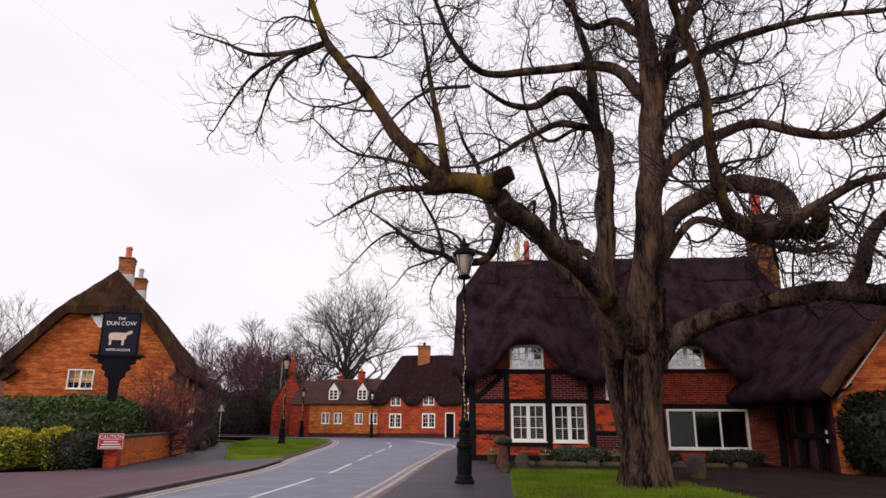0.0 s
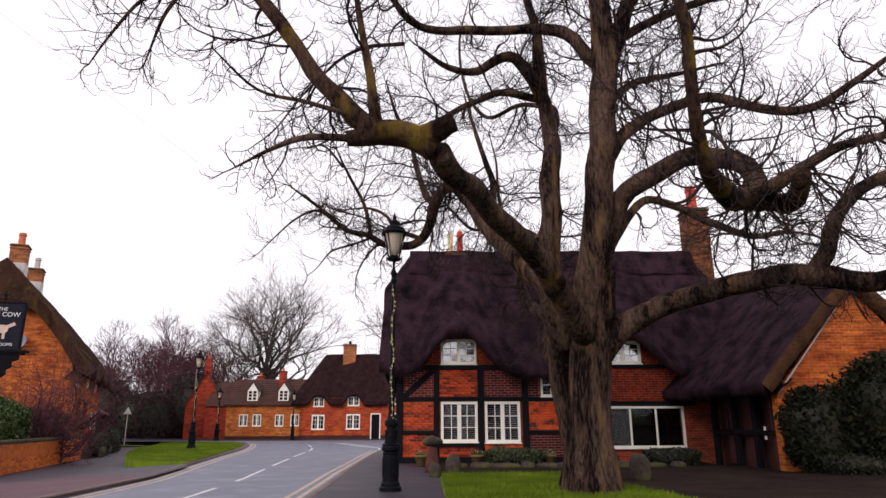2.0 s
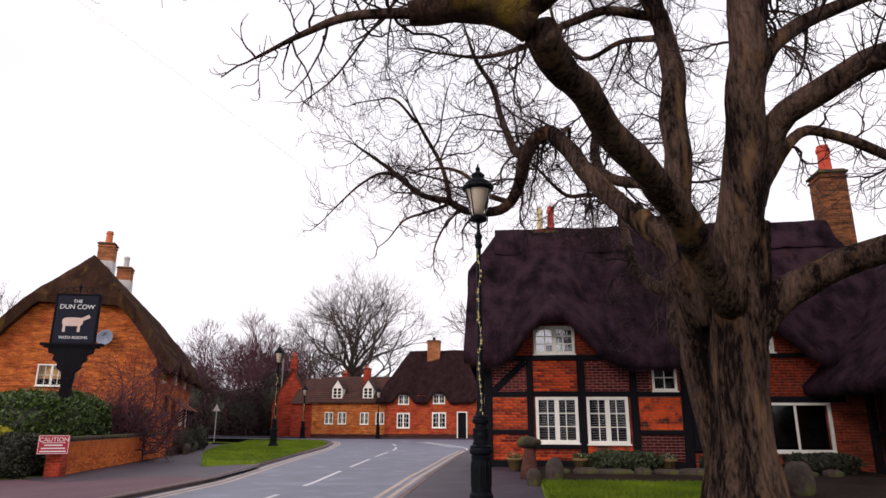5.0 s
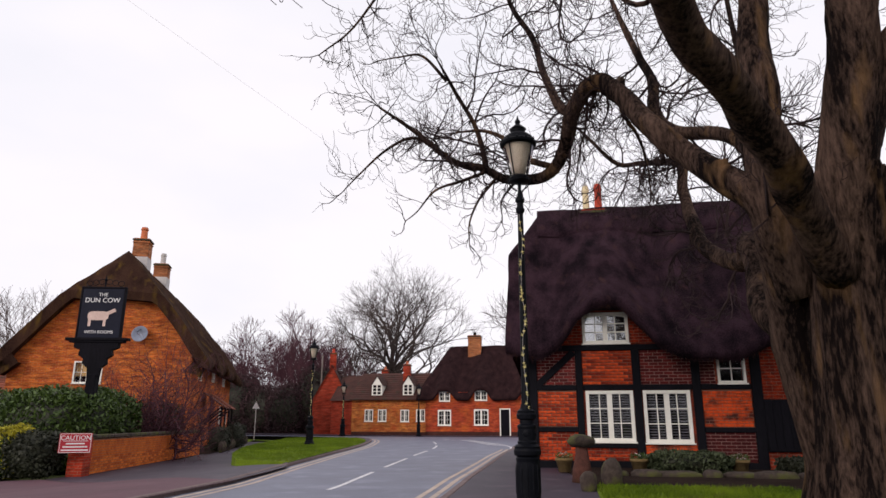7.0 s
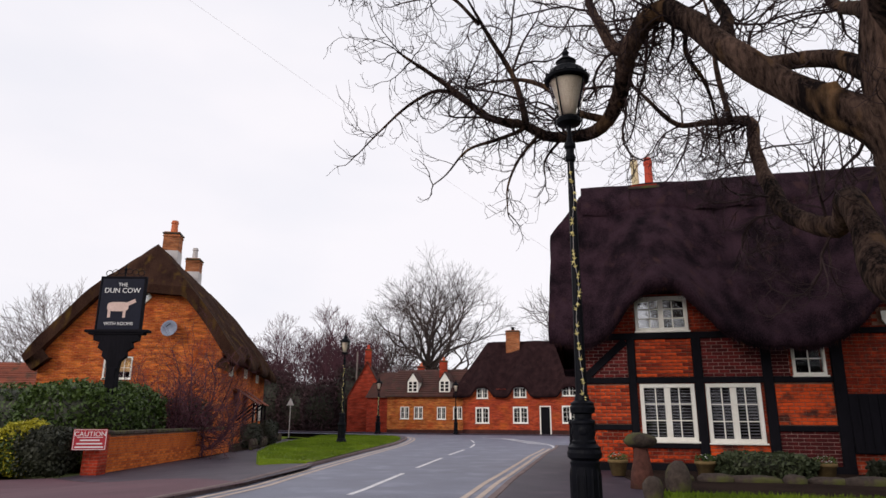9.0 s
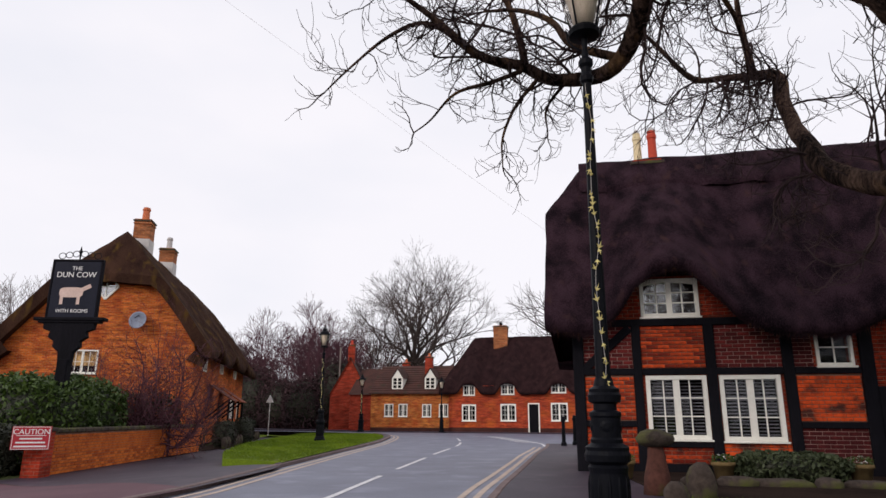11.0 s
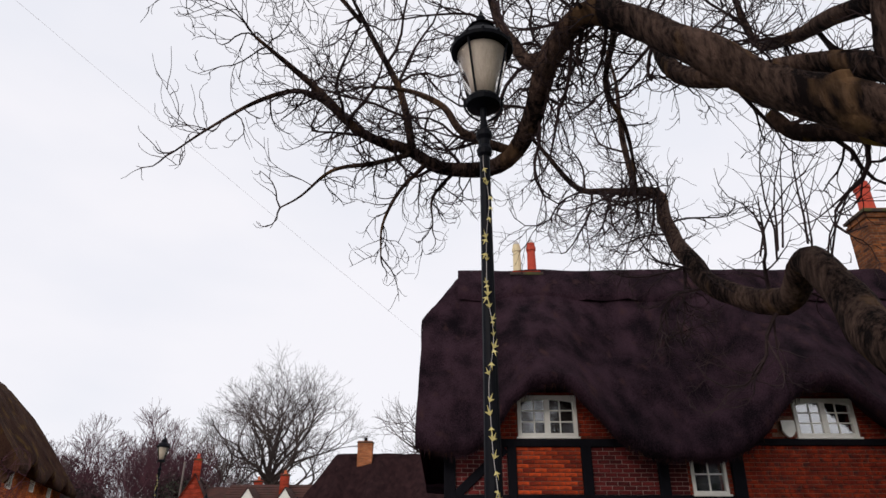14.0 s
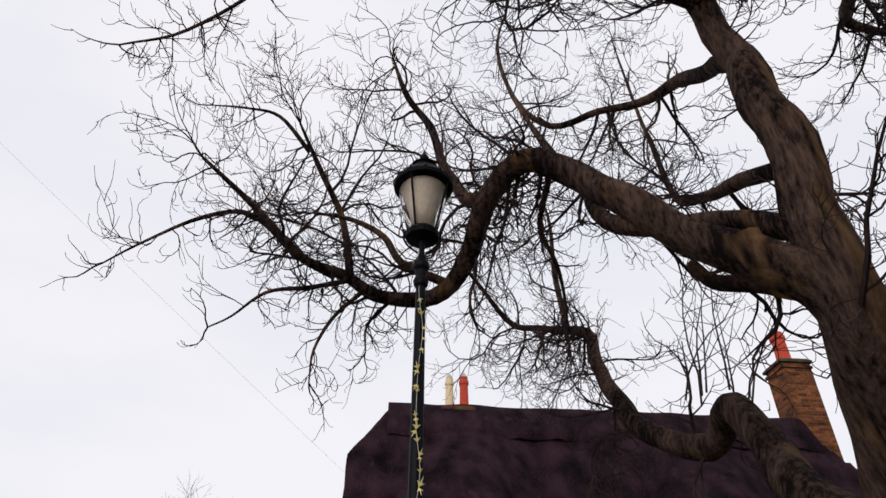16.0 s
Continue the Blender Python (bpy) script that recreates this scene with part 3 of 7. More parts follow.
tagged(part("flower_bed", slab(Geo(), [(0.95, 18.2), (4.0, 18.2), (4.05, 20.6), (9.0, 20.7), (9.2, 23.2), (0.6, 23.2), (0.4, 22)], -0.6, 0.05), EARTH), "dark bare soil bed under the cottage wall", "flower bed", kind="structure")


# ---- thatched timber-framed cottage ----
cottage = thing("cottage", pose(0, 23, 0), "timber-framed red brick cottage under dark thatch", "house")
W1, W2, WS = (1.02, 0.66, 1.17, 1.24), (2.42, 0.64, 1.13, 1.26), (4.24, 2.06, 0.66, 0.72)
U1, U2 = (1.02, 3.09, 1.16, 0.80), (6.38, 3.09, 1.18, 0.74)
BIG = (6.18, 0.46, 2.62, 1.28)
holes = [(x + 0.03, x + w - 0.03, z + 0.03, z + h - 0.03) for x, z, w, h in (W1, W2, WS, U1, U2, BIG)]
part("wall_front", pierced_wall(Geo(), -0.4, 10.6, -0.15, 3.5, [h for h in holes if h[2] < 3.0] + [(0.4, 2.8, 3.08, 3.6), (5.65, 8.1, 3.08, 3.6)], 0.0, 0.28), BRICK_WALL, cottage, "red brick front wall with lime mortar")
for a, b, hole in ((0.4, 2.8, holes[3]), (5.65, 8.1, holes[4])):
    part("dormer_wall", pierced_wall(Geo(), a, b, 3.08, 3.95, [hole], 0.0, 0.28), BRICK_WALL, cottage)
g = Geo()
box(g, (-0.26, 2.64, 1.7), (0.28, 4.7, 3.6))
part("wall_gable", g, BRICK_WALL, cottage)
g = Geo()
box(g, (10.46, 2.64, 1.7), (0.28, 4.7, 3.6))
part("wall_gable", g, BRICK_WALL, cottage)
g = Geo()
box(g, (5.1, 5.1, 1.3), (10.4, 0.28, 2.6))
part("wall_back", g, BRICK_WALL, cottage)
# near-black floors and sheet: room shade put into the colour
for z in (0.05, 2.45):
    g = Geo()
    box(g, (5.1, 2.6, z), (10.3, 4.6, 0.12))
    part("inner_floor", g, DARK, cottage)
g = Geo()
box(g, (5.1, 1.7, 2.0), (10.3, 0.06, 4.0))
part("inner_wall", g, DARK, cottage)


def post(x, z0, z1, w, lean=0.0, dy=0.0):
    g = Geo()
    box(g, (0, 0, 0), (w, 0.1, z1 - z0), 0.012, Matrix.Rotation(lean, 3, "Y"))
    return part("timber_post", g, TIMBER, cottage, at=pose(x, -0.02 + dy, (z0 + z1) / 2))


def rail(x0, x1, z, h, tilt=0.0):
    g = Geo()
    box(g, (0, 0, 0), (x1 - x0, 0.094, h), 0.012, Matrix.Rotation(tilt, 3, "Y"))
    return part("timber_rail", g, TIMBER, cottage, at=pose((x0 + x1) / 2, -0.02, z))


post(-0.30, 0.0, 3.1, 0.22)
post(0.88, 0.0, 2.92, 0.17)
post(2.30, 0.0, 2.92, 0.19)
post(3.72, 0.0, 2.92, 0.20)
post(5.10, 0.0, 2.92, 0.24, 0.02)
rail(-0.4, 5.2, 2.98, 0.15)
rail(-0.2, 0.8, 1.98, 0.13)
rail(0.97, 3.62, 1.98, 0.13)
rail(3.82, 4.98, 1.98, 0.13)
rail(-0.2, 0.8, 0.95, 0.12)
rail(3.82, 4.98, 0.95, 0.12)
rail(0.97, 2.2, 0.56, 0.10)
rail(-0.2, 5.2, 0.10, 0.20)
rail(5.2, 10.0, 3.0, 0.13)
rail(6.05, 9.2, 1.83, 0.15)
g = Geo()
box(g, (0, 0, 0), (0.17, 0.09, 1.28), 0.012, Matrix.Rotation(0.84, 3, "Y"))
part("timber_brace", g, TIMBER, cottage, at=pose(0.28, -0.021, 2.45))
shutter = part("shutter", box(Geo(), (5.66, -0.05, 1.06), (0.9, 0.07, 1.22), 0.01), TIMBER, cottage, "black boarded shutter")
for k in range(5):
    part("board", box(Geo(), (5.30 + 0.18 * k, -0.092, 1.06), (0.165, 0.02, 1.18), 0.005), TIMBER, shutter)
casement(cottage, "window", W1[0], W1[1], W1[2], W1[3], 0, 4, 3, 0.085)
casement(cottage, "window", W2[0], W2[1], W2[2], W2[3], 0, 4, 3, 0.085)
casement(cottage, "window", WS[0], WS[1], WS[2], WS[3], 0, 2, 2, 0.06, False)
casement(cottage, "window", U1[0], U1[1], U1[2], U1[3], 0, 4, 3, 0.075, glass=GLASS_SHEEN, arch=0.05)
casement(cottage, "window", U2[0], U2[1], U2[2], U2[3], 0, 4, 3, 0.075, glass=GLASS_SHEEN, arch=0.05)
casement(cottage, "window", BIG[0], BIG[1], BIG[2], BIG[3], 0, 3, 1, 0.07, False, bar_w=0.06)
for x, z, w, h in (W1, W2):
    for k in range(17):
        g = Geo()
        box(g, (x + w / 2, 0.13, z + 0.12 + (h - 0.2) * k / 16), (w - 0.16, 0.045, 0.004), 0, Matrix.Rotation(0.5, 3, "X"))
        part("blind_slat", g, BLIND, cottage)
g = Geo()
g.add([(-0.13 + 0.26 * i / 8, -0.03 - 0.0, 0.14 if i in (0, 8) else 0.15) for i in range(9)] + [(-0.13 + 0.26 * i / 8, -0.03, -0.13 * math.sin(math.pi * i / 8) - 0.04) for i in range(9)]
      + [(-0.13 + 0.26 * i / 8, 0.03, 0.15) for i in range(9)] + [(-0.13 + 0.26 * i / 8, 0.03, -0.13 * math.sin(math.pi * i / 8) - 0.04) for i in range(9)],
      [(i, i + 1, 10 + i, 9 + i) for i in range(8)] + [(9 + i, 10 + i, 28 + i, 27 + i) for i in range(8)] + [(i + 1, i, 18 + i, 19 + i) for i in range(8)])
part("alarm_box", g, WHITE, cottage, "white alarm box on the wall", at=pose(6.2, -0.075, 3.25))


def eave_line(x):
    return 2.86 + 1.34 * math.exp(-(abs(x - 1.6) / 1.08) ** 2.5) + 1.3 * math.exp(-(abs(x - 6.8) / 1.22) ** 2.5) + 0.16 * max(0.0, 0.4 - x)


def thatch_roof(x0, x1, ridge_y, ridge_z, front_y, back_y, eave, hip, nx=120, ns=26, seed=0.0, thick=0.26, hip_r=None):
    """A thick thatched roof along x: front and back slopes, rolled eaves, the ends cut back to half hips."""
    g = Geo()
    rows = []
    for i in range(nx + 1):
        x = x0 + (x1 - x0) * i / nx
        cut = ridge_z - max(0.0, hip - x) * 1.8
        if hip_r is not None:
            cut = min(cut, ridge_z - max(0.0, x - hip_r) * 2.4)
        ring = []
        e = eave(x)
        prof = []
        for k in range(ns + 1):
            s = k / ns
            y = ridge_y + (front_y - ridge_y) * s
            z = ridge_z + (e - ridge_z) * (s + 0.16 * s * (1 - s))
            prof.append((y, z + 0.10 * math.sin(math.pi * s)))
        lip = [(front_y - 0.03, e - 0.10), (front_y + 0.02, e - thick + 0.03), (front_y + 0.14, e - thick), (front_y + 0.62, e - thick + 0.26)]
        eb = 2.7
        back = []
        for k in range(10):
            s = (k + 1) / 10
            back.append((ridge_y + (back_y - ridge_y) * s, ridge_z + (eb - ridge_z) * s))
        back += [(back_y - 0.05, eb - thick), (back_y - 0.6, eb - thick + 0.2)]
        for y, z in list(reversed(lip)) + list(reversed(prof)) + back:
            if z > cut:
                d = z - cut
                z = cut + 0.02 * d
            w = Vector((x * 1.3 + seed, y * 1.3, z * 1.3))
            bump = 0.085 * noise.noise(w * 0.55) + 0.045 * noise.noise(w * 2.1) + 0.022 * noise.noise(w * 6)
            ring.append((x + 0.04 * noise.noise(w * 0.9 + Vector((7, 0, 0))), y - bump * 0.6, z + bump * 0.8))
        rows.append(ring)
    m = len(rows[0])
    g.add([p for r in rows for p in r], [(i * m + k, i * m + k + 1, (i + 1) * m + k + 1, (i + 1) * m + k) for i in range(nx) for k in range(m - 1)])
    g.add(rows[0], [tuple(range(m))])
    g.add(rows[-1], [tuple(reversed(range(m)))])
    return g


thatch_main = part("thatch", thatch_roof(-0.93, 12.0, 2.22, 7.40, -0.66, 5.6, eave_line, -0.05, seed=2.0, hip_r=10.3), THATCH, cottage, "thick dark weathered thatch with eyebrow dormers", smooth=True)
g = Geo()
n, rows = 110, []
for i in range(n + 1):
    x = -0.1 + 10.5 * i / n
    scal = 0.06 * abs(math.sin(x * 3.2))
    ring = []
    for y, z in ((1.60 + scal * 0.5, 6.50 - scal), (1.60, 6.64 - scal), (1.86, 7.01), (2.10, 7.39), (2.22, 7.48), (2.36, 7.38), (2.7, 6.8)):
        w = Vector((x * 1.3 + 2.0, y, z))
        ring.append((x, y - 0.05 + 0.04 * noise.noise(w * 0.8), z + 0.045 * noise.noise(w * 1.1)))
    rows.append(ring)
g.add([p for r in rows for p in r], [(i * 7 + k, (i + 1) * 7 + k, (i + 1) * 7 + k + 1, i * 7 + k + 1) for i in range(n) for k in range(6)])
part("thatch_ridge", g, THATCH, cottage, "raised scalloped thatch ridge", smooth=True)


def chimney(parent, x, y, z0, z1, w, d, material, pots, bands=2, name="chimney_stack"):
    """A brick stack with stepped courses at the head and clay pots: (dx, height, radius, material)."""
    g = Geo()
    box(g, (x, y, (z0 + z1) / 2), (w, d, z1 - z0), 0.015)
    st = part(name, g, material, parent, "brick chimney stack")
    for k in range(bands):
        part("oversailing_course", box(Geo(), (x, y, z1 - 0.10 - 0.16 * k), (w + 0.12 - 0.05 * k, d + 0.12 - 0.05 * k, 0.08), 0.01), STONE if k == 0 else material, st)
    for dx, h, r, pm in pots:
        p = Geo()
        lathe(p, [(r * 1.15, 0), (r * 1.15, 0.05), (r, 0.08), (r * 0.9, h * 0.75), (r * 1.08, h * 0.78), (r * 1.08, h * 0.88), (r * 0.9, h * 0.9), (r * 0.9, h), (r * 0.7, h), (r * 0.7, h - 0.1)], 14)
        part("chimney_pot", p, pm, st, at=pose(x + dx, y, z1))
    return st


chimney(cottage, 1.60, 2.3, 6.6, 7.40, 0.70, 0.6, BRICK_RED, [(-0.19, 0.82, 0.105, POT_CREAM), (0.18, 0.86, 0.115, POT_RED)], 1)
for dx in (-0.19, 0.18):
    g = Geo()
    lathe(g, [(0.075, 0), (0.085, 0.03), (0.05, 0.09), (0.005, 0.14)], 10)
    part("pot_cap", g, LEAD, cottage, "pale metal cap on the pot", at=pose(1.60 + dx, 2.3, 8.22 if dx < 0 else 8.26))
chimney(cottage, 10.86, 2.57, 4.5, 9.22, 0.82, 0.82, BRICK_SOOT_SHADE, [(0.0, 0.95, 0.20, POT_RED)], 2)

# ---- porch wing of the cottage ----
wing = thing("porch_wing", pose(9.55, 18.5, 0), "low thatched wing with a brick gable and dark timber porch side", "house")
part("gable_wall", Geo().add([(0, 0, -0.15), (4.6, 0, -0.15), (4.6, 0, 1.9), (2.3, 0, 4.72), (0, 0, 1.95), (0, 0.3, -0.15), (4.6, 0.3, -0.15), (4.6, 0.3, 1.9), (2.3, 0.3, 4.72), (0, 0.3, 1.95)],
                           [(0, 1, 2, 3, 4), (9, 8, 7, 6, 5), (0, 4, 9, 5), (1, 6, 7, 2), (2, 7, 8, 3), (3, 8, 9, 4)]), BRICK_PUB, wing, "orange brick gable wall")
g = Geo()
box(g, (0.45, 2.4, 1.15), (0.06, 4.2, 2.5))
# the porch's shade is put into this maroon as a darker colour
part("porch_inner_wall", g, surface("shaded_maroon_plaster", (0.035, 0.012, 0.012), (0.08, 0.027, 0.025), 6), wing)
for y0, w, z0, z1 in ((0.15, 0.22, -0.1, 2.5), (1.55, 0.16, -0.1, 2.5), (2.75, 0.16, -0.1, 2.5), (4.2, 0.2, -0.1, 2.5)):
    g = Geo()
    box(g, (0.12, y0, (z0 + z1) / 2), (0.16, w, z1 - z0), 0.012)
    part("porch_post", g, TIMBER, wing)
for z in (0.95, 2.35):
    g = Geo()
    box(g, (0.12, 2.2, z), (0.12, 4.2, 0.14), 0.012)
    part("porch_rail", g, TIMBER, wing)
g = Geo()
box(g, (0.3, 2.15, 1.0), (0.06, 0.95, 2.0), 0.01)
box(g, (0.26, 2.15, 1.5), (0.03, 0.7, 0.7), 0.01)
box(g, (0.26, 2.15, 0.55), (0.03, 0.7, 0.75), 0.01)
part("porch_door", g, MAROON_WOOD, wing, "maroon panelled door")
for y0 in (0.55, 3.3):
    g = Geo()
    box(g, (0.24, y0, 0.5), (0.05, 0.62, 0.9), 0.012)
    part("porch_panel", g, MAROON_WOOD, wing, "maroon boarded panel under a glazed light")
    g = Geo()
    for c in (y0 - 0.28, y0, y0 + 0.28):
        box(g, (0.22, c, 1.64), (0.06, 0.06, 1.2), 0.01)
    part("porch_light", g, MAROON_WOOD, wing)
g = Geo()
box(g, (0.1, 1.05, 0.95), (0.02, 0.1, 0.34), 0.004)
part("notice_plate", g, SIGN_WHITE, wing, "small white notice plate")


def wing_slope(q):
    """Height share and x of the left slope of the wing's thatch, q from eave to ridge."""
    return -0.45 + 2.75 * q, 2.16 + 2.92 * (q + 0.12 * q * (1 - q))


def wing_thatch():
    g = Geo()
    rows, ny, ns = [], 48, 20
    for j in range(ny + 1):
        y = -0.24 + 8.2 * j / ny
        skew = -0.21 * max(0.0, y)
        ring = [(0.40 + skew, 2.32), (-0.10 + skew, 1.95), (-0.30 + skew, 1.90), (-0.42 + skew, 1.98)]
        for k in range(ns + 1):
            q = k / ns
            x, z = wing_slope(q)
            ring.append((x + skew * (1 - q), z + 0.16 * max(0.0, y) * q - 0.08 * math.sin(math.pi * q) * math.sin(math.pi * j / ny)))
        rz = ring[-1][1]
        for k in range(1, 8):
            q = k / 7
            ring.append((2.3 + 2.75 * q, rz + (2.1 - rz) * q))
        ring += [(4.9, 1.9), (4.4, 2.2)]
        out = []
        for x, z in ring:
            w = Vector((x, y, z))
            out.append(w + Vector((0.05 * noise.noise(w * 0.9), 0.03 * noise.noise(w * 1.7) if j else 0.02 * noise.noise(w * 5), 0.06 * noise.noise(w * 0.8) + 0.028 * noise.noise(w * 3.5))))
        rows.append(out)
    m = len(rows[0])
    g.add([p for r in rows for p in r], [(i * m + k, (i + 1) * m + k, (i + 1) * m + k + 1, i * m + k + 1) for i in range(ny) for k in range(m - 1)])
    return g


thatch_wing = part("thatch", wing_thatch(), THATCH, wing, "dark thatch sweeping down over the porch", smooth=True)
for side in (0, 1):
    strip = []
    for k in range(31):
        q = k / 30
        x, z = wing_slope(q)
        n = Vector((0.70, 0, -0.71))
        rag = 0.03 * noise.noise(Vector((q * 9, side, 0)))
        p = [Vector((x, -0.20, z + 0.03)), Vector((x, -0.27, z - 0.02)) + n * 0.05, Vector((x, -0.25, z)) + n * (0.30 + rag), Vector((x, -0.06, z)) + n * (0.36 + rag)]
        strip.append([Vector((4.6 - v.x, v.y, v.z)) for v in p] if side else p)
    order = [(i * 4 + k, i * 4 + 4 + k, i * 4 + 5 + k, i * 4 + 1 + k) for i in range(30) for k in range(3)]
    part("verge", Geo().add([p for row in strip for p in row], [tuple(reversed(f)) for f in order] if side else order), STRAW, wing, "paler cut straw along the verge", smooth=True)
g = Geo()
bar(g, (0.02, -0.05, 1.93), (2.26, -0.05, 4.64), 0.05, 0.03)
part("flashing_strip", g, LEAD, wing)

# ---- street lamps ----
def lamp_glass():
    m, n, l, b = shader("lantern_glass")
    b.inputs["Base Color"].default_value = (0.97, 0.95, 0.92, 1)
    b.inputs["IOR"].default_value = 1.12
    b.inputs["Roughness"].default_value, b.inputs["Transmission Weight"].default_value = 0.06, 1.0
    return m


LANTERN_GLASS = lamp_glass()
LANTERN_WHITE = surface("white_lantern_reflector", (0.40, 0.34, 0.28), (0.62, 0.56, 0.48), 6, 0.5, 0.0, (8, 8, 0.4))


def street_lamp(m, h, label, garland, seed=0, thick=1.0):
    """A cast-iron lamp post: stepped base, slender column, tapered lantern with a crown; h: height to the finial's tip."""
    lamp = thing("street_lamp", m, label, "street lamp", "street lamps")
    k = thick
    g = Geo()
    lathe(g, [(0.205, 0), (0.205, 0.09), (0.175, 0.12), (0.175, 0.16), (0.150, 0.20), (0.142, 0.66), (0.150, 0.70), (0.135, 0.72), (0.168, 0.745), (0.172, 0.79), (0.160, 0.82), (0.165, 0.845), (0.120, 0.875), (0.122, 0.90), (0.110, 0.915), (0.112, 1.06), (0.122, 1.075), (0.120, 1.10), (0.088, 1.12), (0.088, 1.165), (0.122, 1.18), (0.128, 1.23), (0.115, 1.25), (0.118, 1.275), (0.080, 1.30), (0.066, 1.36)], 28)
    g.v = [(x * k, y * k, z) for x, y, z in g.v]
    part("base", g, IRON, lamp)
    for a in range(12):
        w = a * math.pi / 6
        part("flute", tube(Geo(), [(0.140 * k * math.cos(w), 0.140 * k * math.sin(w), z) for z in (0.24, 0.3, 0.58, 0.64)], [0.006, 0.016, 0.016, 0.006], 6), IRON, lamp)
    for a in range(4):
        e = Geo()
        lathe(e, [(0.05 * k, 0), (0.045 * k, 0.012), (0.02 * k, 0.02)], 10)
        part("base_boss", e, IRON, lamp, at=pose(0.10 * k * math.sin(a * math.pi / 2), -0.10 * k * math.cos(a * math.pi / 2), 1.0, 90, 0, a * 90))
    top = h - 1.12
    g = Geo()
    lathe(g, [(0.060 * k, 1.3), (0.050 * k, 2.2), (0.038 * k, top - 0.35), (0.055 * k, top - 0.33), (0.062 * k, top - 0.29), (0.045 * k, top - 0.25), (0.045 * k, top - 0.2), (0.064 * k, top - 0.17), (0.064 * k, top - 0.13), (0.035 * k, top - 0.09), (0.022 * k, top), (0.03 * k, top + 0.12)], 12)
    part("column", g, IRON, lamp)
    lan = part("lantern", lathe(Geo(), [(0.05, top + 0.10), (0.135, top + 0.12), (0.145, top + 0.16), (0.125, top + 0.19), (0.12, top + 0.19), (0.02, top + 0.18)], 16), IRON, lamp, "round tapered lantern")
    r0, r1, z0, z1 = 0.122, 0.225, top + 0.19, top + 0.66
    g = Geo()
    lathe(g, [(r0, z0), (r1, z1), (r1 - 0.006, z1), (r0 - 0.006, z0)], 24)
    gl = part("glass", g, LANTERN_GLASS, lan, smooth=True)
    gl.visible_shadow = False
    g = Geo()
    lathe(g, [(0.085, z0 + 0.03), (0.115, z0 + 0.2), (0.165, z1 - 0.06), (0.185, z1 - 0.02), (0.02, z1 - 0.01)], 16)
    part("reflector", g, LANTERN_WHITE, lan, smooth=True)
    for a in range(4):
        w = a * math.pi / 2 + math.pi / 4 + 0.25
        g = Geo()
        bar(g, (r0 * math.cos(w), r0 * math.sin(w), z0), ((r1 + 0.004) * math.cos(w), (r1 + 0.004) * math.sin(w), z1), 0.016, 0.016, 0.003)
        part("lantern_bar", g, IRON, lan)
    g = Geo()
    lathe(g, [(r1 - 0.01, z1 - 0.01), (0.255, z1), (0.262, z1 + 0.03), (0.235, z1 + 0.05), (0.20, z1 + 0.12), (0.12, z1 + 0.18), (0.10, z1 + 0.19), (0.10, z1 + 0.24), (0.12, z1 + 0.25), (0.075, z1 + 0.29), (0.03, z1 + 0.33), (0.042, z1 + 0.37), (0.018, z1 + 0.41), (0.006, z1 + 0.46)], 20)
    part("canopy", g, IRON, lan, "black domed canopy with finial", smooth=False)
    for a in range(12):
        w = a * math.pi / 6
        g = Geo()
        lathe(g, [(0.012, 0), (0.016, 0.02), (0.002, 0.05)], 6, (0.252 * math.cos(w), 0.252 * math.sin(w), z1 + 0.025))
        part("crown_point", g, IRON, lan)
    for sg in (-1, 1):
        pts = curve_through([(sg * 0.03, 0, top - 0.02), (sg * 0.10, 0, top + 0.03), (sg * 0.145, 0, top + 0.10), (sg * 0.15, 0, top + 0.17), (sg * 0.165, 0, top + 0.20)], 4)
        part("scroll", tube(Geo(), pts, [0.009] * len(pts), 6), IRON, lan)
    if garland:
        rnd = random.Random(seed)
        pts, turns = [], garland
        n = 120
        z_lo, z_hi = 1.28, top - 0.36
        for i in range(n + 1):
            s = i / n
            w = -math.pi / 2 + 0.34 * math.sin(s * turns * 2.6) + 0.12 * math.sin(s * 31)
            r = 0.060 * k - 0.018 * s
            pts.append((r * math.cos(w), r * math.sin(w), z_lo + (z_hi - z_lo) * s))
        gar = part("garland_wire", tube(Geo(), pts, [0.0022] * len(pts), 4), LEAD, lamp, "thin pale wire up the column")
        for i in [q + rnd.randint(0, 1) for q in range(3, n - 3, 4) if rnd.random() < 0.86]:
            p = Vector(pts[i])
            out = Vector((p.x, p.y, 0)).normalized()
            side = Vector((-out.y, out.x, 0))
            for _ in range(rnd.choice((1, 1, 2))):
                s = rnd.uniform(0.030, 0.046) * max(1.0, k)
                a = (side * rnd.uniform(-0.55, 0.55) + Vector((0, 0, rnd.choice((-1, 1)))) + out * 0.15).normalized()
                b = a.cross(out).normalized()
                g = Geo()
                g.add([p + out * 0.004, p + a * s * 0.75 + b * s * 0.62 + out * 0.010, p + a * s * 0.62 + b * s * 0.14 + out * 0.012, p + a * s * 1.6 + out * 0.014, p + a * s * 0.62 - b * s * 0.14 + out * 0.012, p + a * s * 0.75 - b * s * 0.62 + out * 0.010], [(0, 1, 2), (0, 2, 3), (0, 3, 4), (0, 4, 5)])
                part("garland_leaf", g, GILT, gar)
    return lamp


street_lamp(pose(0, 14.28, 0.0), 5.38, "tall black cast-iron street lamp with a gilded ivy garland", 6.5, 3)
street_lamp(pose(-11.4, 35.9, 0.06), 4.95, "black cast-iron street lamp standing on the green", 9, 5, 1.15)
street_lamp(pose(-16.5, 55.6, 0.0), 4.2, "black street lamp at the bend before the cottages", 9, 6, 1.3)
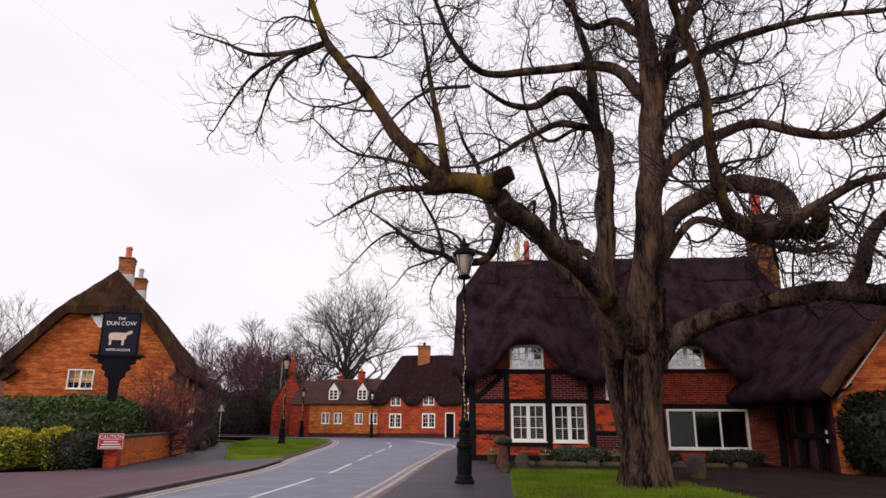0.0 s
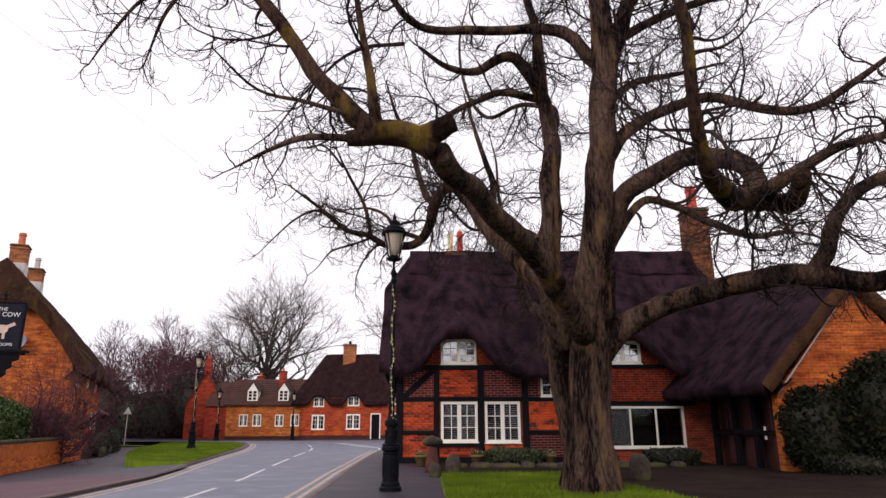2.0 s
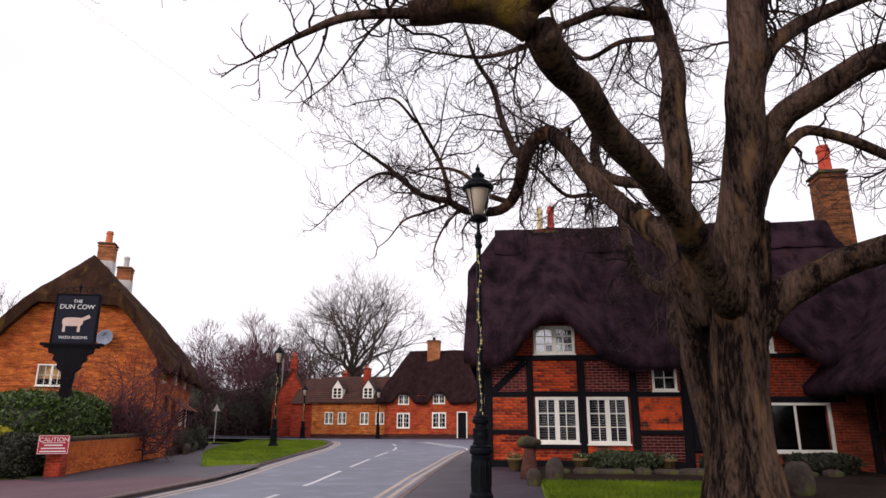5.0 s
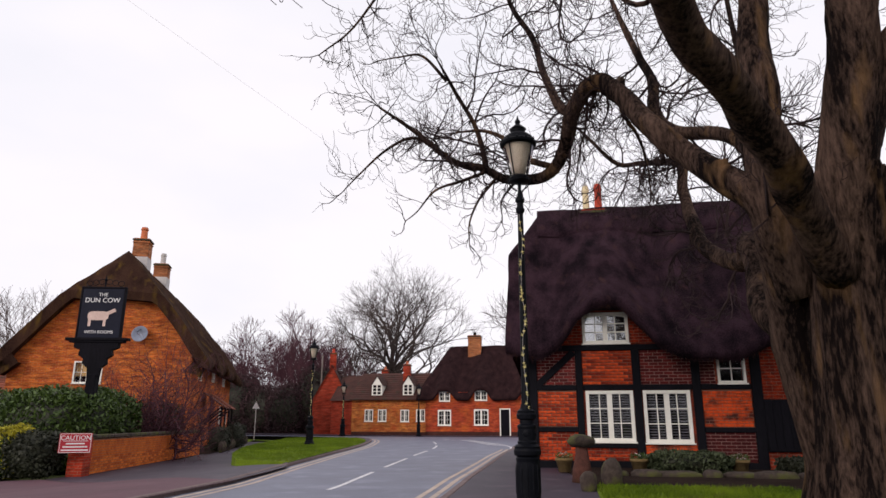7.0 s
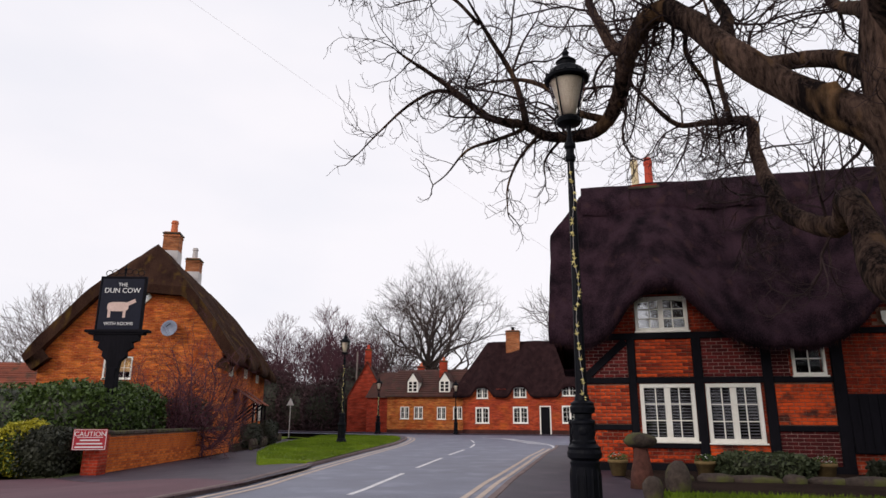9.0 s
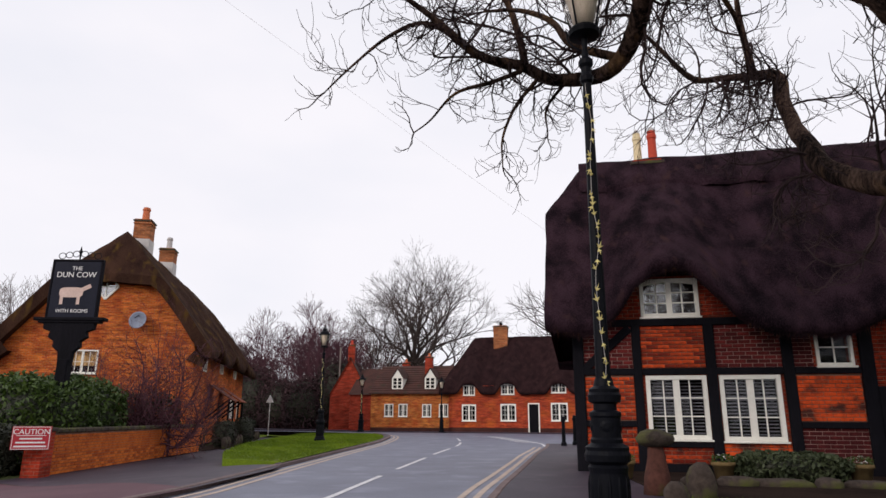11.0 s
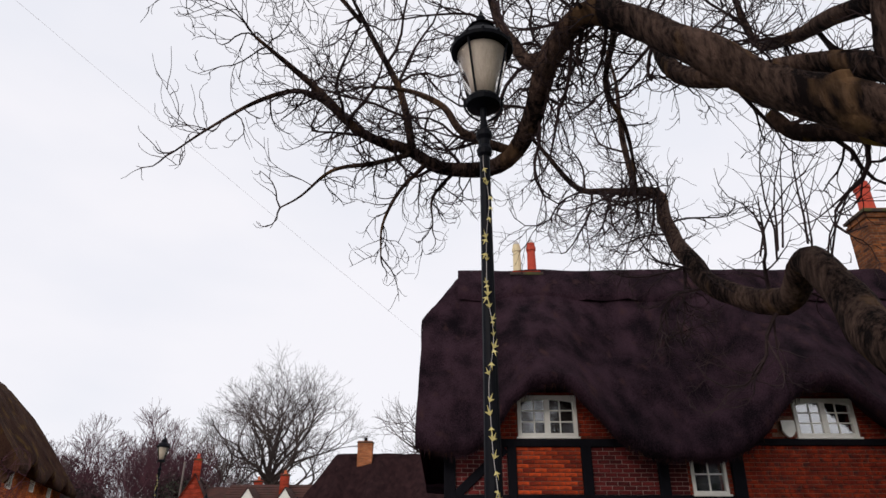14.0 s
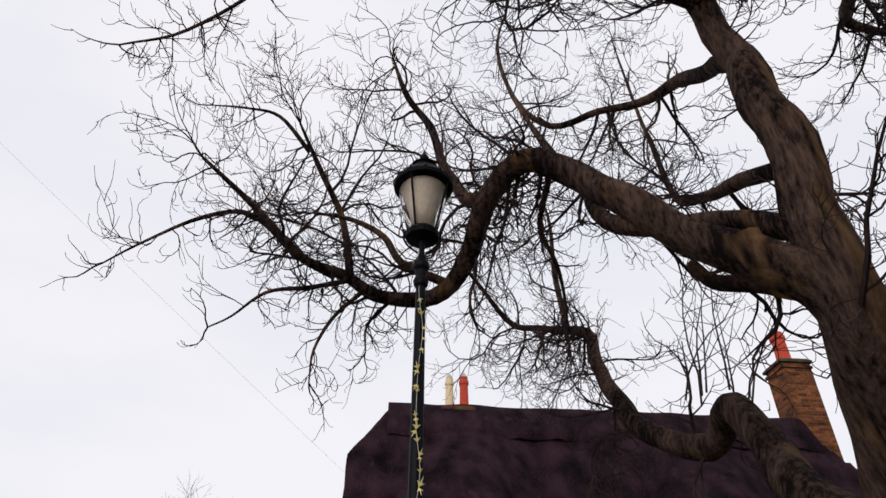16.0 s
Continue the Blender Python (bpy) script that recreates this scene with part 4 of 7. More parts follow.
street_lamp(pose(-10.95, 57.75, 0.0), 4.1, "black street lamp before the brick cottages", 0, 7, 1.0)


# ---- the pub across the lane ----
pub = thing("pub", pose(-18.3, 37.3, -0.35, 0, 0, 22), "large orange brick pub with brown half-hipped thatch", "pub")
PZ = 0.35
WIN_G, DIAMOND = (-5.95, 2.95 + PZ, 1.35, 1.1), (-4.64, 7.09 + PZ)
g = Geo()
pierced_wall(g, -8.95, -0.3, 0, 4.5, [(WIN_G[0] + 0.03, WIN_G[0] + WIN_G[2] - 0.03, WIN_G[1] + 0.03, WIN_G[1] + WIN_G[3] - 0.03)], 0.0, 0.35)
g.add([(-8.95, 0, 4.5), (-0.3, 0, 4.5), (-0.5, 0, 5.2), (-2.4, 0, 8.0), (-6.6, 0, 7.85), (-8.95, 0, 4.95), (-8.95, 0.35, 4.5), (-0.3, 0.35, 4.5), (-0.5, 0.35, 5.2), (-2.4, 0.35, 8.0), (-6.6, 0.35, 7.85), (-8.95, 0.35, 4.95)],
      [(0, 1, 2, 3, 4, 5), (11, 10, 9, 8, 7, 6)])
part("gable_wall", g, BRICK_PUB, pub, "orange brick gable wall, stained and patched")
side_holes = [(y, y + 1.0, z + PZ, z + PZ + h) for y, z, h in ((2.2, 3.3, 0.8), (7.6, 3.5, 0.8), (13.2, 3.5, 0.8), (12.6, 0.9, 1.2), (16.0, 0.9, 1.2))] + [(8.2, 9.2, 0.0, 2.2)]
gs = pierced_wall(Geo(), 0.35, 18.4, 0, 5.0, side_holes, 0.0, 0.35)
gs.v = [(-0.3 - b, a, c) for a, b, c in gs.v]
part("side_wall", gs, BRICK_PUB, pub)
g = Geo()
box(g, (-8.8, 9.25, 2.4), (0.3, 17.8, 4.8))
box(g, (-4.6, 18.3, 3.0), (8.0, 0.3, 6.0))
part("rear_wall", g, BRICK_PUB, pub)
# near-black sheet painted as the dark room behind the window
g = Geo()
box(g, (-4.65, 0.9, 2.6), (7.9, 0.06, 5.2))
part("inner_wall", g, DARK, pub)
casement(pub, "window", *WIN_G, 0, 4, 2, 0.07)
g = Geo()
for k in range(12):
    box(g, (WIN_G[0] + 0.1 + 1.15 * k / 11, 0.22 + 0.02 * (k % 2), WIN_G[1] + 0.72), (0.11, 0.03, 0.7), 0.01)
part("curtain", g, CURTAIN, pub, "drawn warm yellow curtain")
dg = Geo()
for a in range(4):
    w = a * math.pi / 2
    bar(dg, (DIAMOND[0] + 0.55 * math.cos(w), -0.03, DIAMOND[1] + 0.62 * math.sin(w)), (DIAMOND[0] + 0.55 * math.cos(w + math.pi / 2), -0.03, DIAMOND[1] + 0.62 * math.sin(w + math.pi / 2)), 0.08, 0.08)
dia = part("diamond_window", dg, WHITE, pub, "white diamond-shaped attic window")
for p, q in (((-0.55, 0), (0.55, 0)), ((0, -0.62), (0, 0.62))):
    g = Geo()
    bar(g, (DIAMOND[0] + p[0], -0.028, DIAMOND[1] + p[1]), (DIAMOND[0] + q[0], -0.028, DIAMOND[1] + q[1]), 0.05, 0.05)
    part("glazing_bar", g, WHITE, dia)
g = Geo()
g.add([(DIAMOND[0] + 0.53 * math.cos(a * math.pi / 2), -0.012, DIAMOND[1] + 0.6 * math.sin(a * math.pi / 2)) for a in range(4)] + [(DIAMOND[0] + 0.53 * math.cos(a * math.pi / 2), -0.006, DIAMOND[1] + 0.6 * math.sin(a * math.pi / 2)) for a in range(4)],
      [(0, 1, 2, 3), (7, 6, 5, 4), (0, 4, 5, 1), (1, 5, 6, 2), (2, 6, 7, 3), (3, 7, 4, 0)])
part("pane", g, GLASS_SHEEN, dia)
dish = Geo()
lathe(dish, [(0.0, 0.0), (0.2, 0.02), (0.36, 0.08), (0.42, 0.12), (0.41, 0.13), (0.34, 0.09), (0.0, 0.02)], 22)
d_ob = part("satellite_dish", dish, DISH, pub, "grey satellite dish on the gable", True, pose(-2.94, -0.28, 5.45 + PZ, 80, 0, -10))
part("dish_arm", bar(Geo(), (0, 0.3, 0.0), (0, 0.0, 0.42), 0.03, 0.03), IRON, d_ob)


def pub_thatch():
    g = Geo()
    rows, ny, ns = [], 70, 16
    for j in range(ny + 1):
        y = -0.5 + 19.4 * j / ny
        cut = 7.62 + PZ + (y + 0.5) * 1.9
        brow = sum(0.55 * math.exp(-((y - c) / 0.9) ** 2) for c in (2.7, 8.1, 13.7))
        ring = []
        er, rz = 4.15 + PZ + brow, 10.1 + PZ
        el = 4.05 + PZ
        for x, z in ((-8.7, el + 0.25), (-9.4, el - 0.35), (-9.58, el - 0.1)):
            ring.append((x, z))
        for k in range(1, ns + 1):
            s = k / ns
            ring.append((-9.62 + 5.28 * s, el + (rz - el) * (s + 0.04 * math.sin(math.pi * s))))
        for k in range(1, ns + 1):
            s = k / ns
            ring.append((-4.34 + 4.9 * s, rz + (er - rz) * (s - 0.05 * math.sin(math.pi * s))))
        ring += [(0.60, er - 0.22), (0.5, er - 0.42), (-0.25, er - 0.1)]
        out = []
        for x, z in ring:
            if z > cut:
                z = cut + 0.02 * (z - cut)
            w = Vector((x, y * 1.1, z))
            q = 0.09 * noise.noise(w * 0.6) + 0.03 * noise.noise(w * 2.3)
            out.append((x + q * 0.5, y + 0.05 * noise.noise(w * 1.4), z + q))
        rows.append(out)
    m = len(rows[0])
    g.add([p for r in rows for p in r], [(i * m + k, i * m + k + 1, (i + 1) * m + k + 1, (i + 1) * m + k) for i in range(ny) for k in range(m - 1)])
    under = [(x + (0.35 if x < -4.34 else -0.35), y + 0.02, z - 0.42) for x, y, z in rows[0]]
    g.add(rows[0] + under, [(k + 1, k, m + k, m + k + 1) for k in range(m - 1)])
    inner = [(x, 0.06, z) for x, y, z in under]
    g.add(under + inner, [(k + 1, k, m + k, m + k + 1) for k in range(m - 1)])
    return g


thatch_pub = part("thatch", pub_thatch(), THATCH_BROWN, pub, "brown weathered thatch with a half hip", smooth=True)
chimney(pub, -4.3, 3.6, 9.3 + PZ, 11.5 + PZ, 0.88, 0.88, BRICK_CHIM, [(0, 0.75, 0.2, POT_ORANGE)], 2)
chimney(pub, -4.3, 9.2, 9.3 + PZ, 11.3 + PZ, 0.88, 0.88, BRICK_CHIM, [(0, 0.75, 0.18, LEAD)], 2)
for y in (3.6, 9.2):
    g = Geo()
    box(g, (-4.3, y, 10.0 + PZ), (0.93, 0.93, 0.75), 0.02)
    part("flashing", g, LEAD, pub, "pale lead flashing at the foot of the stack")


def side_window(y, z, h, w=1.0):
    fr = Geo()
    for c, s in (((-0.26, y + 0.03, z + h / 2), (0.07, 0.06, h)), ((-0.26, y + w - 0.03, z + h / 2), (0.07, 0.06, h)), ((-0.26, y + w / 2, z + 0.03), (0.068, w - 0.12, 0.06)), ((-0.26, y + w / 2, z + h - 0.03), (0.068, w - 0.12, 0.06)), ((-0.26, y + w / 2, z + h / 2), (0.05, 0.05, h - 0.12))):
        box(fr, c, s, 0.005)
    win = part("window", fr, WHITE, pub, "white casement in the long wall")
    g = Geo()
    box(g, (-0.27, y + w / 2, z + h / 2), (0.006, w - 0.12, h - 0.12))
    part("pane", g, GLASS, win)


for a, b, c, d in side_holes[:5]:
    side_window(a, c, d - c)
g = Geo()
box(g, (-0.42, 8.7, 1.1), (0.06, 0.98, 2.18), 0.01)
for k in range(4):
    box(g, (-0.38, 8.46 + 0.48 * (k % 2), 0.6 + 0.95 * (k // 2)), (0.03, 0.36, 0.7), 0.01)
part("door", g, TIMBER, pub, "dark panelled pub door")
for y0 in (4.2, 8.0):
    g = Geo()
    for k in range(6):
        a = k / 6
        box(g, (-0.2 + 1.3 * a + 0.1, y0 + 0.9, 3.0 - 0.85 * a), (0.27, 2.2, 0.05), 0.01, Matrix.Rotation(0.58, 3, "Y"))
    can = part("porch_canopy", g, TILE, pub, "red tiled porch canopy on timber brackets")
    for y in (y0, y0 + 1.8):
        g = Geo()
        bar(g, (-0.28, y, 1.3), (0.85, y, 2.25), 0.09, 0.09)
        part("bracket", g, TIMBER, can)
        g = Geo()
        bar(g, (0.88, y, 0.0), (0.88, y, 2.3), 0.1, 0.1)
        part("porch_post", g, TIMBER, can)


outbuilding = thing("outbuilding", pose(-28.2, 37.0, -0.35, 0, 0, 22), "low brick outbuilding with a red tiled roof beside the pub", "house")
part("wall", box(Geo(), (-3.4, 2.6, 1.3), (8.6, 4.8, 2.6)), BRICK_PUB, outbuilding)
for k in range(14):
    a, b = k / 14, (k + 1) / 14 + 0.02
    g = Geo()
    g.add([(-7.9, -0.1 + 2.8 * a, 2.55 + 1.9 * a + 0.05), (1.1, -0.1 + 2.8 * a, 2.55 + 1.9 * a + 0.05), (1.1, -0.1 + 2.8 * b, 2.55 + 1.9 * b), (-7.9, -0.1 + 2.8 * b, 2.55 + 1.9 * b), (-7.9, -0.1 + 2.8 * a, 2.55 + 1.9 * a - 0.03), (1.1, -0.1 + 2.8 * a, 2.55 + 1.9 * a - 0.03)], [(0, 1, 2, 3), (4, 5, 1, 0)])
    part("tile_course", g, TILE, outbuilding)
part("rear_slope", Geo().add([(-7.9, 2.7, 4.45), (1.1, 2.7, 4.45), (1.1, 5.4, 2.6), (-7.9, 5.4, 2.6)], [(0, 1, 2, 3)]), TILE, outbuilding)


# ---- ground west of the road, falling a little towards the pub ----
def west_z(x):
    t = min(1.0, max(0.0, (-6.6 - x) / 5.5))
    return WALK_Z - 0.012 - 0.36 * t * t * (3 - 2 * t)


def sheet(name, left, right, cols, material, label):
    """A sheet between two lines, following the fall of the ground."""
    g = Geo()
    m = len(left)
    for i in range(m):
        for k in range(cols + 1):
            x = left[i][0] + (right[i][0] - left[i][0]) * k / cols
            y = left[i][1] + (right[i][1] - left[i][1]) * k / cols
            g.v.append((x, y, west_z(x)))
    g.f = [(i * (cols + 1) + k, i * (cols + 1) + k + 1, (i + 1) * (cols + 1) + k + 1, (i + 1) * (cols + 1) + k) for i in range(m - 1) for k in range(cols)]
    return tagged(part(name, g, material), label, "pavement", kind="structure")


sheet("apron", curve_through([(-40, -40), (-40, 0), (-34, 9), (-24, 14.6), (-15.5, 19.3), (-13.0, 21.4)], 4), curve_through([(-5.15, -40), (-5.45, 0), (-5.62, 8), (-5.75, 12), (-5.87, 15.5), (-5.98, 18.2)], 4), 14, RED_TARMAC, "worn reddish tarmac apron beside the road")
sheet("lane", curve_through([(-12.9, 21.4), (-13.4, 24.5), (-14.5, 28.8), (-15.9, 34), (-17.2, 39), (-20, 46), (-24, 56)], 4), curve_through([(-5.98, 18.2), (-6.8, 22.8), (-8.6, 24.2), (-10.6, 30.2), (-12.6, 35.6), (-15.8, 46), (-16.6, 49.5)], 4), 12, PAVING, "dark asphalt lane in front of the pub")
sheet("garden", curve_through([(-60, 8), (-60, 24), (-60, 60)], 4), curve_through([(-15.5, 19.3), (-14.5, 28.8), (-15.9, 34.2)], 4), 10, EARTH, "dark garden soil behind the brick wall")
sheet("front_strip", curve_through([(-16.2, 34.3), (-18.2, 38), (-24.6, 54)], 4), curve_through([(-15.7, 34.2), (-17.0, 39), (-21, 49)], 4), 4, EARTH, "planted strip along the pub front")
sheet("meadow", curve_through([(-60, 60), (-60, 75), (-60, 90)], 4), curve_through([(-18.4, 50.9), (-20, 53.5), (-24, 57)], 4), 8, GRASS, "rough grass beyond the lane")

# ---- low brick wall, piers and signs ----
WALL_A, WALL_B = Vector((-12.92, 22.66, -0.36)), Vector((-15.95, 33.9, -0.36))
w_dir = (WALL_B - WALL_A).normalized()
w_len = (WALL_B - WALL_A).length
turn = math.degrees(math.atan2(w_dir.y, w_dir.x))
low_wall = thing("low_garden_wall", pose(WALL_A.x, WALL_A.y, WALL_A.z, 0, 0, turn), "low orange brick garden wall with dark coping", "wall")
g = Geo()
box(g, (w_len / 2, 0, 0.5), (w_len, 0.20, 1.0))
part("wall_core", g, MORTAR, low_wall)
k = 0
x = 0.0
while x < w_len:
    w = min(0.44, w_len - x)
    g = Geo()
    box(g, (x + w / 2, 0, 1.05), (w - 0.015, 0.34, 0.11), 0.025)
    part("coping", g, STONE, low_wall)
    x += 0.44
g = Geo()
box(g, (-0.1, -0.02, 0.52), (0.5, 0.42, 1.04), 0.01)
part("pier", g, BRICK_RED, low_wall, "red brick end pier")
g = Geo()
box(g, (-0.1, -0.02, 1.09), (0.6, 0.52, 0.09), 0.02)
part("pier_cap", g, STONE, low_wall)


def lettering(body, size, material, parent, at, label=""):
    cu = bpy.data.curves.new("lettering", "FONT")
    cu.body, cu.size, cu.extrude, cu.align_x = body, size, 0.004, "CENTER"
    tmp = bpy.data.objects.new("lettering", cu)
    scene.collection.objects.link(tmp)
    bpy.context.view_layer.update()
    me = bpy.data.meshes.new_from_object(tmp.evaluated_get(bpy.context.evaluated_depsgraph_get()))
    bpy.data.objects.remove(tmp)
    me.materials.clear()
    me.materials.append(material)
    ob = new("lettering", me)
    ob.parent, ob.matrix_basis = parent, at
    return tagged(ob, label)


notice = thing("caution_sign", pose(-12.71, 22.12, 0.30, 0, 0, 30), "red caution board with white lettering on the brick pier", "sign")
g = Geo()
box(g, (0, 0, 0.25), (0.80, 0.02, 0.52), 0.004)
part("board", g, SIGN_RED, notice)
for c, s in (((0, -0.012, 0.495), (0.76, 0.006, 0.012)), ((0, -0.012, 0.005), (0.76, 0.006, 0.012)), ((-0.375, -0.012, 0.25), (0.012, 0.006, 0.48)), ((0.375, -0.012, 0.25), (0.012, 0.006, 0.48))):
    part("border", box(Geo(), c, s), SIGN_WHITE, notice)
lettering("CAUTION", 0.165, SIGN_WHITE, notice, pose(0, -0.014, 0.335, 90, 0, 0), "white capitals")
part("underline", box(Geo(), (0, -0.013, 0.305), (0.6, 0.006, 0.014)), SIGN_WHITE, notice)
for k, w in enumerate((0.46, 0.60, 0.66)):
    part("text_bar", box(Geo(), (0, -0.013, 0.235 - 0.085 * k), (w, 0.006, 0.034)), SIGN_WHITE, notice)

sign = thing("pub_sign", pose(-14.6, 24.85, -0.35, 0, 0, 14), "tall navy hanging-style pub sign on a carved black post", "sign")
SZ = 0.35
g = Geo()
box(g, (0, 0, 4.62 + SZ), (1.34, 0.10, 1.66), 0.01)
brd = part("board", g, NAVY, sign, "navy board with white lettering")
for c, s in (((0, 0, 5.47 + SZ), (1.46, 0.14, 0.07)), ((-0.70, 0, 4.6 + SZ), (0.07, 0.13, 1.68)), ((0.70, 0, 4.6 + SZ), (0.07, 0.13, 1.68)), ((0, 0, 3.74 + SZ), (2.0, 0.30, 0.09)), ((0, 0, 3.66 + SZ), (1.75, 0.24, 0.07))):
    part("frame_rail", box(Geo(), c, s, 0.015), TIMBER, sign)
g = Geo()
prof = [(0.72, 3.62), (0.70, 3.45), (0.50, 3.38), (0.54, 3.22), (0.36, 3.10), (0.38, 2.95), (0.20, 2.80), (0.17, 2.5)]
vs = [(sg * a, y, b + SZ) for y in (-0.09, 0.09) for sg in (-1, 1) for a, b in prof]
n = len(prof)
for s in (0, 2 * n):
    g.add([vs[s + i] for i in range(2 * n)], [(i, i + 1, n + i + 1, n + i) for i in range(n - 1)])
for off in (0, n):
    g.add([vs[off + i] for i in range(n)] + [vs[2 * n + off + i] for i in range(n)], [(i, i + 1, n + i + 1, n + i) for i in range(n - 1)])
part("carved_bracket", g, TIMBER, sign, "shaped black timber bracket")
part("post", box(Geo(), (0, 0, 1.5), (0.30, 0.30, 2.9), 0.02), TIMBER, sign)
for sg in (-1, 1):
    for q in range(3):
        pts = [(sg * (0.12 + 0.2 * q) + 0.10 * math.cos(a * 0.5) * sg, 0, 5.56 + SZ + (0.12 - 0.03 * q) + 0.09 * math.sin(a * 0.5)) for a in range(14)]
        part("scroll", tube(Geo(), pts, [0.012] * 14, 5), IRON, sign, "wrought-iron scroll")
part("finial", lathe(Geo(), [(0.02, 0), (0.03, 0.2), (0.05, 0.26), (0.03, 0.3), (0.004, 0.42)], 8, (0, 0, 5.5 + SZ)), IRON, sign)
lettering("THE", 0.165, SIGN_WHITE, brd, pose(0, -0.054, 5.18 + SZ, 90, 0, 0), "white serif-like capitals")
lettering("DUN COW", 0.225, SIGN_WHITE, brd, pose(0, -0.054, 4.97 + SZ, 90, 0, 0))
lettering("WITH ROOMS", 0.145, SIGN_WHITE, brd, pose(0, -0.054, 3.93 + SZ, 90, 0, 0))
g = Geo()
k = 24
g.add([(-0.08 + 0.34 * abs(math.cos(2 * math.pi * i / k)) ** 0.5 * math.copysign(1, math.cos(2 * math.pi * i / k)), -0.056, 4.52 + SZ + 0.15 * abs(math.sin(2 * math.pi * i / k)) ** 0.6 * math.copysign(1, math.sin(2 * math.pi * i / k))) for i in range(k)], [tuple(range(k))])
part("painted_panel", g, COW, brd, "pale pinkish painted patch")
part("painted_bar", bar(Geo(), (0.18, -0.0575, 4.58 + SZ), (0.46, -0.0575, 4.72 + SZ), 0.004, 0.12, 0), COW, brd)
for x in (-0.34, 0.14):
    part("painted_bar", box(Geo(), (x, -0.055, 4.30 + SZ), (0.09, 0.004, 0.26)), COW, brd)

# ---- hedges and shrubs by the pub ----
def shrub(name, label, lo, hi, material, count, size, seed, square=3.0, category="hedge"):
    ob = thing(name, pose(0, 0, 0), label, category)
    ob.location = ((lo[0] + hi[0]) / 2, (lo[1] + hi[1]) / 2, lo[2])
    c = Vector(ob.location)
    mid = ((0), 0, (hi[2] - lo[2]) / 2)
    half = ((hi[0] - lo[0]) / 2, (hi[1] - lo[1]) / 2, (hi[2] - lo[2]) / 2)
    # dark filler body; its colour stands in for shade deep among the leaves
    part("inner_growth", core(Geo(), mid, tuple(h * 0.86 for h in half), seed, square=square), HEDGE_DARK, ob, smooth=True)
    lf = part("leaves", brick_leaves(Geo(), Vector(lo) - c, Vector(hi) - c, count, size, seed, power=square), material, ob)
    tagged(lf, kind="stuff")
    return ob


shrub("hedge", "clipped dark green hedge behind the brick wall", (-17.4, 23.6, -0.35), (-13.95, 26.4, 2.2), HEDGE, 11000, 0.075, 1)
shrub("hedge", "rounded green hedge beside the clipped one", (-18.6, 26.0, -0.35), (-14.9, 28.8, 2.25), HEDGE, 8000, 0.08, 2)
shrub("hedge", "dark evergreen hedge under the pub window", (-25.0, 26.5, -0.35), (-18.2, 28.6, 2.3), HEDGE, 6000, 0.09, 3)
shrub("golden_shrub", "yellow variegated shrub by the roadside", (-17.6, 20.7, -0.35), (-15.2, 22.2, 0.98), GOLDEN, 6000, 0.06, 4, category="shrub")
shrub("golden_shrub", "yellow and green variegated shrub", (-15.3, 21.6, -0.35), (-14.2, 22.7, 1.02), GOLDEN, 2600, 0.06, 5, category="shrub")
for ob in [o for o in bpy.data.objects if o.name.startswith("golden_shrub")]:
    lo = ob.location
    g = brick_leaves(Geo(), (-1.2 if lo.x < -16 else -0.56, -0.74 if lo.x < -16 else -0.56, 0.0), (1.2 if lo.x < -16 else 0.56, 0.74 if lo.x < -16 else 0.56, 1.28), 4200 if lo.x < -16 else 2200, 0.065, 44, power=3.0)
    g.v = [(x, y, z - 0.10 * z) for x, y, z in g.v]
    tagged(part("green_leaves", g, HEDGE, ob), kind="stuff")
shrub("dark_shrub", "dark leafless shrub beside the red pier", (-14.7, 21.5, -0.35), (-13.2, 22.7, 0.85), HEDGE_DARK, 3200, 0.06, 6, category="shrub")
shrub("dark_shrub", "dark evergreen shrub near the pub corner", (-17.8, 30.6, -0.35), (-15.6, 32.6, 1.9), HEDGE_DARK, 4200, 0.08, 7, category="shrub")
shrub("dark_shrub", "small dark bush on the pub front", (-17.3, 37.0, -0.35), (-16.4, 38.2, 0.85), HEDGE_DARK, 1500, 0.06, 8, category="shrub")
shrub("dark_shrub", "small dark bush on the pub front", (-18.6, 41.0, -0.35), (-17.7, 42.4, 1.0), HEDGE_DARK, 1500, 0.06, 9, category="shrub")
for k in range(14):
    y = 36.0 + 0.95 * k
    x = -16.0 - 0.40 * (y - 35.5) + 0.3
    st = thing("edging_stone", pose(x, y, west_z(x) + 0.0), "rough upright edging stone beside the lane", "stone", "edging stones")
    part("stone", core(Geo(), (0, 0, 0.22), (0.14, 0.16, 0.3), k + 40, 8), STONE, st, smooth=True)

# ---- far row of cottages ----
FY = 58.7


def terrace(name, label, m):
    return thing(name, m, label, "house", "row of cottages")


row_a = terrace("thatched_cottage", "red brick cottage with dark thatch and white arched windows", pose(-11.0, FY, 0))
wins_up = [(1.52, 2.68, 0.9, 0.78), (4.42, 2.74, 1.0, 0.78), (8.14, 2.85, 1.1, 0.8)]
wins_low = [(1.42, 0.80, 1.08, 1.22), (4.35, 0.82, 1.16, 1.24), (8.08, 0.84, 1.22, 1.3)]
hs = [(x + 0.03, x + w - 0.03, z + 0.03, z + h - 0.03) for x, z, w, h in wins_up + wins_low] + [(6.45, 7.2, 0.0, 2.03)]
part("wall_front", pierced_wall(Geo(), 0.42, 14.0, -0.1, 3.25, [h for h in hs if h[2] < 2.2] + [(a, b, c, 3.4) for a, b, c, d in hs[:3]], 0, 0.3), BRICK_FAR, row_a)
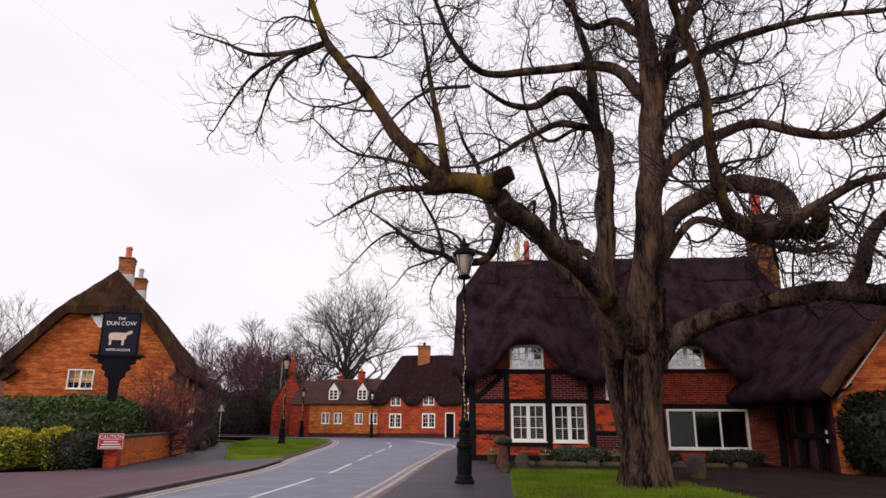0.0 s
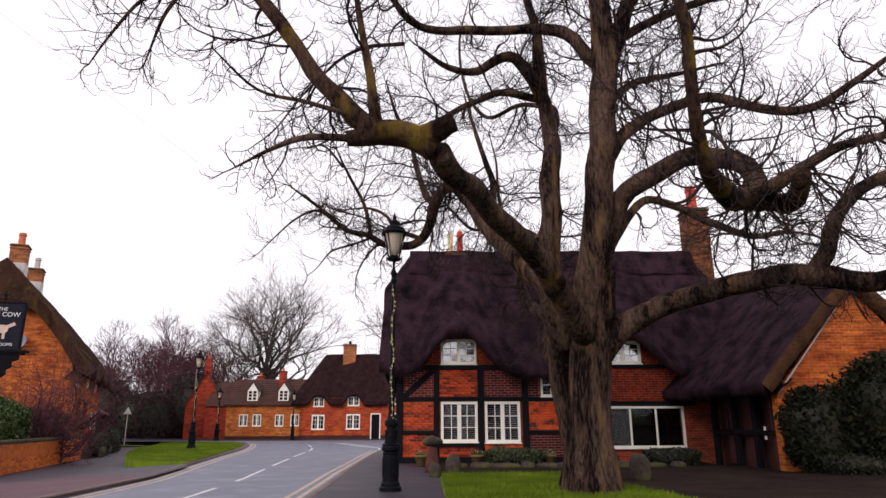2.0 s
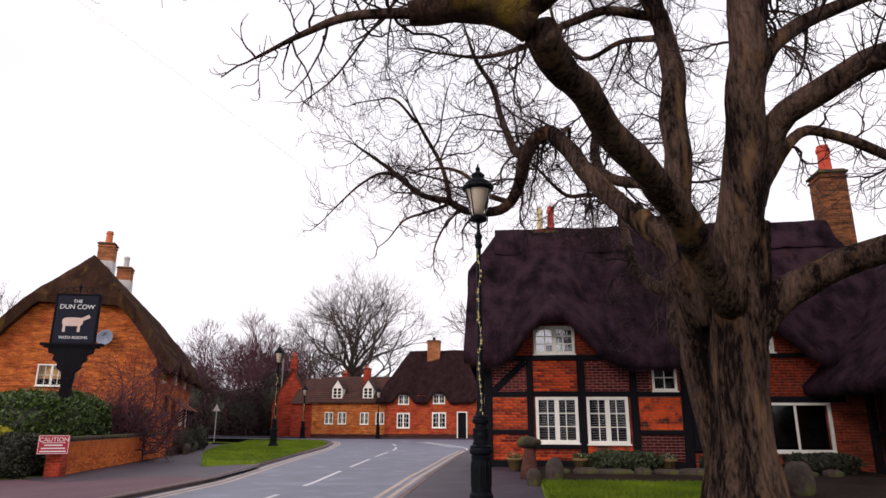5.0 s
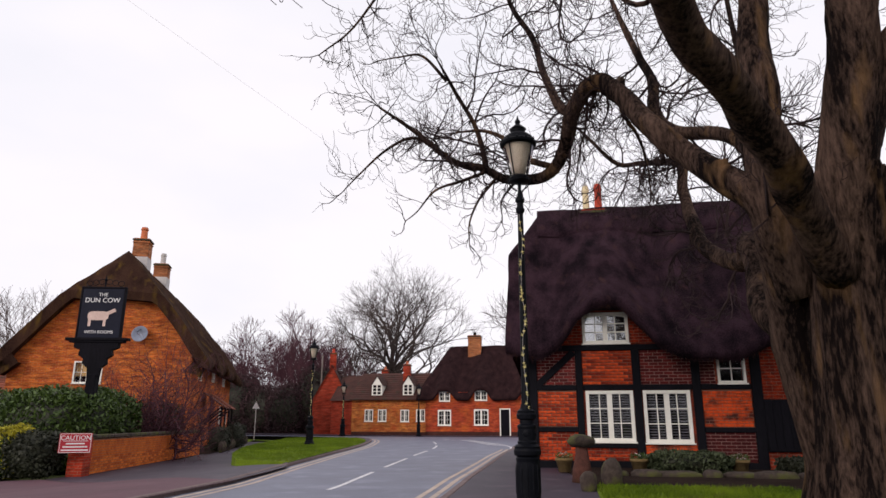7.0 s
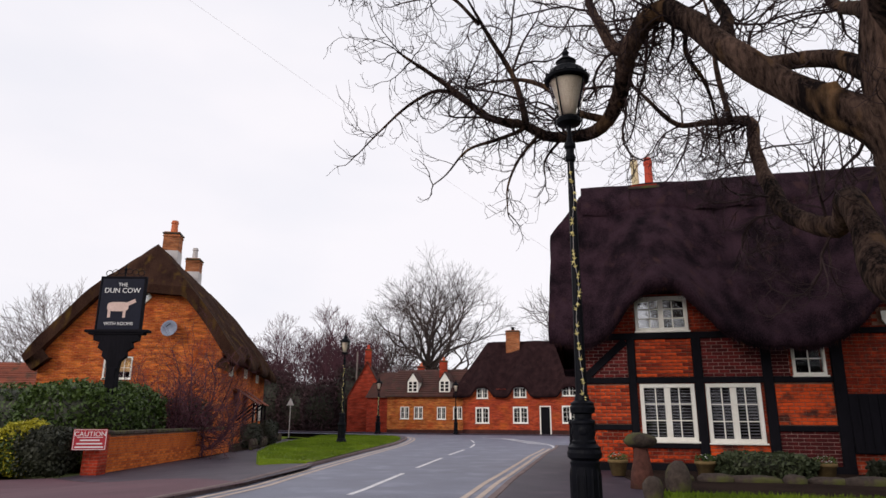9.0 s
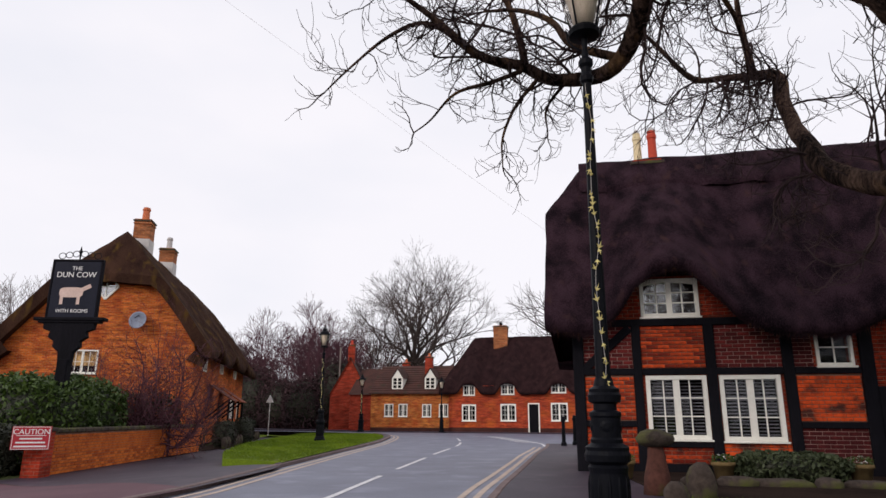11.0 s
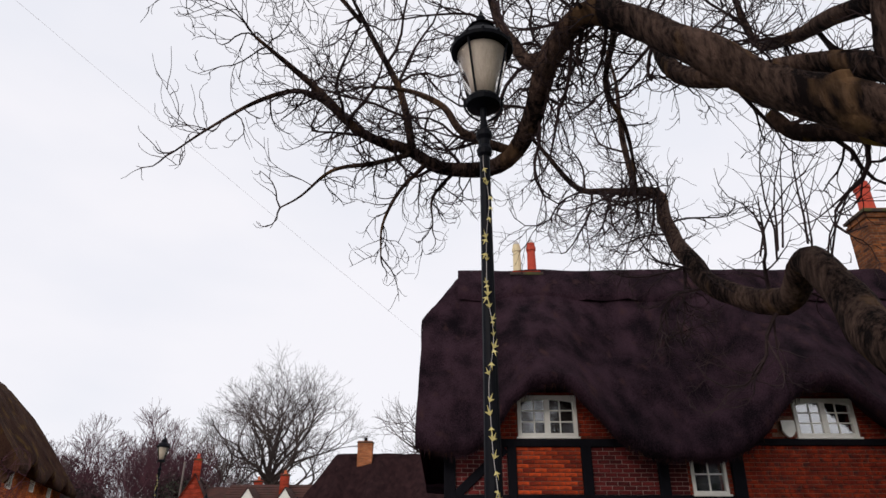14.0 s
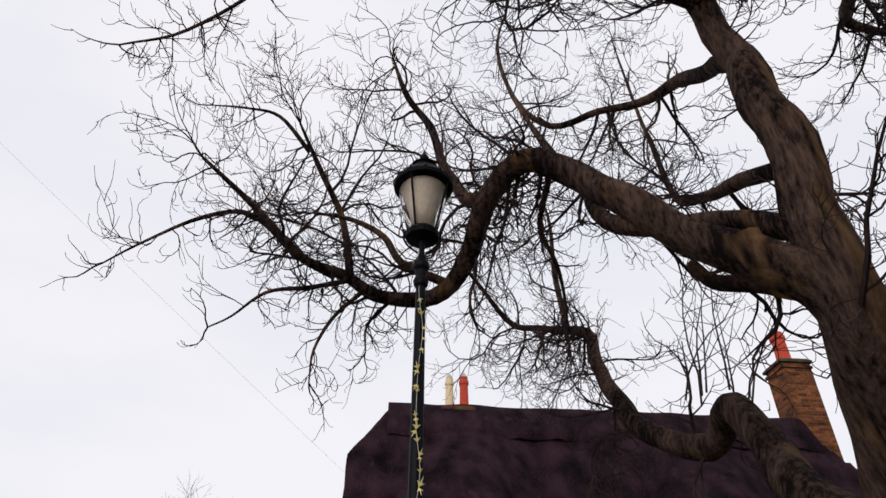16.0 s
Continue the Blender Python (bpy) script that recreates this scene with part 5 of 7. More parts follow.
for x in (0.57, 13.85):
    part("wall_gable", Geo().add([(x - 0.15, 0.3, -0.1), (x - 0.15, 6.5, -0.1), (x - 0.15, 6.5, 2.9), (x - 0.15, 3.4, 3.0), (x - 0.15, 0.3, 2.9), (x + 0.15, 0.3, -0.1), (x + 0.15, 6.5, -0.1), (x + 0.15, 6.5, 2.9), (x + 0.15, 3.4, 3.0), (x + 0.15, 0.3, 2.9)],
                                [(0, 1, 2, 3, 4), (9, 8, 7, 6, 5), (0, 4, 9, 5), (1, 6, 7, 2), (2, 7, 8, 3), (3, 8, 9, 4)]), BRICK_FAR, row_a)
# near-black sheet in place of room shade behind the panes
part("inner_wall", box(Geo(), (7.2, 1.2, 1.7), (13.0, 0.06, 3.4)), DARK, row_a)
PLINTH = surface("dark_brick_plinth", (0.030, 0.010, 0.009), (0.085, 0.028, 0.020), 8, 0.9, 0.5)
for x0, x1 in ((0.42, 6.38), (7.28, 14.0)):
    part("plinth", box(Geo(), ((x0 + x1) / 2, -0.015, 0.12), (x1 - x0, 0.06, 0.42), 0.012), PLINTH, row_a)
for w in wins_up:
    casement(row_a, "window", *w, 0, 4, 2, 0.08)
for w in wins_low:
    wo = casement(row_a, "window", *w, 0, 4, 3, 0.09, arch=0.06)
part("door_frame", box(box(box(Geo(), (6.44, -0.02, 1.0), (0.09, 0.1, 2.06), 0.01), (7.21, -0.02, 1.0), (0.09, 0.1, 2.06), 0.01), (6.825, -0.02, 2.075), (0.86, 0.1, 0.09), 0.01), WHITE, row_a, "white door frame")
part("door", box(Geo(), (6.82, 0.1, 0.98), (0.68, 0.06, 1.98), 0.01), TIMBER, row_a, "dark panelled cottage door")
eave_far = lambda x: 2.98 + sum(0.75 * math.exp(-((x - c) / 0.72) ** 4) for c in (1.97, 4.92, 8.7))
part("thatch", thatch_roof(-0.3, 14.5, 3.3, 7.45, -0.4, 7.1, eave_far, 1.9, 80, 16, 9.0), THATCH_FAR, row_a, "dark brown thatch with a half-hipped end", smooth=True)
chimney(row_a, 4.1, 2.9, 5.8, 8.3, 1.1, 0.8, BRICK_CHIM, [(0, 0.3, 0.13, DARK)], 3)

row_b = terrace("tiled_cottage", "orange brick cottage with a brown tiled roof and white dormers", pose(-16.9, FY + 0.25, 0))
wins_b = [(1.12, 1.10, 0.72, 0.96), (2.26, 1.10, 0.72, 0.96), (4.16, 1.08, 0.72, 0.96), (5.48, 1.10, 0.72, 0.96)]
hs = [(x + 0.03, x + w - 0.03, z + 0.03, z + h - 0.03) for x, z, w, h in wins_b]
part("wall_front", pierced_wall(Geo(), 0, 6.31, -0.1, 2.95, hs, 0, 0.3), BRICK_BUFF, row_b)
part("plinth", box(Geo(), (3.15, -0.015, 0.10), (6.28, 0.06, 0.38), 0.012), PLINTH, row_b)
# added black sheet, room shade as colour
part("inner_wall", box(Geo(), (3.1, 1.0, 1.4), (6.0, 0.06, 2.8)), DARK, row_b)
for w in wins_b:
    casement(row_b, "window", *w, 0, 4, 2, 0.07)
g = Geo()
rows = 12
for k in range(rows):
    a, b = k / rows, (k + 1) / rows + 0.03
    lift = 0.05
    g = Geo()
    g.add([(-0.15, -0.3 + 3.6 * a, 2.85 + 2.3 * a + lift), (6.6, -0.3 + 3.6 * a, 2.85 + 2.3 * a + lift), (6.6, -0.3 + 3.6 * b, 2.85 + 2.3 * b), (-0.15, -0.3 + 3.6 * b, 2.85 + 2.3 * b), (-0.15, -0.3 + 3.6 * a, 2.85 + 2.3 * a - 0.05), (6.6, -0.3 + 3.6 * a, 2.85 + 2.3 * a - 0.05)], [(0, 1, 2, 3), (4, 5, 1, 0)])
    part("tile_course", g, TILE_DARK, row_b)
g = Geo()
g.add([(-0.15, 3.3, 5.16), (6.6, 3.3, 5.16), (6.6, 7, 2.8), (-0.15, 7, 2.8)], [(0, 1, 2, 3)])
part("tiled_roof", g, TILE_DARK, row_b, "lichened brown tile roof in courses")
for x in (1.62, 4.28):
    w = 0.88
    g = Geo()
    vs = []
    for y in (0.2, 2.1):
        vs += [(x, y, 3.15), (x + w, y, 3.15), (x + w, y, 4.05), (x + w / 2, y, 4.72), (x, y, 4.05)]
    g.add(vs, [(0, 1, 2, 3, 4), (1, 6, 7, 2), (0, 4, 9, 5)])
    dm = part("dormer", g, WHITE, row_b, "white gabled dormer")
    for sg in (-1, 1):
        g = Geo()
        g.add([(x + w / 2, 0.12, 4.84), (x + w / 2 + sg * 0.54, 0.12, 4.02), (x + w / 2 + sg * 0.54, 2.1, 4.02), (x + w / 2, 2.1, 4.84), (x + w / 2, 0.12, 4.76), (x + w / 2 + sg * 0.54, 0.12, 3.94)], [(0, 1, 2, 3), (4, 5, 1, 0)])
        part("dormer_roof", g, TILE_DARK, dm)
    # opaque near-black panes, the dark inside painted on
    for cx in (x + 0.25, x + 0.63):
        for cz in (3.38, 3.66, 3.92):
            part("pane", box(Geo(), (cx, 0.19, cz), (0.26, 0.02, 0.21)), DARK, dm)
chimney(row_b, 4.1, 2.4, 4.2, 5.9, 0.6, 0.5, BRICK_RED, [(0, 0.25, 0.1, POT_ORANGE)], 1)
chimney(row_b, 1.6, 4.4, 4.2, 5.6, 0.6, 0.5, BRICK_RED, [(0, 0.3, 0.1, POT_ORANGE)], 1)

row_c = terrace("gabled_cottage", "deep red brick cottage with its gable to the road", pose(-21.3, FY + 2.6, 0, 0, 0, 14))
part("gable_wall", Geo().add([(0, 0, -0.1), (3.2, 0, -0.1), (3.2, 0, 3.0), (1.6, 0, 5.9), (0, 0, 3.0), (0, 9, -0.1), (3.2, 9, -0.1), (3.2, 9, 3.0), (1.6, 9, 5.9), (0, 9, 3.0)],
                             [(0, 1, 2, 3, 4), (9, 8, 7, 6, 5), (0, 4, 9, 5), (1, 6, 7, 2)]), BRICK_RED, row_c, "deep red brick gable")
g = Geo()
for x0, z0, x1, z1 in ((-0.15, 2.75, 1.6, 5.98), (3.35, 2.75, 1.6, 5.98)):
    g.add([(x0, -0.15, z0), (x1, -0.15, z1), (x1, 9.1, z1), (x0, 9.1, z0), (x0, -0.15, z0 - 0.1), (x1, -0.15, z1 - 0.1)], [(0, 1, 2, 3), (4, 5, 1, 0)])
part("tiled_roof", g, TILE_DARK, row_c)
chimney(row_c, 1.6, 0.6, 5.2, 7.1, 0.55, 0.5, BRICK_RED, [(0, 0.35, 0.12, POT_RED)], 1)
link = terrace("link_cottage", "red brick range between the two cottages", pose(-18.3, FY + 1.4, 0))
part("wall_front", box(Geo(), (0.7, 0.15, 1.4), (3.0, 0.3, 3.0)), BRICK_RED, link)
part("tiled_roof", Geo().add([(-0.9, -0.2, 2.8), (2.2, -0.2, 2.8), (2.2, 3.2, 5.1), (-0.9, 3.2, 5.1), (-0.9, 7, 2.8), (2.2, 7, 2.8)], [(0, 1, 2, 3), (3, 2, 5, 4)]), TILE_DARK, link)

# ---- bollards, posts and small road furniture ----
for x, y, h in ((-1.15, 35.2, 1.1), (-0.75, 36.2, 1.15), (-0.2, 37.2, 1.1)):
    b = thing("bollard", pose(x, y, WALK_Z), "black iron bollard at the kerb corner", "bollard", "bollards")
    part("shaft", lathe(Geo(), [(0.11, 0), (0.11, 0.1), (0.075, 0.16), (0.065, h - 0.22), (0.095, h - 0.18), (0.095, h - 0.13), (0.06, h - 0.1), (0.07, h - 0.04), (0.0, h)], 12), IRON, b)
warn = thing("warning_sign", pose(-23.0, 54.0, -0.3), "small triangular warning sign on a grey pole", "road sign")
part("pole", lathe(Geo(), [(0.04, 0), (0.04, 2.5)], 8), LEAD, warn)
part("sign_plate", Geo().add([(-0.30, -0.05, 2.35), (0.30, -0.05, 2.35), (0, -0.05, 2.9), (-0.30, -0.03, 2.35), (0.30, -0.03, 2.35), (0, -0.03, 2.9)], [(0, 1, 2), (5, 4, 3), (0, 3, 4, 1), (1, 4, 5, 2), (2, 5, 3, 0)]), SIGN_WHITE, warn, "pale triangular plate")
for x, y, h in ((-21.0, 62.5, 7.2), (-22.3, 64.0, 6.4)):
    p = thing("telegraph_pole", pose(x, y, -0.3), "pale weathered wooden pole beside the wood", "pole", "poles")
    part("shaft", tube(Geo(), [(0, 0, 0), (0, 0, h)], [0.10, 0.07], 8), POLE_WOOD, p)
wire = thing("overhead_wire", pose(-0.9, 24.0, 5.35), "thin sagging telephone wire from the roof", "cable")
pts = [(-15.8 * s, -12.8 * s, 10.4 * s - 0.5 * s * (1 - s)) for s in [i / 24 for i in range(25)]]
part("cable", tube(Geo(), pts, [0.0022] * 25, 4), LEAD, wire)

# ---- front garden of the cottage ----
for k, (x, y, h, w) in enumerate(((5.2, 16.2, 0.55, 0.22), (0.82, 17.4, 0.32, 0.14))):
    st = thing("garden_stone", pose(x, y, 0.02), "rounded mossy boundary stone at the lawn's edge", "stone", "boundary stones")
    part("stone", core(Geo(), (0, 0, h * 0.42), (w, w * 0.9, h * 0.6), k + 3, 10, 2.6), STONE, st, smooth=True)
stad = thing("staddle_stone", pose(0.76, 19.0, 0.02), "mushroom-shaped sandstone staddle stone with moss", "stone")
part("stem", tube(Geo(), [(0, 0, 0), (0, 0, 0.25), (0.01, 0, 0.5), (0, 0, 0.68)], [0.19, 0.17, 0.13, 0.11], 10, 0.15), RUST_STONE, stad, smooth=True)
part("cap", core(Geo(), (0, 0, 0.76), (0.27, 0.26, 0.13), 21, 14), STONE, stad, "mossy stone cap", smooth=True)
part("stone", core(Geo(), (0, 0, 0.2), (0.2, 0.2, 0.3), 5, 10), STONE, thing("garden_stone", pose(1.28, 18.6, 0.0), "low mossy rubble stone", "stone", "boundary stones"), smooth=True)
for k, (x, y, w) in enumerate(((1.5, 20.6, 0.5), (2.1, 20.5, 0.42), (2.7, 20.55, 0.55), (3.4, 20.5, 0.4), (4.0, 20.6, 0.5), (4.6, 20.5, 0.45), (5.3, 20.6, 0.5), (6.0, 20.55, 0.45), (6.8, 20.6, 0.5), (7.6, 20.6, 0.45))):
    st = thing("edging_stone", pose(x, y, 0.0), "rough stone edging the flower bed", "stone", "bed edging")
    part("stone", core(Geo(), (0, 0, 0.06), (w * (0.5 + 0.25 * (k % 3)), 0.18, 0.10 + 0.03 * (k % 2)), k + 60, 10, 3.0), STONE, st, smooth=True)
shrub("low_bush", "low grey-green bush under the cottage windows", (2.2, 20.9, 0.0), (4.0, 22.0, 0.52), GREY_LEAF, 3600, 0.05, 30, category="shrub")
shrub("low_bush", "small leafy plant in the bed", (5.0, 21.2, 0.0), (6.2, 22.2, 0.4), HEDGE_DARK, 1800, 0.05, 31, category="shrub")
shrub("low_bush", "small leafy plant by the porch", (7.0, 21.0, 0.0), (8.6, 22.2, 0.5), HEDGE_DARK, 2000, 0.05, 32, category="shrub")
shrub("ivy_bush", "dark ivy bush against the brick gable", (10.55, 16.9, 0.0), (16.5, 18.35, 2.95), IVY_SHADED, 9000, 0.08, 33, category="shrub")
# dark leaf mass added where the foot of the gable lies in shadow
shrub("ivy_bush", "added low dark leaf mass standing in for shade on the gable's foot", (9.35, 17.75, 0.0), (12.6, 18.42, 2.15), IVY_SHADED, 5200, 0.07, 35, category="shrub")
shrub("low_bush", "small grey plant at the gable's foot", (10.0, 17.2, 0.0), (12.4, 18.2, 0.5), HEDGE_DARK, 2200, 0.05, 34, category="shrub")
for x in (0.42, 2.05, 4.15):
    pot = thing("flower_pot", pose(x, 21.3, 0.05), "terracotta pot of small white flowers", "flower pot", "flower pots")
    part("pot", lathe(Geo(), [(0.13, 0), (0.18, 0.24), (0.2, 0.24), (0.2, 0.3), (0.17, 0.3), (0.15, 0.26)], 14), surface("buff_clay", (0.12, 0.075, 0.03), (0.22, 0.15, 0.06), 8), pot, smooth=True)
    tagged(part("foliage", leaves(Geo(), (0, 0, 0.34), (0.2, 0.2, 0.1), 160, 0.03, int(x * 10)), HEDGE, pot), kind="stuff")
    tagged(part("blossom", leaves(Geo(), (0, 0, 0.38), (0.18, 0.18, 0.06), 26, 0.018, int(x * 10) + 5), SIGN_WHITE, pot), kind="stuff")


# ---- trees ----
def sprout(g, p, d, length, r, level, rnd, droop, sides=4, density=1.0, wild=0.35, lift=0.10, thin=0.0065):
    """A twig that winds in smooth bends, sends out side twigs, and hooks upwards at its end."""
    n = 8 if level > 1 else 6 if level == 1 else 5
    step = length / n
    pts, rad = [Vector(p)], [r]
    d = Vector(d).normalized()
    turn = Vector((rnd.gauss(0, 1), rnd.gauss(0, 1), rnd.gauss(0, 0.8))).normalized() * wild * rnd.uniform(0.7, 1.9)
    flip = rnd.uniform(0.3, 0.75)
    for i in range(n):
        s = (i + 1) / n
        side = turn.cross(d) * (1 if s < flip else -1.1)
        d = d + side + Vector((rnd.gauss(0, wild), rnd.gauss(0, wild), rnd.gauss(0, wild))) * 0.22 + Vector((0, 0, lift * 3.0 * s * s - droop * (1 - s)))
        d.normalize()
        pts.append(pts[-1] + d * step)
        rad.append(max(thin * 0.55, r * (1 - 0.74 * s)))
    tube(g, pts, rad, sides if level > 1 else 3)
    if level <= 0:
        return
    count = max(2, int(length * (4.0 if level == 1 else 3.4) * density + rnd.random()))
    for k in range(count):
        s = 0.10 + 0.88 * (k + rnd.random()) / count
        i = min(n - 1, int(s * n))
        q = pts[i].lerp(pts[i + 1], s * n - i)
        ax = (pts[i + 1] - pts[i]).normalized()
        out = ax.cross(Vector((rnd.gauss(0, 1), rnd.gauss(0, 1), rnd.gauss(0, 1))))
        if out.length < 0.1:
            continue
        out.normalize()
        nd = ax * rnd.uniform(0.5, 1.0) + out * rnd.uniform(0.5, 0.9)
        sprout(g, q, nd, max(0.16, length * rnd.uniform(0.34, 0.68) * (1.15 - 0.5 * s)), max(thin, r * (1 - 0.7 * s) * 0.62), level - 1, rnd, droop, sides, density, wild, lift, thin)


tree = thing("great_tree", pose(3.6, 13.7, 0), "huge old bare tree with mossy twisting limbs on the lawn", "tree")
BASE = Vector((3.6, 13.7, 0))


def limb(name, way, material, label="", sides=12, lump=0.16):
    """A limb through waypoints (x, y, z, radius)."""
    pts = curve_through(way, 5)
    rel = []
    for q in pts:
        v = Vector(q[:3])
        v += Vector((noise.noise(v * 1.1), noise.noise(v * 1.1 + Vector((9, 0, 0))), noise.noise(v * 1.1 + Vector((0, 9, 0))))) * min(0.10, q[3] * 0.7)
        rel.append(v - BASE)
    part(name, tube(Geo(), rel, [q[3] for q in pts], sides, lump), material, tree, label, smooth=True)
    return rel, [q[3] for q in pts]


g = Geo()
trunk_way = [(3.58, 13.66, -0.1, 0.52), (3.58, 13.66, 0.25, 0.45), (3.6, 13.7, 0.9, 0.385), (3.63, 13.7, 1.7, 0.36), (3.69, 13.7, 2.5, 0.38), (3.74, 13.6, 3.1, 0.41), (3.78, 13.35, 3.9, 0.36)]
pts = curve_through(trunk_way, 14)
ring, sides = [], 90
for q in pts:
    for k in range(sides):
        w = 2 * math.pi * k / sides
        flare = 1 + 0.14 * max(0.0, 1 - q[2] / 0.9) * (0.5 + 0.5 * math.sin(w * 5 + 0.7))
        rib = 1 + 0.030 * math.sin(w * 29 + 3.5 * noise.noise(Vector((math.cos(w) * 1.5, math.sin(w) * 1.5, q[2] * 1.6)))) + 0.04 * noise.noise(Vector((math.cos(w) * 7, math.sin(w) * 7, q[2] * 2.2))) + 0.04 * math.sin(w * 7 + q[2] * 0.8) + 0.035 * math.sin(w * 13 + q[2] * 2.1) + 0.06 * noise.noise(Vector((math.cos(w) * 2, math.sin(w) * 2, q[2] * 1.3)))
        ring.append((q[0] - BASE.x + q[3] * flare * rib * math.cos(w), q[1] - BASE.y + q[3] * flare * rib * math.sin(w), q[2]))
m = len(pts)
g.add(ring, [(i * sides + k, i * sides + (k + 1) % sides, (i + 1) * sides + (k + 1) % sides, (i + 1) * sides + k) for i in range(m - 1) for k in range(sides)])
part("trunk", g, BARK, tree, "ridged dark bark on a thick trunk", smooth=True)

BOUGHS = {}
BOUGHS["main"] = limb("leader", [(3.75, 13.55, 3.2, 0.37), (3.79, 13.2, 4.2, 0.30), (3.84, 12.87, 5.3, 0.265), (3.90, 12.62, 6.4, 0.25), (3.97, 12.5, 7.5, 0.25), (3.98, 12.4, 8.8, 0.20), (3.86, 12.3, 10.2, 0.16), (3.75, 12.3, 12.0, 0.11), (3.6, 12.4, 14.0, 0.05)], BARK, "upright central stem")
BOUGHS["main_r"] = limb("limb", [(3.97, 12.5, 7.4, 0.17), (4.25, 12.4, 8.3, 0.16), (4.65, 12.3, 9.2, 0.14), (5.2, 12.4, 10.3, 0.12), (5.8, 12.9, 11.8, 0.08), (6.1, 12.6, 13.4, 0.04)], BARK)
BOUGHS["stem"] = limb("limb", [(3.42, 14.35, -0.1, 0.30), (3.40, 14.35, 0.6, 0.24), (3.34, 14.3, 1.4, 0.25), (3.28, 14.2, 2.2, 0.25), (3.18, 14.0, 2.85, 0.26), (3.06, 13.75, 3.6, 0.235), (3.03, 13.66, 4.75, 0.21), (3.13, 13.88, 5.75, 0.20), (3.20, 14.02, 6.7, 0.18), (3.18, 14.2, 7.6, 0.16), (2.95, 14.1, 8.3, 0.14), (2.45, 13.9, 8.75, 0.11), (1.7, 13.7, 8.3, 0.085), (1.1, 13.4, 8.2, 0.06), (0.5, 13.0, 8.4, 0.03)], BARK, "second upright stem")
BOUGHS["stem_up"] = limb("limb", [(3.10, 14.17, 7.8, 0.14), (3.05, 14.1, 9.2, 0.11), (2.8, 14.3, 10.8, 0.075), (2.6, 14.6, 12.6, 0.035)], BARK)
BOUGHS["l1a"] = limb("limb", [(3.6, 13.45, 2.7, 0.24), (3.13, 12.9, 3.28, 0.205), (2.56, 12.1, 3.74, 0.19), (2.1, 11.4, 4.06, 0.17), (1.45, 10.4, 4.36, 0.155), (1.05, 9.6, 4.40, 0.15), (0.86, 9.15, 4.48, 0.16)], BARK, "heavy limb twisting towards the road", 18, 0.26)
BOUGHS["l1"] = limb("limb", [(0.80, 9.1, 4.50, 0.17), (0.51, 8.95, 4.58, 0.16), (0.14, 8.9, 4.62, 0.15), (-0.08, 8.92, 4.80, 0.13), (-0.40, 9.0, 5.18, 0.11), (-0.85, 9.15, 5.72, 0.10), (-1.33, 9.3, 6.50, 0.088), (-1.75, 9.45, 7.12, 0.08), (-2.05, 9.5, 7.5, 0.07), (-2.25, 9.4, 8.1, 0.055), (-2.5, 9.2, 9.0, 0.035), (-2.7, 9.0, 9.9, 0.015)], BARK_MOSS, "long mossy limb twisting towards the road", 14, 0.24)
BOUGHS["knob_d"] = limb("stub", [(0.16, 8.92, 4.60, 0.13), (-0.08, 8.9, 4.55, 0.12), (-0.26, 8.88, 4.52, 0.10)], BARK_MOSS, "sawn elbow of the mossy limb", 12, 0.3)
BOUGHS["knob"] = limb("stub", [(0.66, 9.0, 4.58, 0.15), (0.84, 8.92, 4.66, 0.14), (0.98, 8.88, 4.74, 0.12), (1.07, 8.86, 4.78, 0.105)], BARK_MOSS, "sawn-off mossy stub", 12, 0.34)
BOUGHS["l1b"] = limb("limb", [(0.12, 8.9, 4.68, 0.085), (0.08, 8.88, 4.95, 0.07), (0.02, 8.86, 5.3, 0.06), (-0.10, 8.85, 5.84, 0.048), (-0.2, 8.8, 6.6, 0.03), (-0.3, 8.7, 7.2, 0.012)], BARK_MOSS)
BOUGHS["l2"] = limb("limb", [(3.35, 13.9, 2.6, 0.24), (3.0, 13.75, 3.65, 0.205), (2.6, 13.93, 4.12, 0.18), (2.2, 14.28, 4.66, 0.168), (1.75, 14.65, 5.40, 0.15), (1.48, 15.0, 6.02, 0.148), (1.30, 15.3, 6.34, 0.142), (1.02, 15.6, 6.36, 0.135), (0.82, 15.9, 6.12, 0.128), (0.69, 16.4, 5.78, 0.12), (0.30, 16.8, 5.42, 0.10), (-0.34, 16.9, 5.45, 0.085), (-0.85, 16.8, 5.68, 0.07), (-1.34, 16.6, 5.74, 0.055), (-1.89, 16.2, 6.15, 0.04), (-2.5, 15.8, 6.5, 0.02)], BARK, "arching limb that dips behind the street lamp")
BOUGHS["knob_b"] = limb("stub", [(2.60, 13.93, 4.10, 0.11), (2.57, 13.9, 4.26, 0.095), (2.55, 13.88, 4.36, 0.08)], BARK, "short sawn stub", 12, 0.2)
BOUGHS["l2low"] = limb("limb", [(2.69, 15.00, 4.83, 0.06), (2.83, 14.90, 4.54, 0.075), (2.99, 14.45, 4.25, 0.09), (3.03, 13.85, 3.8, 0.11)], BARK_MOSS)
BOUGHS["l2up"] = limb("limb", [(0.85, 15.85, 6.22, 0.10), (0.60, 16.1, 6.42, 0.085), (0.36, 16.4, 7.24, 0.065), (0.22, 16.5, 8.01, 0.055), (-0.13, 16.6, 8.72, 0.045), (-0.4, 16.6, 9.6, 0.02)], BARK)
BOUGHS["l2c"] = limb("limb", [(0.45, 16.7, 5.55, 0.06), (-0.1, 16.6, 5.75, 0.05), (-0.35, 16.5, 6.05, 0.04), (-0.75, 16.4, 6.2, 0.03), (-1.2, 16.2, 6.1, 0.015)], BARK)
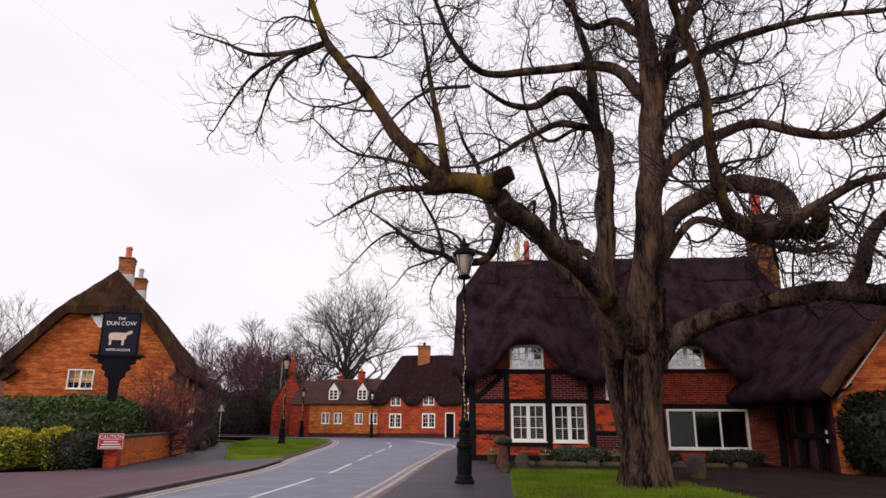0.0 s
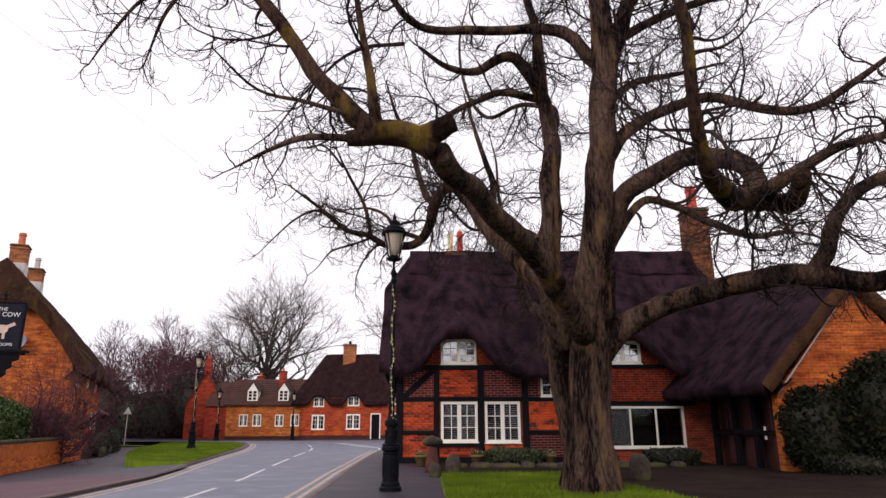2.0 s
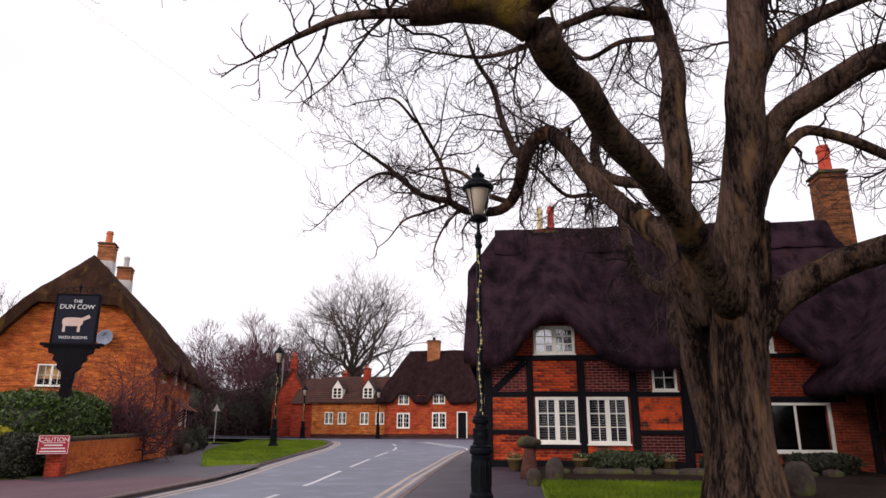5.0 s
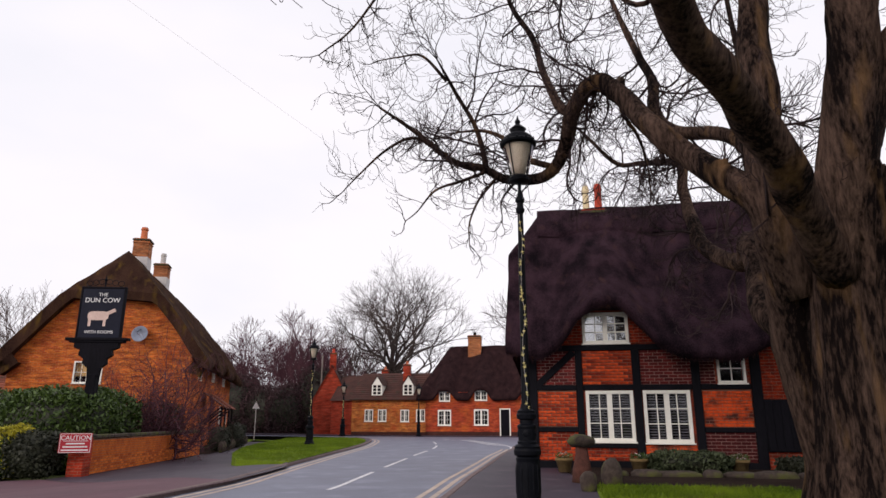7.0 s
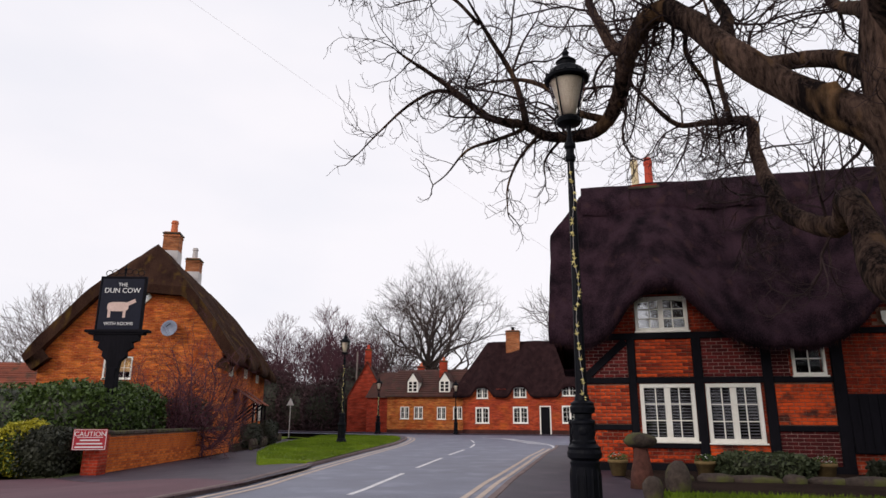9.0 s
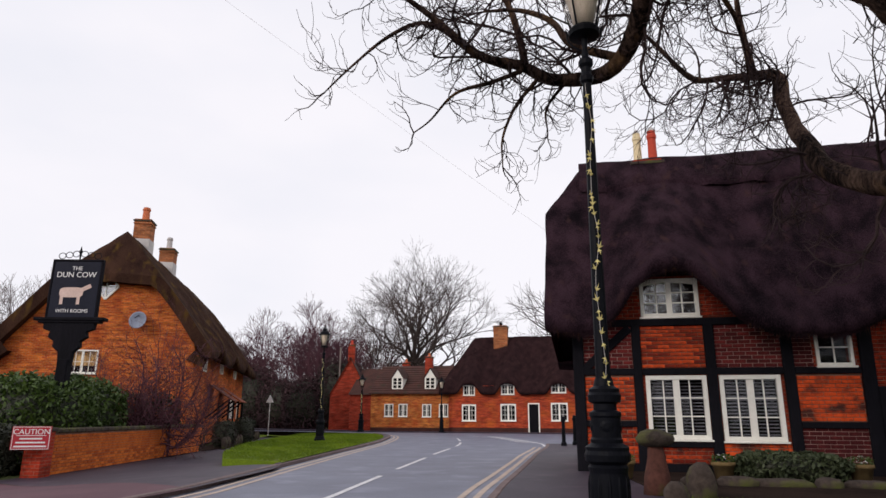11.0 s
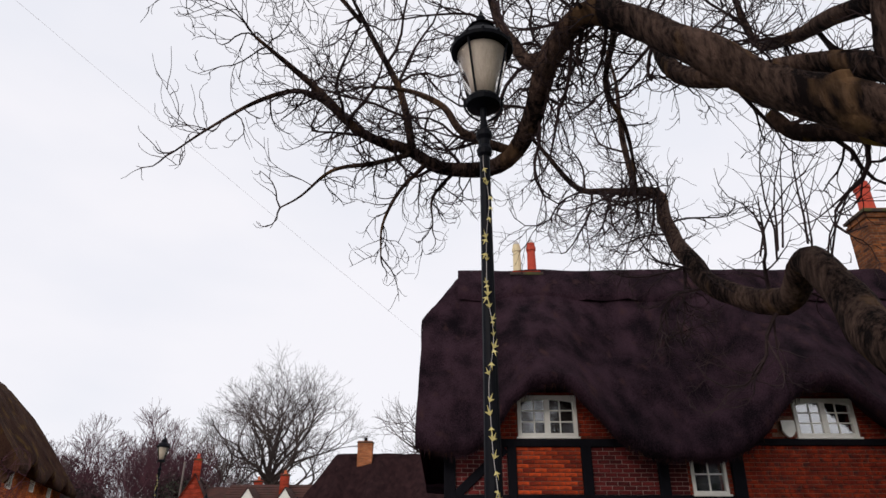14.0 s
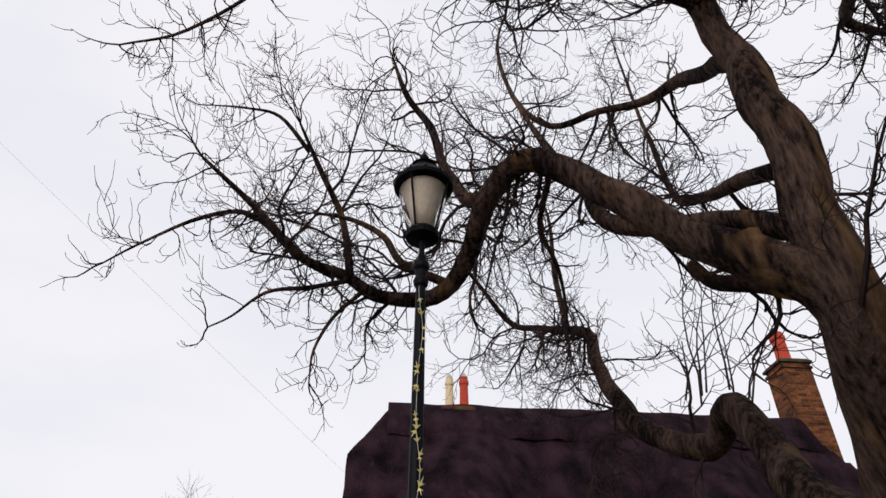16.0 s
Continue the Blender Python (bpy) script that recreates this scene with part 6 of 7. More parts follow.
BOUGHS["l2d"] = limb("limb", [(-0.75, 16.82, 5.62, 0.055), (-0.86, 16.6, 6.3, 0.045), (-1.2, 16.4, 6.9, 0.035), (-1.55, 16.2, 7.6, 0.015)], BARK)
BOUGHS["drop"] = limb("limb", [(3.55, 13.9, 2.2, 0.20), (3.35, 14.6, 2.3, 0.19), (3.23, 15.2, 2.75, 0.19), (3.34, 15.8, 3.44, 0.17), (3.42, 16.4, 3.90, 0.155), (3.47, 17.0, 3.75, 0.15), (3.22, 17.8, 4.12, 0.14), (3.08, 18.4, 4.73, 0.13), (3.14, 19.2, 5.74, 0.115), (3.25, 19.8, 6.65, 0.10), (2.49, 19.8, 6.72, 0.06), (1.88, 19.6, 6.63, 0.05), (1.29, 19.2, 7.09, 0.035), (0.8, 18.8, 7.5, 0.015)], BARK, "low limb snaking back over the thatch")
BOUGHS["drop_b"] = limb("limb", [(2.9, 19.8, 6.7, 0.055), (2.7, 19.5, 7.5, 0.05), (2.6, 19.2, 8.5, 0.03), (2.4, 19.0, 9.4, 0.012)], BARK)
BOUGHS["r1"] = limb("limb", [(3.78, 13.25, 4.0, 0.24), (4.25, 12.9, 5.15, 0.19), (4.95, 12.2, 5.62, 0.17), (5.45, 11.5, 5.45, 0.16), (5.63, 10.9, 4.95, 0.16), (5.53, 10.4, 4.40, 0.15)], BARK, "gnarled limb curling back")
BOUGHS["r1m"] = limb("limb", [(5.60, 10.7, 4.7, 0.155), (5.53, 10.4, 4.40, 0.15), (5.1, 9.8, 4.05, 0.14), (4.6, 9.2, 3.88, 0.15), (3.98, 8.4, 3.72, 0.13), (3.66, 7.9, 3.88, 0.08), (3.44, 7.6, 4.55, 0.065), (3.38, 7.5, 5.41, 0.058), (3.08, 7.3, 6.32, 0.05), (2.8, 7.0, 7.6, 0.02)], BARK_MOSS, "gnarled limb with a mossy bowl")
BOUGHS["r1b"] = limb("limb", [(5.45, 10.3, 4.35, 0.12), (5.0, 9.3, 4.02, 0.10), (5.3, 9.0, 4.2, 0.075), (5.75, 8.9, 4.45, 0.06), (6.35, 8.9, 4.62, 0.05), (7.2, 8.9, 5.0, 0.03), (8.0, 8.8, 5.6, 0.012)], BARK)
BOUGHS["knob_c"] = limb("stub", [(5.2, 9.9, 4.1, 0.13), (5.3, 9.4, 3.92, 0.13), (5.25, 9.05, 4.0, 0.11), (5.22, 8.95, 4.1, 0.10)], BARK_MOSS, "swollen sawn stub", 12, 0.3)
BOUGHS["r2"] = limb("limb", [(3.75, 13.65, 2.4, 0.28), (4.2, 13.5, 2.88, 0.24), (4.86, 13.2, 3.2, 0.20), (5.61, 12.8, 3.44, 0.185), (6.3, 12.2, 3.54, 0.18), (6.96, 11.6, 3.45, 0.18), (7.68, 11.0, 3.32, 0.16), (8.8, 10.2, 3.4, 0.12), (10.0, 9.5, 3.9, 0.06), (11.0, 9.0, 4.5, 0.02)], BARK, "long level limb reaching over the porch")
BOUGHS["r2up"] = limb("limb", [(6.85, 11.7, 3.45, 0.14), (6.99, 11.5, 3.75, 0.13), (6.98, 11.2, 4.22, 0.115), (7.16, 10.8, 4.54, 0.10), (7.6, 10.4, 4.75, 0.09), (8.4, 9.9, 5.2, 0.06), (9.2, 9.4, 6.2, 0.02)], BARK)
BOUGHS["r3"] = limb("limb", [(3.85, 13.3, 3.9, 0.14), (4.3, 13.45, 4.75, 0.10), (4.9, 13.7, 5.4, 0.085), (5.58, 13.9, 5.4, 0.08), (6.44, 14.1, 5.09, 0.075), (7.34, 14.3, 4.88, 0.065), (8.16, 14.5, 5.05, 0.04)], BARK)
BOUGHS["r4"] = limb("limb", [(3.86, 12.75, 5.6, 0.15), (4.3, 12.8, 6.4, 0.125), (5.1, 13.0, 7.0, 0.11), (6.11, 13.0, 7.34, 0.10), (6.9, 12.6, 6.86, 0.09), (7.54, 12.2, 6.70, 0.08), (8.06, 11.8, 6.9, 0.065), (9.0, 11.0, 7.5, 0.03)], BARK)
BOUGHS["b2"] = limb("limb", [(3.97, 12.5, 7.6, 0.14), (3.4, 12.9, 8.6, 0.12), (2.61, 13.3, 9.06, 0.10), (1.45, 12.8, 8.62, 0.085), (0.49, 12.2, 8.32, 0.07), (-0.08, 11.8, 8.89, 0.055), (-0.39, 11.4, 9.57, 0.04), (-0.9, 10.9, 10.6, 0.015)], BARK)
BOUGHS["b1"] = limb("limb", [(3.08, 14.17, 7.9, 0.09), (2.2, 13.9, 7.9, 0.075), (1.55, 13.6, 7.5, 0.06), (0.85, 13.3, 6.95, 0.05), (0.21, 12.8, 6.48, 0.03), (-0.5, 12.3, 6.3, 0.012)], BARK)
BOUGHS["b3"] = limb("limb", [(3.95, 12.38, 9.1, 0.11), (3.5, 12.8, 9.8, 0.09), (2.92, 13.4, 10.1, 0.075), (2.3, 13.0, 10.7, 0.05), (1.5, 12.5, 11.6, 0.02)], BARK)
BOUGHS["b5"] = limb("limb", [(3.93, 12.58, 6.9, 0.10), (4.6, 13.4, 7.7, 0.085), (5.4, 14.6, 8.6, 0.07), (6.4, 15.0, 9.0, 0.05), (7.6, 15.2, 9.4, 0.02)], BARK)
BOUGHS["back"] = limb("limb", [(3.03, 13.68, 4.3, 0.12), (2.75, 14.5, 5.0, 0.10), (2.2, 15.4, 5.6, 0.10), (2.2, 16.2, 6.8, 0.08), (1.9, 16.8, 8.2, 0.055), (1.6, 17.2, 9.6, 0.02)], BARK)

BOUGHS["l1c"] = limb("limb", [(-2.05, 9.5, 7.48, 0.055), (-2.6, 9.5, 7.32, 0.048), (-3.25, 9.5, 7.3, 0.036), (-3.8, 9.5, 7.55, 0.024), (-4.3, 9.5, 7.75, 0.012)], BARK)
BOUGHS["l1d"] = limb("limb", [(-2.1, 9.5, 7.45, 0.045), (-2.6, 9.5, 7.15, 0.036), (-2.9, 9.5, 6.7, 0.026), (-3.05, 9.5, 6.15, 0.016), (-3.12, 9.5, 5.85, 0.009)], BARK)
BOUGHS["l1f"] = limb("limb", [(-2.7, 9.5, 7.28, 0.036), (-3.25, 9.5, 6.9, 0.027), (-3.6, 9.5, 6.4, 0.018), (-3.85, 9.5, 5.9, 0.009)], BARK)
BOUGHS["b6"] = limb("limb", [(0.2, 12.9, 8.4, 0.045), (-0.9, 13.8, 8.8, 0.035), (-2.0, 14.8, 8.5, 0.026), (-2.68, 14.8, 7.5, 0.018), (-3.2, 14.6, 6.9, 0.01)], BARK)
BOUGHS["l1e"] = limb("limb", [(-0.2, 8.9, 4.55, 0.05), (-0.75, 8.85, 4.52, 0.04), (-1.15, 8.8, 4.35, 0.026), (-1.5, 8.7, 4.1, 0.012)], BARK)
BOUGHS["l1g"] = limb("limb", [(-0.15, 8.9, 4.85, 0.034), (-0.75, 8.85, 5.0, 0.026), (-1.35, 8.8, 5.15, 0.018), (-1.9, 8.7, 5.65, 0.009)], BARK)
BOUGHS["up"] = limb("limb", [(3.20, 14.04, 6.8, 0.11), (3.6, 15.4, 8.2, 0.10), (3.46, 16.6, 9.0, 0.07), (2.98, 17.0, 9.24, 0.055), (2.2, 17.2, 8.98, 0.05), (1.65, 17.4, 9.89, 0.04), (1.51, 17.6, 11.5, 0.03), (1.8, 17.8, 13.0, 0.012)], BARK)
BOUGHS["up_b"] = limb("limb", [(3.08, 13.76, 5.0, 0.09), (3.5, 15.8, 6.4, 0.07), (3.85, 17.0, 7.5, 0.055), (3.88, 17.3, 8.92, 0.04), (3.84, 17.5, 10.5, 0.025), (3.8, 17.6, 12.0, 0.012)], BARK)
BOUGHS["mid"] = limb("limb", [(1.45, 15.2, 6.2, 0.05), (1.7, 16.2, 6.85, 0.045), (1.72, 16.8, 6.6, 0.035), (2.02, 17.2, 6.25, 0.03), (2.2, 17.6, 5.87, 0.02), (2.3, 18.0, 5.4, 0.012)], BARK)
BOUGHS["high_r"] = limb("limb", [(3.98, 12.45, 8.1, 0.10), (5.4, 12.6, 8.9, 0.08), (6.6, 11.4, 8.7, 0.06), (7.8, 10.4, 8.2, 0.04), (8.8, 9.6, 8.4, 0.015)], BARK)
BOUGHS["high_l"] = limb("limb", [(3.9, 12.35, 9.5, 0.10), (3.3, 12.0, 10.0, 0.08), (2.4, 11.6, 9.6, 0.06), (1.4, 10.6, 9.2, 0.045), (0.6, 9.9, 9.4, 0.02)], BARK)
BOUGHS["l2e"] = limb("limb", [(-0.94, 16.8, 5.63, 0.045), (-1.38, 16.6, 5.75, 0.04), (-1.78, 16.4, 6.06, 0.035), (-2.09, 16.2, 6.07, 0.03), (-2.49, 16.0, 5.73, 0.022), (-2.86, 15.8, 5.24, 0.014), (-3.11, 15.7, 4.9, 0.008)], BARK)
BOUGHS["l2f"] = limb("limb", [(-0.8, 16.8, 5.57, 0.035), (-1.24, 16.7, 5.36, 0.028), (-1.64, 16.5, 5.13, 0.02), (-1.91, 16.3, 4.7, 0.012), (-2.1, 16.2, 4.5, 0.008)], BARK)
BOUGHS["l2g"] = limb("limb", [(-0.58, 16.8, 5.42, 0.03), (-0.88, 16.8, 5.05, 0.022), (-1.06, 16.8, 4.6, 0.016), (-1.06, 16.8, 4.2, 0.008)], BARK)
BOUGHS["l2h"] = limb("limb", [(-0.16, 16.85, 5.4, 0.025), (-0.48, 17.0, 5.07, 0.018), (-0.48, 17.0, 4.7, 0.008)], BARK)
BOUGHS["l2i"] = limb("limb", [(-1.4, 16.3, 7.2, 0.03), (-1.82, 16.2, 7.7, 0.024), (-2.21, 16.0, 7.6, 0.016), (-2.6, 15.9, 7.5, 0.008)], BARK)
rnd = random.Random(11)
twigs = {"near": Geo(), "far": Geo()}
for name, (pts, rad) in BOUGHS.items():
    if name.startswith("knob") or name == "l1a":
        continue
    total = sum((b - a).length for a, b in zip(pts, pts[1:]))
    start = 0.35 if name in ("l1", "l2", "r2", "drop", "main", "stem", "r1") else 0.12
    fine_bough = name in ("l2e", "l2f", "l2g", "l2h", "l2i", "l1c", "l1d", "l1e", "l1f", "l1g", "b6")
    if name in ("l2", "l2c", "l2d", "l2up", "l1", "b1"):
        rate = 6.4
    elif name in ("drop", "mid"):
        rate = 3.8
    elif fine_bough:
        rate = 8.5
    elif name in ("main", "stem", "r1", "r3", "back", "up", "up_b", "drop_b"):
        rate = 3.4
    elif name in ("r4", "b5", "high_r", "main_r", "r1m", "r1b", "r2up"):
        rate = 6.6
    else:
        rate = 5.2
    count = int(total * rate)
    for k in range(count):
        s = rnd.uniform(start, 1.0)
        i = min(len(pts) - 2, int(s * (len(pts) - 1)))
        ax = (pts[i + 1] - pts[i]).normalized()
        out = ax.cross(Vector((rnd.gauss(0, 1), rnd.gauss(0, 1), rnd.gauss(0, 1))))
        if out.length < 0.1:
            continue
        out.normalize()
        d = ax * rnd.uniform(0.1, 0.8) + out + Vector((0, 0, rnd.uniform(-0.35, 0.3)))
        big = rnd.random() < 0.40 and not fine_bough
        ln = rnd.uniform(0.9, 1.9) if big else rnd.uniform(0.35, 0.9)
        hang = 0.34 if name in ("l2", "l2c", "drop", "l1d", "mid", "l1c", "l1", "b6", "b1") and rnd.random() < 0.6 else 0.12
        sprout(twigs["near"], pts[i], d, ln, min(rad[i] * 0.5, 0.026 if big else 0.015), 2 if big else 1, rnd, hang, 4, 1.55, 0.33, 0.19, 0.0056)
    for _ in range(2 if fine_bough else 4):
        sprout(twigs["near"], pts[-1], (pts[-1] - pts[-3]).normalized() + Vector((rnd.gauss(0, 0.5), rnd.gauss(0, 0.5), rnd.gauss(0, 0.5))), rnd.uniform(0.3, 0.6) if fine_bough else rnd.uniform(0.7, 1.3), 0.012, 1 if fine_bough else 2, rnd, 0.16, 4, 1.55, 0.30, 0.18, 0.0056)
for k in range(9):
    sprout(twigs["near"], Vector((3.3 + rnd.uniform(-0.35, 0.4), 16.2 + rnd.uniform(-0.3, 0.3), 3.95)) - BASE, (rnd.gauss(0, 0.22), rnd.gauss(0, 0.2), 1.0), rnd.uniform(1.1, 2.2), 0.014, 1, rnd, 0.0, 4, 0.8, 0.16, 0.03, 0.005)
tw = part("crown", twigs["near"], TWIG, tree, "dense tangle of fine bare twigs")
tagged(tw, kind="stuff")


def bare_tree(name, m, h, label, material, seed, group="", clear=0.28, limbs=8, levels=6, fan=0.52, leader=0.0, thick=0.03, thin=0.012, reach=1.0):
    """A leafless tree that forks again and again; leader: share of the height that the stem goes on above its first limb."""
    rnd = random.Random(seed)
    ob = thing(name, m, label, "tree", group)
    tg, cg = Geo(), Geo()
    r0 = thick * h
    top = clear + leader
    way = [Vector((rnd.gauss(0, 0.008 * h) * i, rnd.gauss(0, 0.008 * h) * i, top * h * i / 6)) for i in range(7)]
    tube(tg, way, [r0 * (1.25 - 0.25 * min(1, i)) * (1 - (0.35 + 0.5 * (leader > 0)) * i / 6) for i in range(7)], 8)

    def grow(p, d, length, r, level):
        pts, rad = [p], [r]
        bend = Vector((rnd.gauss(0, 1), rnd.gauss(0, 1), rnd.gauss(0, 0.6))) * 0.13
        n = 3 if level > 2 else 2
        for i in range(n):
            d = (d + bend + Vector((0, 0, 0.05))).normalized()
            pts.append(pts[-1] + d * length / n)
            rad.append(max(thin * 0.7, r * (1 - 0.30 * (i + 1) / n)))
        tube(cg, pts, rad, 5 if level > 3 else 3)
        if level == 0:
            return
        kids = 3 if rnd.random() < 0.38 else 2
        a0 = rnd.uniform(0, 6.28)
        u = d.cross(Vector((0.3, 0.2, 0.9)))
        u.normalize()
        v = d.cross(u)
        for k in range(kids):
            a = a0 + 6.28 * k / kids + rnd.gauss(0, 0.3)
            lean = fan * rnd.uniform(0.55, 1.3)
            nd = d * math.cos(lean) + (u * math.cos(a) + v * math.sin(a)) * math.sin(lean)
            grow(pts[-1] if k < 2 else pts[-2], nd, length * rnd.uniform(0.66, 0.92), max(thin, r * rnd.uniform(0.55, 0.70)), level - 1)

    span = h * (1 - clear) / 3.55 * reach
    for k in range(limbs):
        q = k / max(1, limbs - 1)
        a = 2.4 * k + rnd.uniform(-0.4, 0.4)
        rise = math.radians((32 if leader else 20) + (54 if leader else 68) * q + rnd.uniform(-6, 6))
        z = (clear * (0.86 + 0.14 * q) + leader * q) * h
        i = min(5, int(z / (top * h) * 6))
        p = way[i].lerp(way[i + 1], z / (top * h) * 6 - i)
        grow(p, Vector((math.cos(a) * math.cos(rise), math.sin(a) * math.cos(rise), math.sin(rise))), span * ((1.0 - 0.15 * q) * (1 - 0.55 * q) if leader else 0.66 + 0.40 * q), r0 * (0.55 if not leader else 0.34), levels)
    part("trunk", tg, material, ob, smooth=True)
    tagged(part("crown", cg, material, ob, "fine bare crown"), kind="stuff")
    return ob


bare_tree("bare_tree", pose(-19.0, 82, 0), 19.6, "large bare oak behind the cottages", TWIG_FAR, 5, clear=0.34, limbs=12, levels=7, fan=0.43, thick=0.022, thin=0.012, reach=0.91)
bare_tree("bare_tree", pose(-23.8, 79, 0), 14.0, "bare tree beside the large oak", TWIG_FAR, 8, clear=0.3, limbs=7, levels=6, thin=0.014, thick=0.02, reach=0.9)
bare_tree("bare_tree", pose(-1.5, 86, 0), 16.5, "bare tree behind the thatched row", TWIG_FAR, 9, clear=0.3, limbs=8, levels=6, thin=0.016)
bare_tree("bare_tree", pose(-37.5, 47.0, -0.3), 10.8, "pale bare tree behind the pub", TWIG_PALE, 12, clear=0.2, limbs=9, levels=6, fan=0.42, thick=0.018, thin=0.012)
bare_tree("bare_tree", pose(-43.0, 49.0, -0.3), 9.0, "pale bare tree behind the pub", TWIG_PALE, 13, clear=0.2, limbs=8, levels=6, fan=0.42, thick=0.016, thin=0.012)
rnd = random.Random(4)
for k in range(58):
    x = -21.5 - 28 * k / 57 + rnd.uniform(-0.9, 0.9)
    y = rnd.uniform(66, 86) + (4 if k > 28 else 0)
    h = rnd.uniform(8.2, 11.6) * (1.08 if 6 < k < 30 else 0.92)
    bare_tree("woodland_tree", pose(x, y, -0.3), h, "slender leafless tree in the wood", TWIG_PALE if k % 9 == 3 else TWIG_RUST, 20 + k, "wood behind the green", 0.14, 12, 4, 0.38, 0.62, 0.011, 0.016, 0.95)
SCRUB = surface("brown_scrub", (0.020, 0.012, 0.014), (0.085, 0.046, 0.050), 3, 0.95, 0.0)
for k in range(9):
    x = -21.6 - 24 * k / 8
    y = 63.5 + 1.4 * k * 0.4 + rnd.uniform(-0.5, 0.5)
    shrub("undergrowth", "dark brown leafless undergrowth at the edge of the wood", (x - 2.2, y - 1.2, -0.4), (x + 2.2, y + 1.6, 4.4 + 1.8 * rnd.random() + (0.9 if 2 < k < 7 else 0)), SCRUB, 7500, 0.11, 70 + k, 2.4, "shrub")
red = thing("rusty_shrub", pose(-16.0, 30.5, -0.35), "bare shrub with rusty red leaves before the pub", "shrub")
g = Geo()
r2 = random.Random(17)
for k in range(30):
    sprout(g, (r2.gauss(0, 0.6), r2.gauss(0, 0.3), 0.0), (r2.gauss(0, 0.55), r2.gauss(0, 0.3), 1.0), r2.uniform(2.8, 4.6), 0.045, 2, r2, 0.02, 4, 0.8, 0.26, 0.03)
tagged(part("stem_growth", g, TWIG_RUST, red), kind="stuff")
RUSTY = surface("rusty_leaf", (0.12, 0.022, 0.010), (0.34, 0.075, 0.022), 10, 0.7, 0.0)
tagged(part("leaves", leaves(Geo(), (0, 0, 2.6), (2.3, 1.0, 1.6), 1500, 0.05, 3, shell=0.1), RUSTY, red), kind="stuff")
climber = thing("wall_climber", pose(-12.6, 31.2, -0.3), "straggling leafless climber at the pub corner", "shrub")
climber.location = (-17.2, 36.0, -0.35)
g = Geo()
for k in range(9):
    sprout(g, (r2.gauss(0, 0.3), r2.gauss(0, 0.2), 0), (r2.gauss(0, 0.3), r2.gauss(0, 0.3), 1), r2.uniform(2.0, 3.2), 0.025, 2, r2, 0.02, 4, 0.8, 0.3, 0.02)
tagged(part("stem_growth", g, TWIG, climber), kind="stuff")


# ---- single bricks ----
MAROON = surface("maroon_piece_brick", (0.060, 0.008, 0.009), (0.17, 0.022, 0.020), 30, 0.85, 0.6, vary=1.2, spec=0.2, depth=0.01)
POINTING = surface("pale_pointing", (0.26, 0.15, 0.13), (0.44, 0.29, 0.25), 20, 0.95, 0.5)
RUBBED = surface("rubbed_orange_brick", (0.18, 0.018, 0.009), (0.74, 0.092, 0.020), 12, 0.9, 0.7, vary=1.1, tint=(0.07, 0.022, 0.017), tint_at=0.56, spec=0.15, depth=0.012)
brick_meshes = {}


def brick_mesh(w, material):
    key = (round(w, 2), material.name)
    if key not in brick_meshes:
        brick_meshes[key] = mesh_of("brick", box(Geo(), (0, 0, 0), (key[0], 0.035, 0.066), 0.006), material)
    return brick_meshes[key]


def lay(parent, panel, material, rest, quota, face=-0.003, blocked=(), course=0.078, unit=0.226, seed=0):
    """Courses of bricks over a panel (x0, x1, z0, z1); past the quota they join the rest."""
    rnd = random.Random(seed)
    x0, x1, z0, z1 = panel
    row = 0
    z = z0 + 0.006
    while z + 0.066 <= z1 + 0.02:
        x = x0 + 0.004 - (unit / 2 if row % 2 else 0)
        while x < x1 - 0.03:
            a, b = max(x, x0 + 0.004), min(x + unit - 0.011, x1 - 0.004)
            x += unit
            if b - a < 0.03 or any(a < q[1] and b > q[0] and z < q[3] and z + 0.066 > q[2] for q in blocked):
                continue
            y = face + rnd.uniform(-0.004, 0.004)
            place = pose((a + b) / 2, y, z + 0.033, rnd.uniform(-0.8, 0.8), rnd.uniform(-0.5, 0.5), rnd.uniform(-0.8, 0.8))
            if quota[0] > 0:
                ob = new("brick", brick_mesh(b - a, material))
                ob.parent, ob.matrix_basis = parent, place
                quota[0] -= 1
            else:
                box(rest.setdefault(material.name, Geo()), place.translation, (b - a, 0.035, 0.066), 0.006)
        z += course
        row += 1


front = next(o for o in cottage.children if o.name.startswith("wall_front"))
PANELS = [((0.97, 2.2, 2.05, 2.9), RUBBED), ((2.4, 3.62, 2.05, 2.9), MAROON), ((-0.19, 0.79, 2.05, 2.9), MAROON), ((-0.19, 0.79, 1.02, 1.91), RUBBED), ((-0.19, 0.79, 0.21, 0.89), PIECE),
          ((0.97, 2.2, 0.21, 0.5), PIECE), ((2.4, 3.62, 0.21, 0.60), RUBBED), ((3.83, 4.97, 1.02, 1.91), RUBBED), ((3.83, 4.97, 0.21, 0.89), MAROON), ((3.83, 4.18, 2.05, 2.9), MAROON),
          ((5.24, 6.0, 1.70, 1.93), PIECE), ((5.24, 9.4, 1.93, 2.92), PIECE), ((0.42, 1.0, 3.1, 3.8), PIECE), ((2.2, 2.78, 3.1, 3.8), PIECE), ((5.68, 6.36, 3.1, 3.8), PIECE), ((7.6, 8.08, 3.1, 3.8), PIECE)]
quota, rest = [300], {}
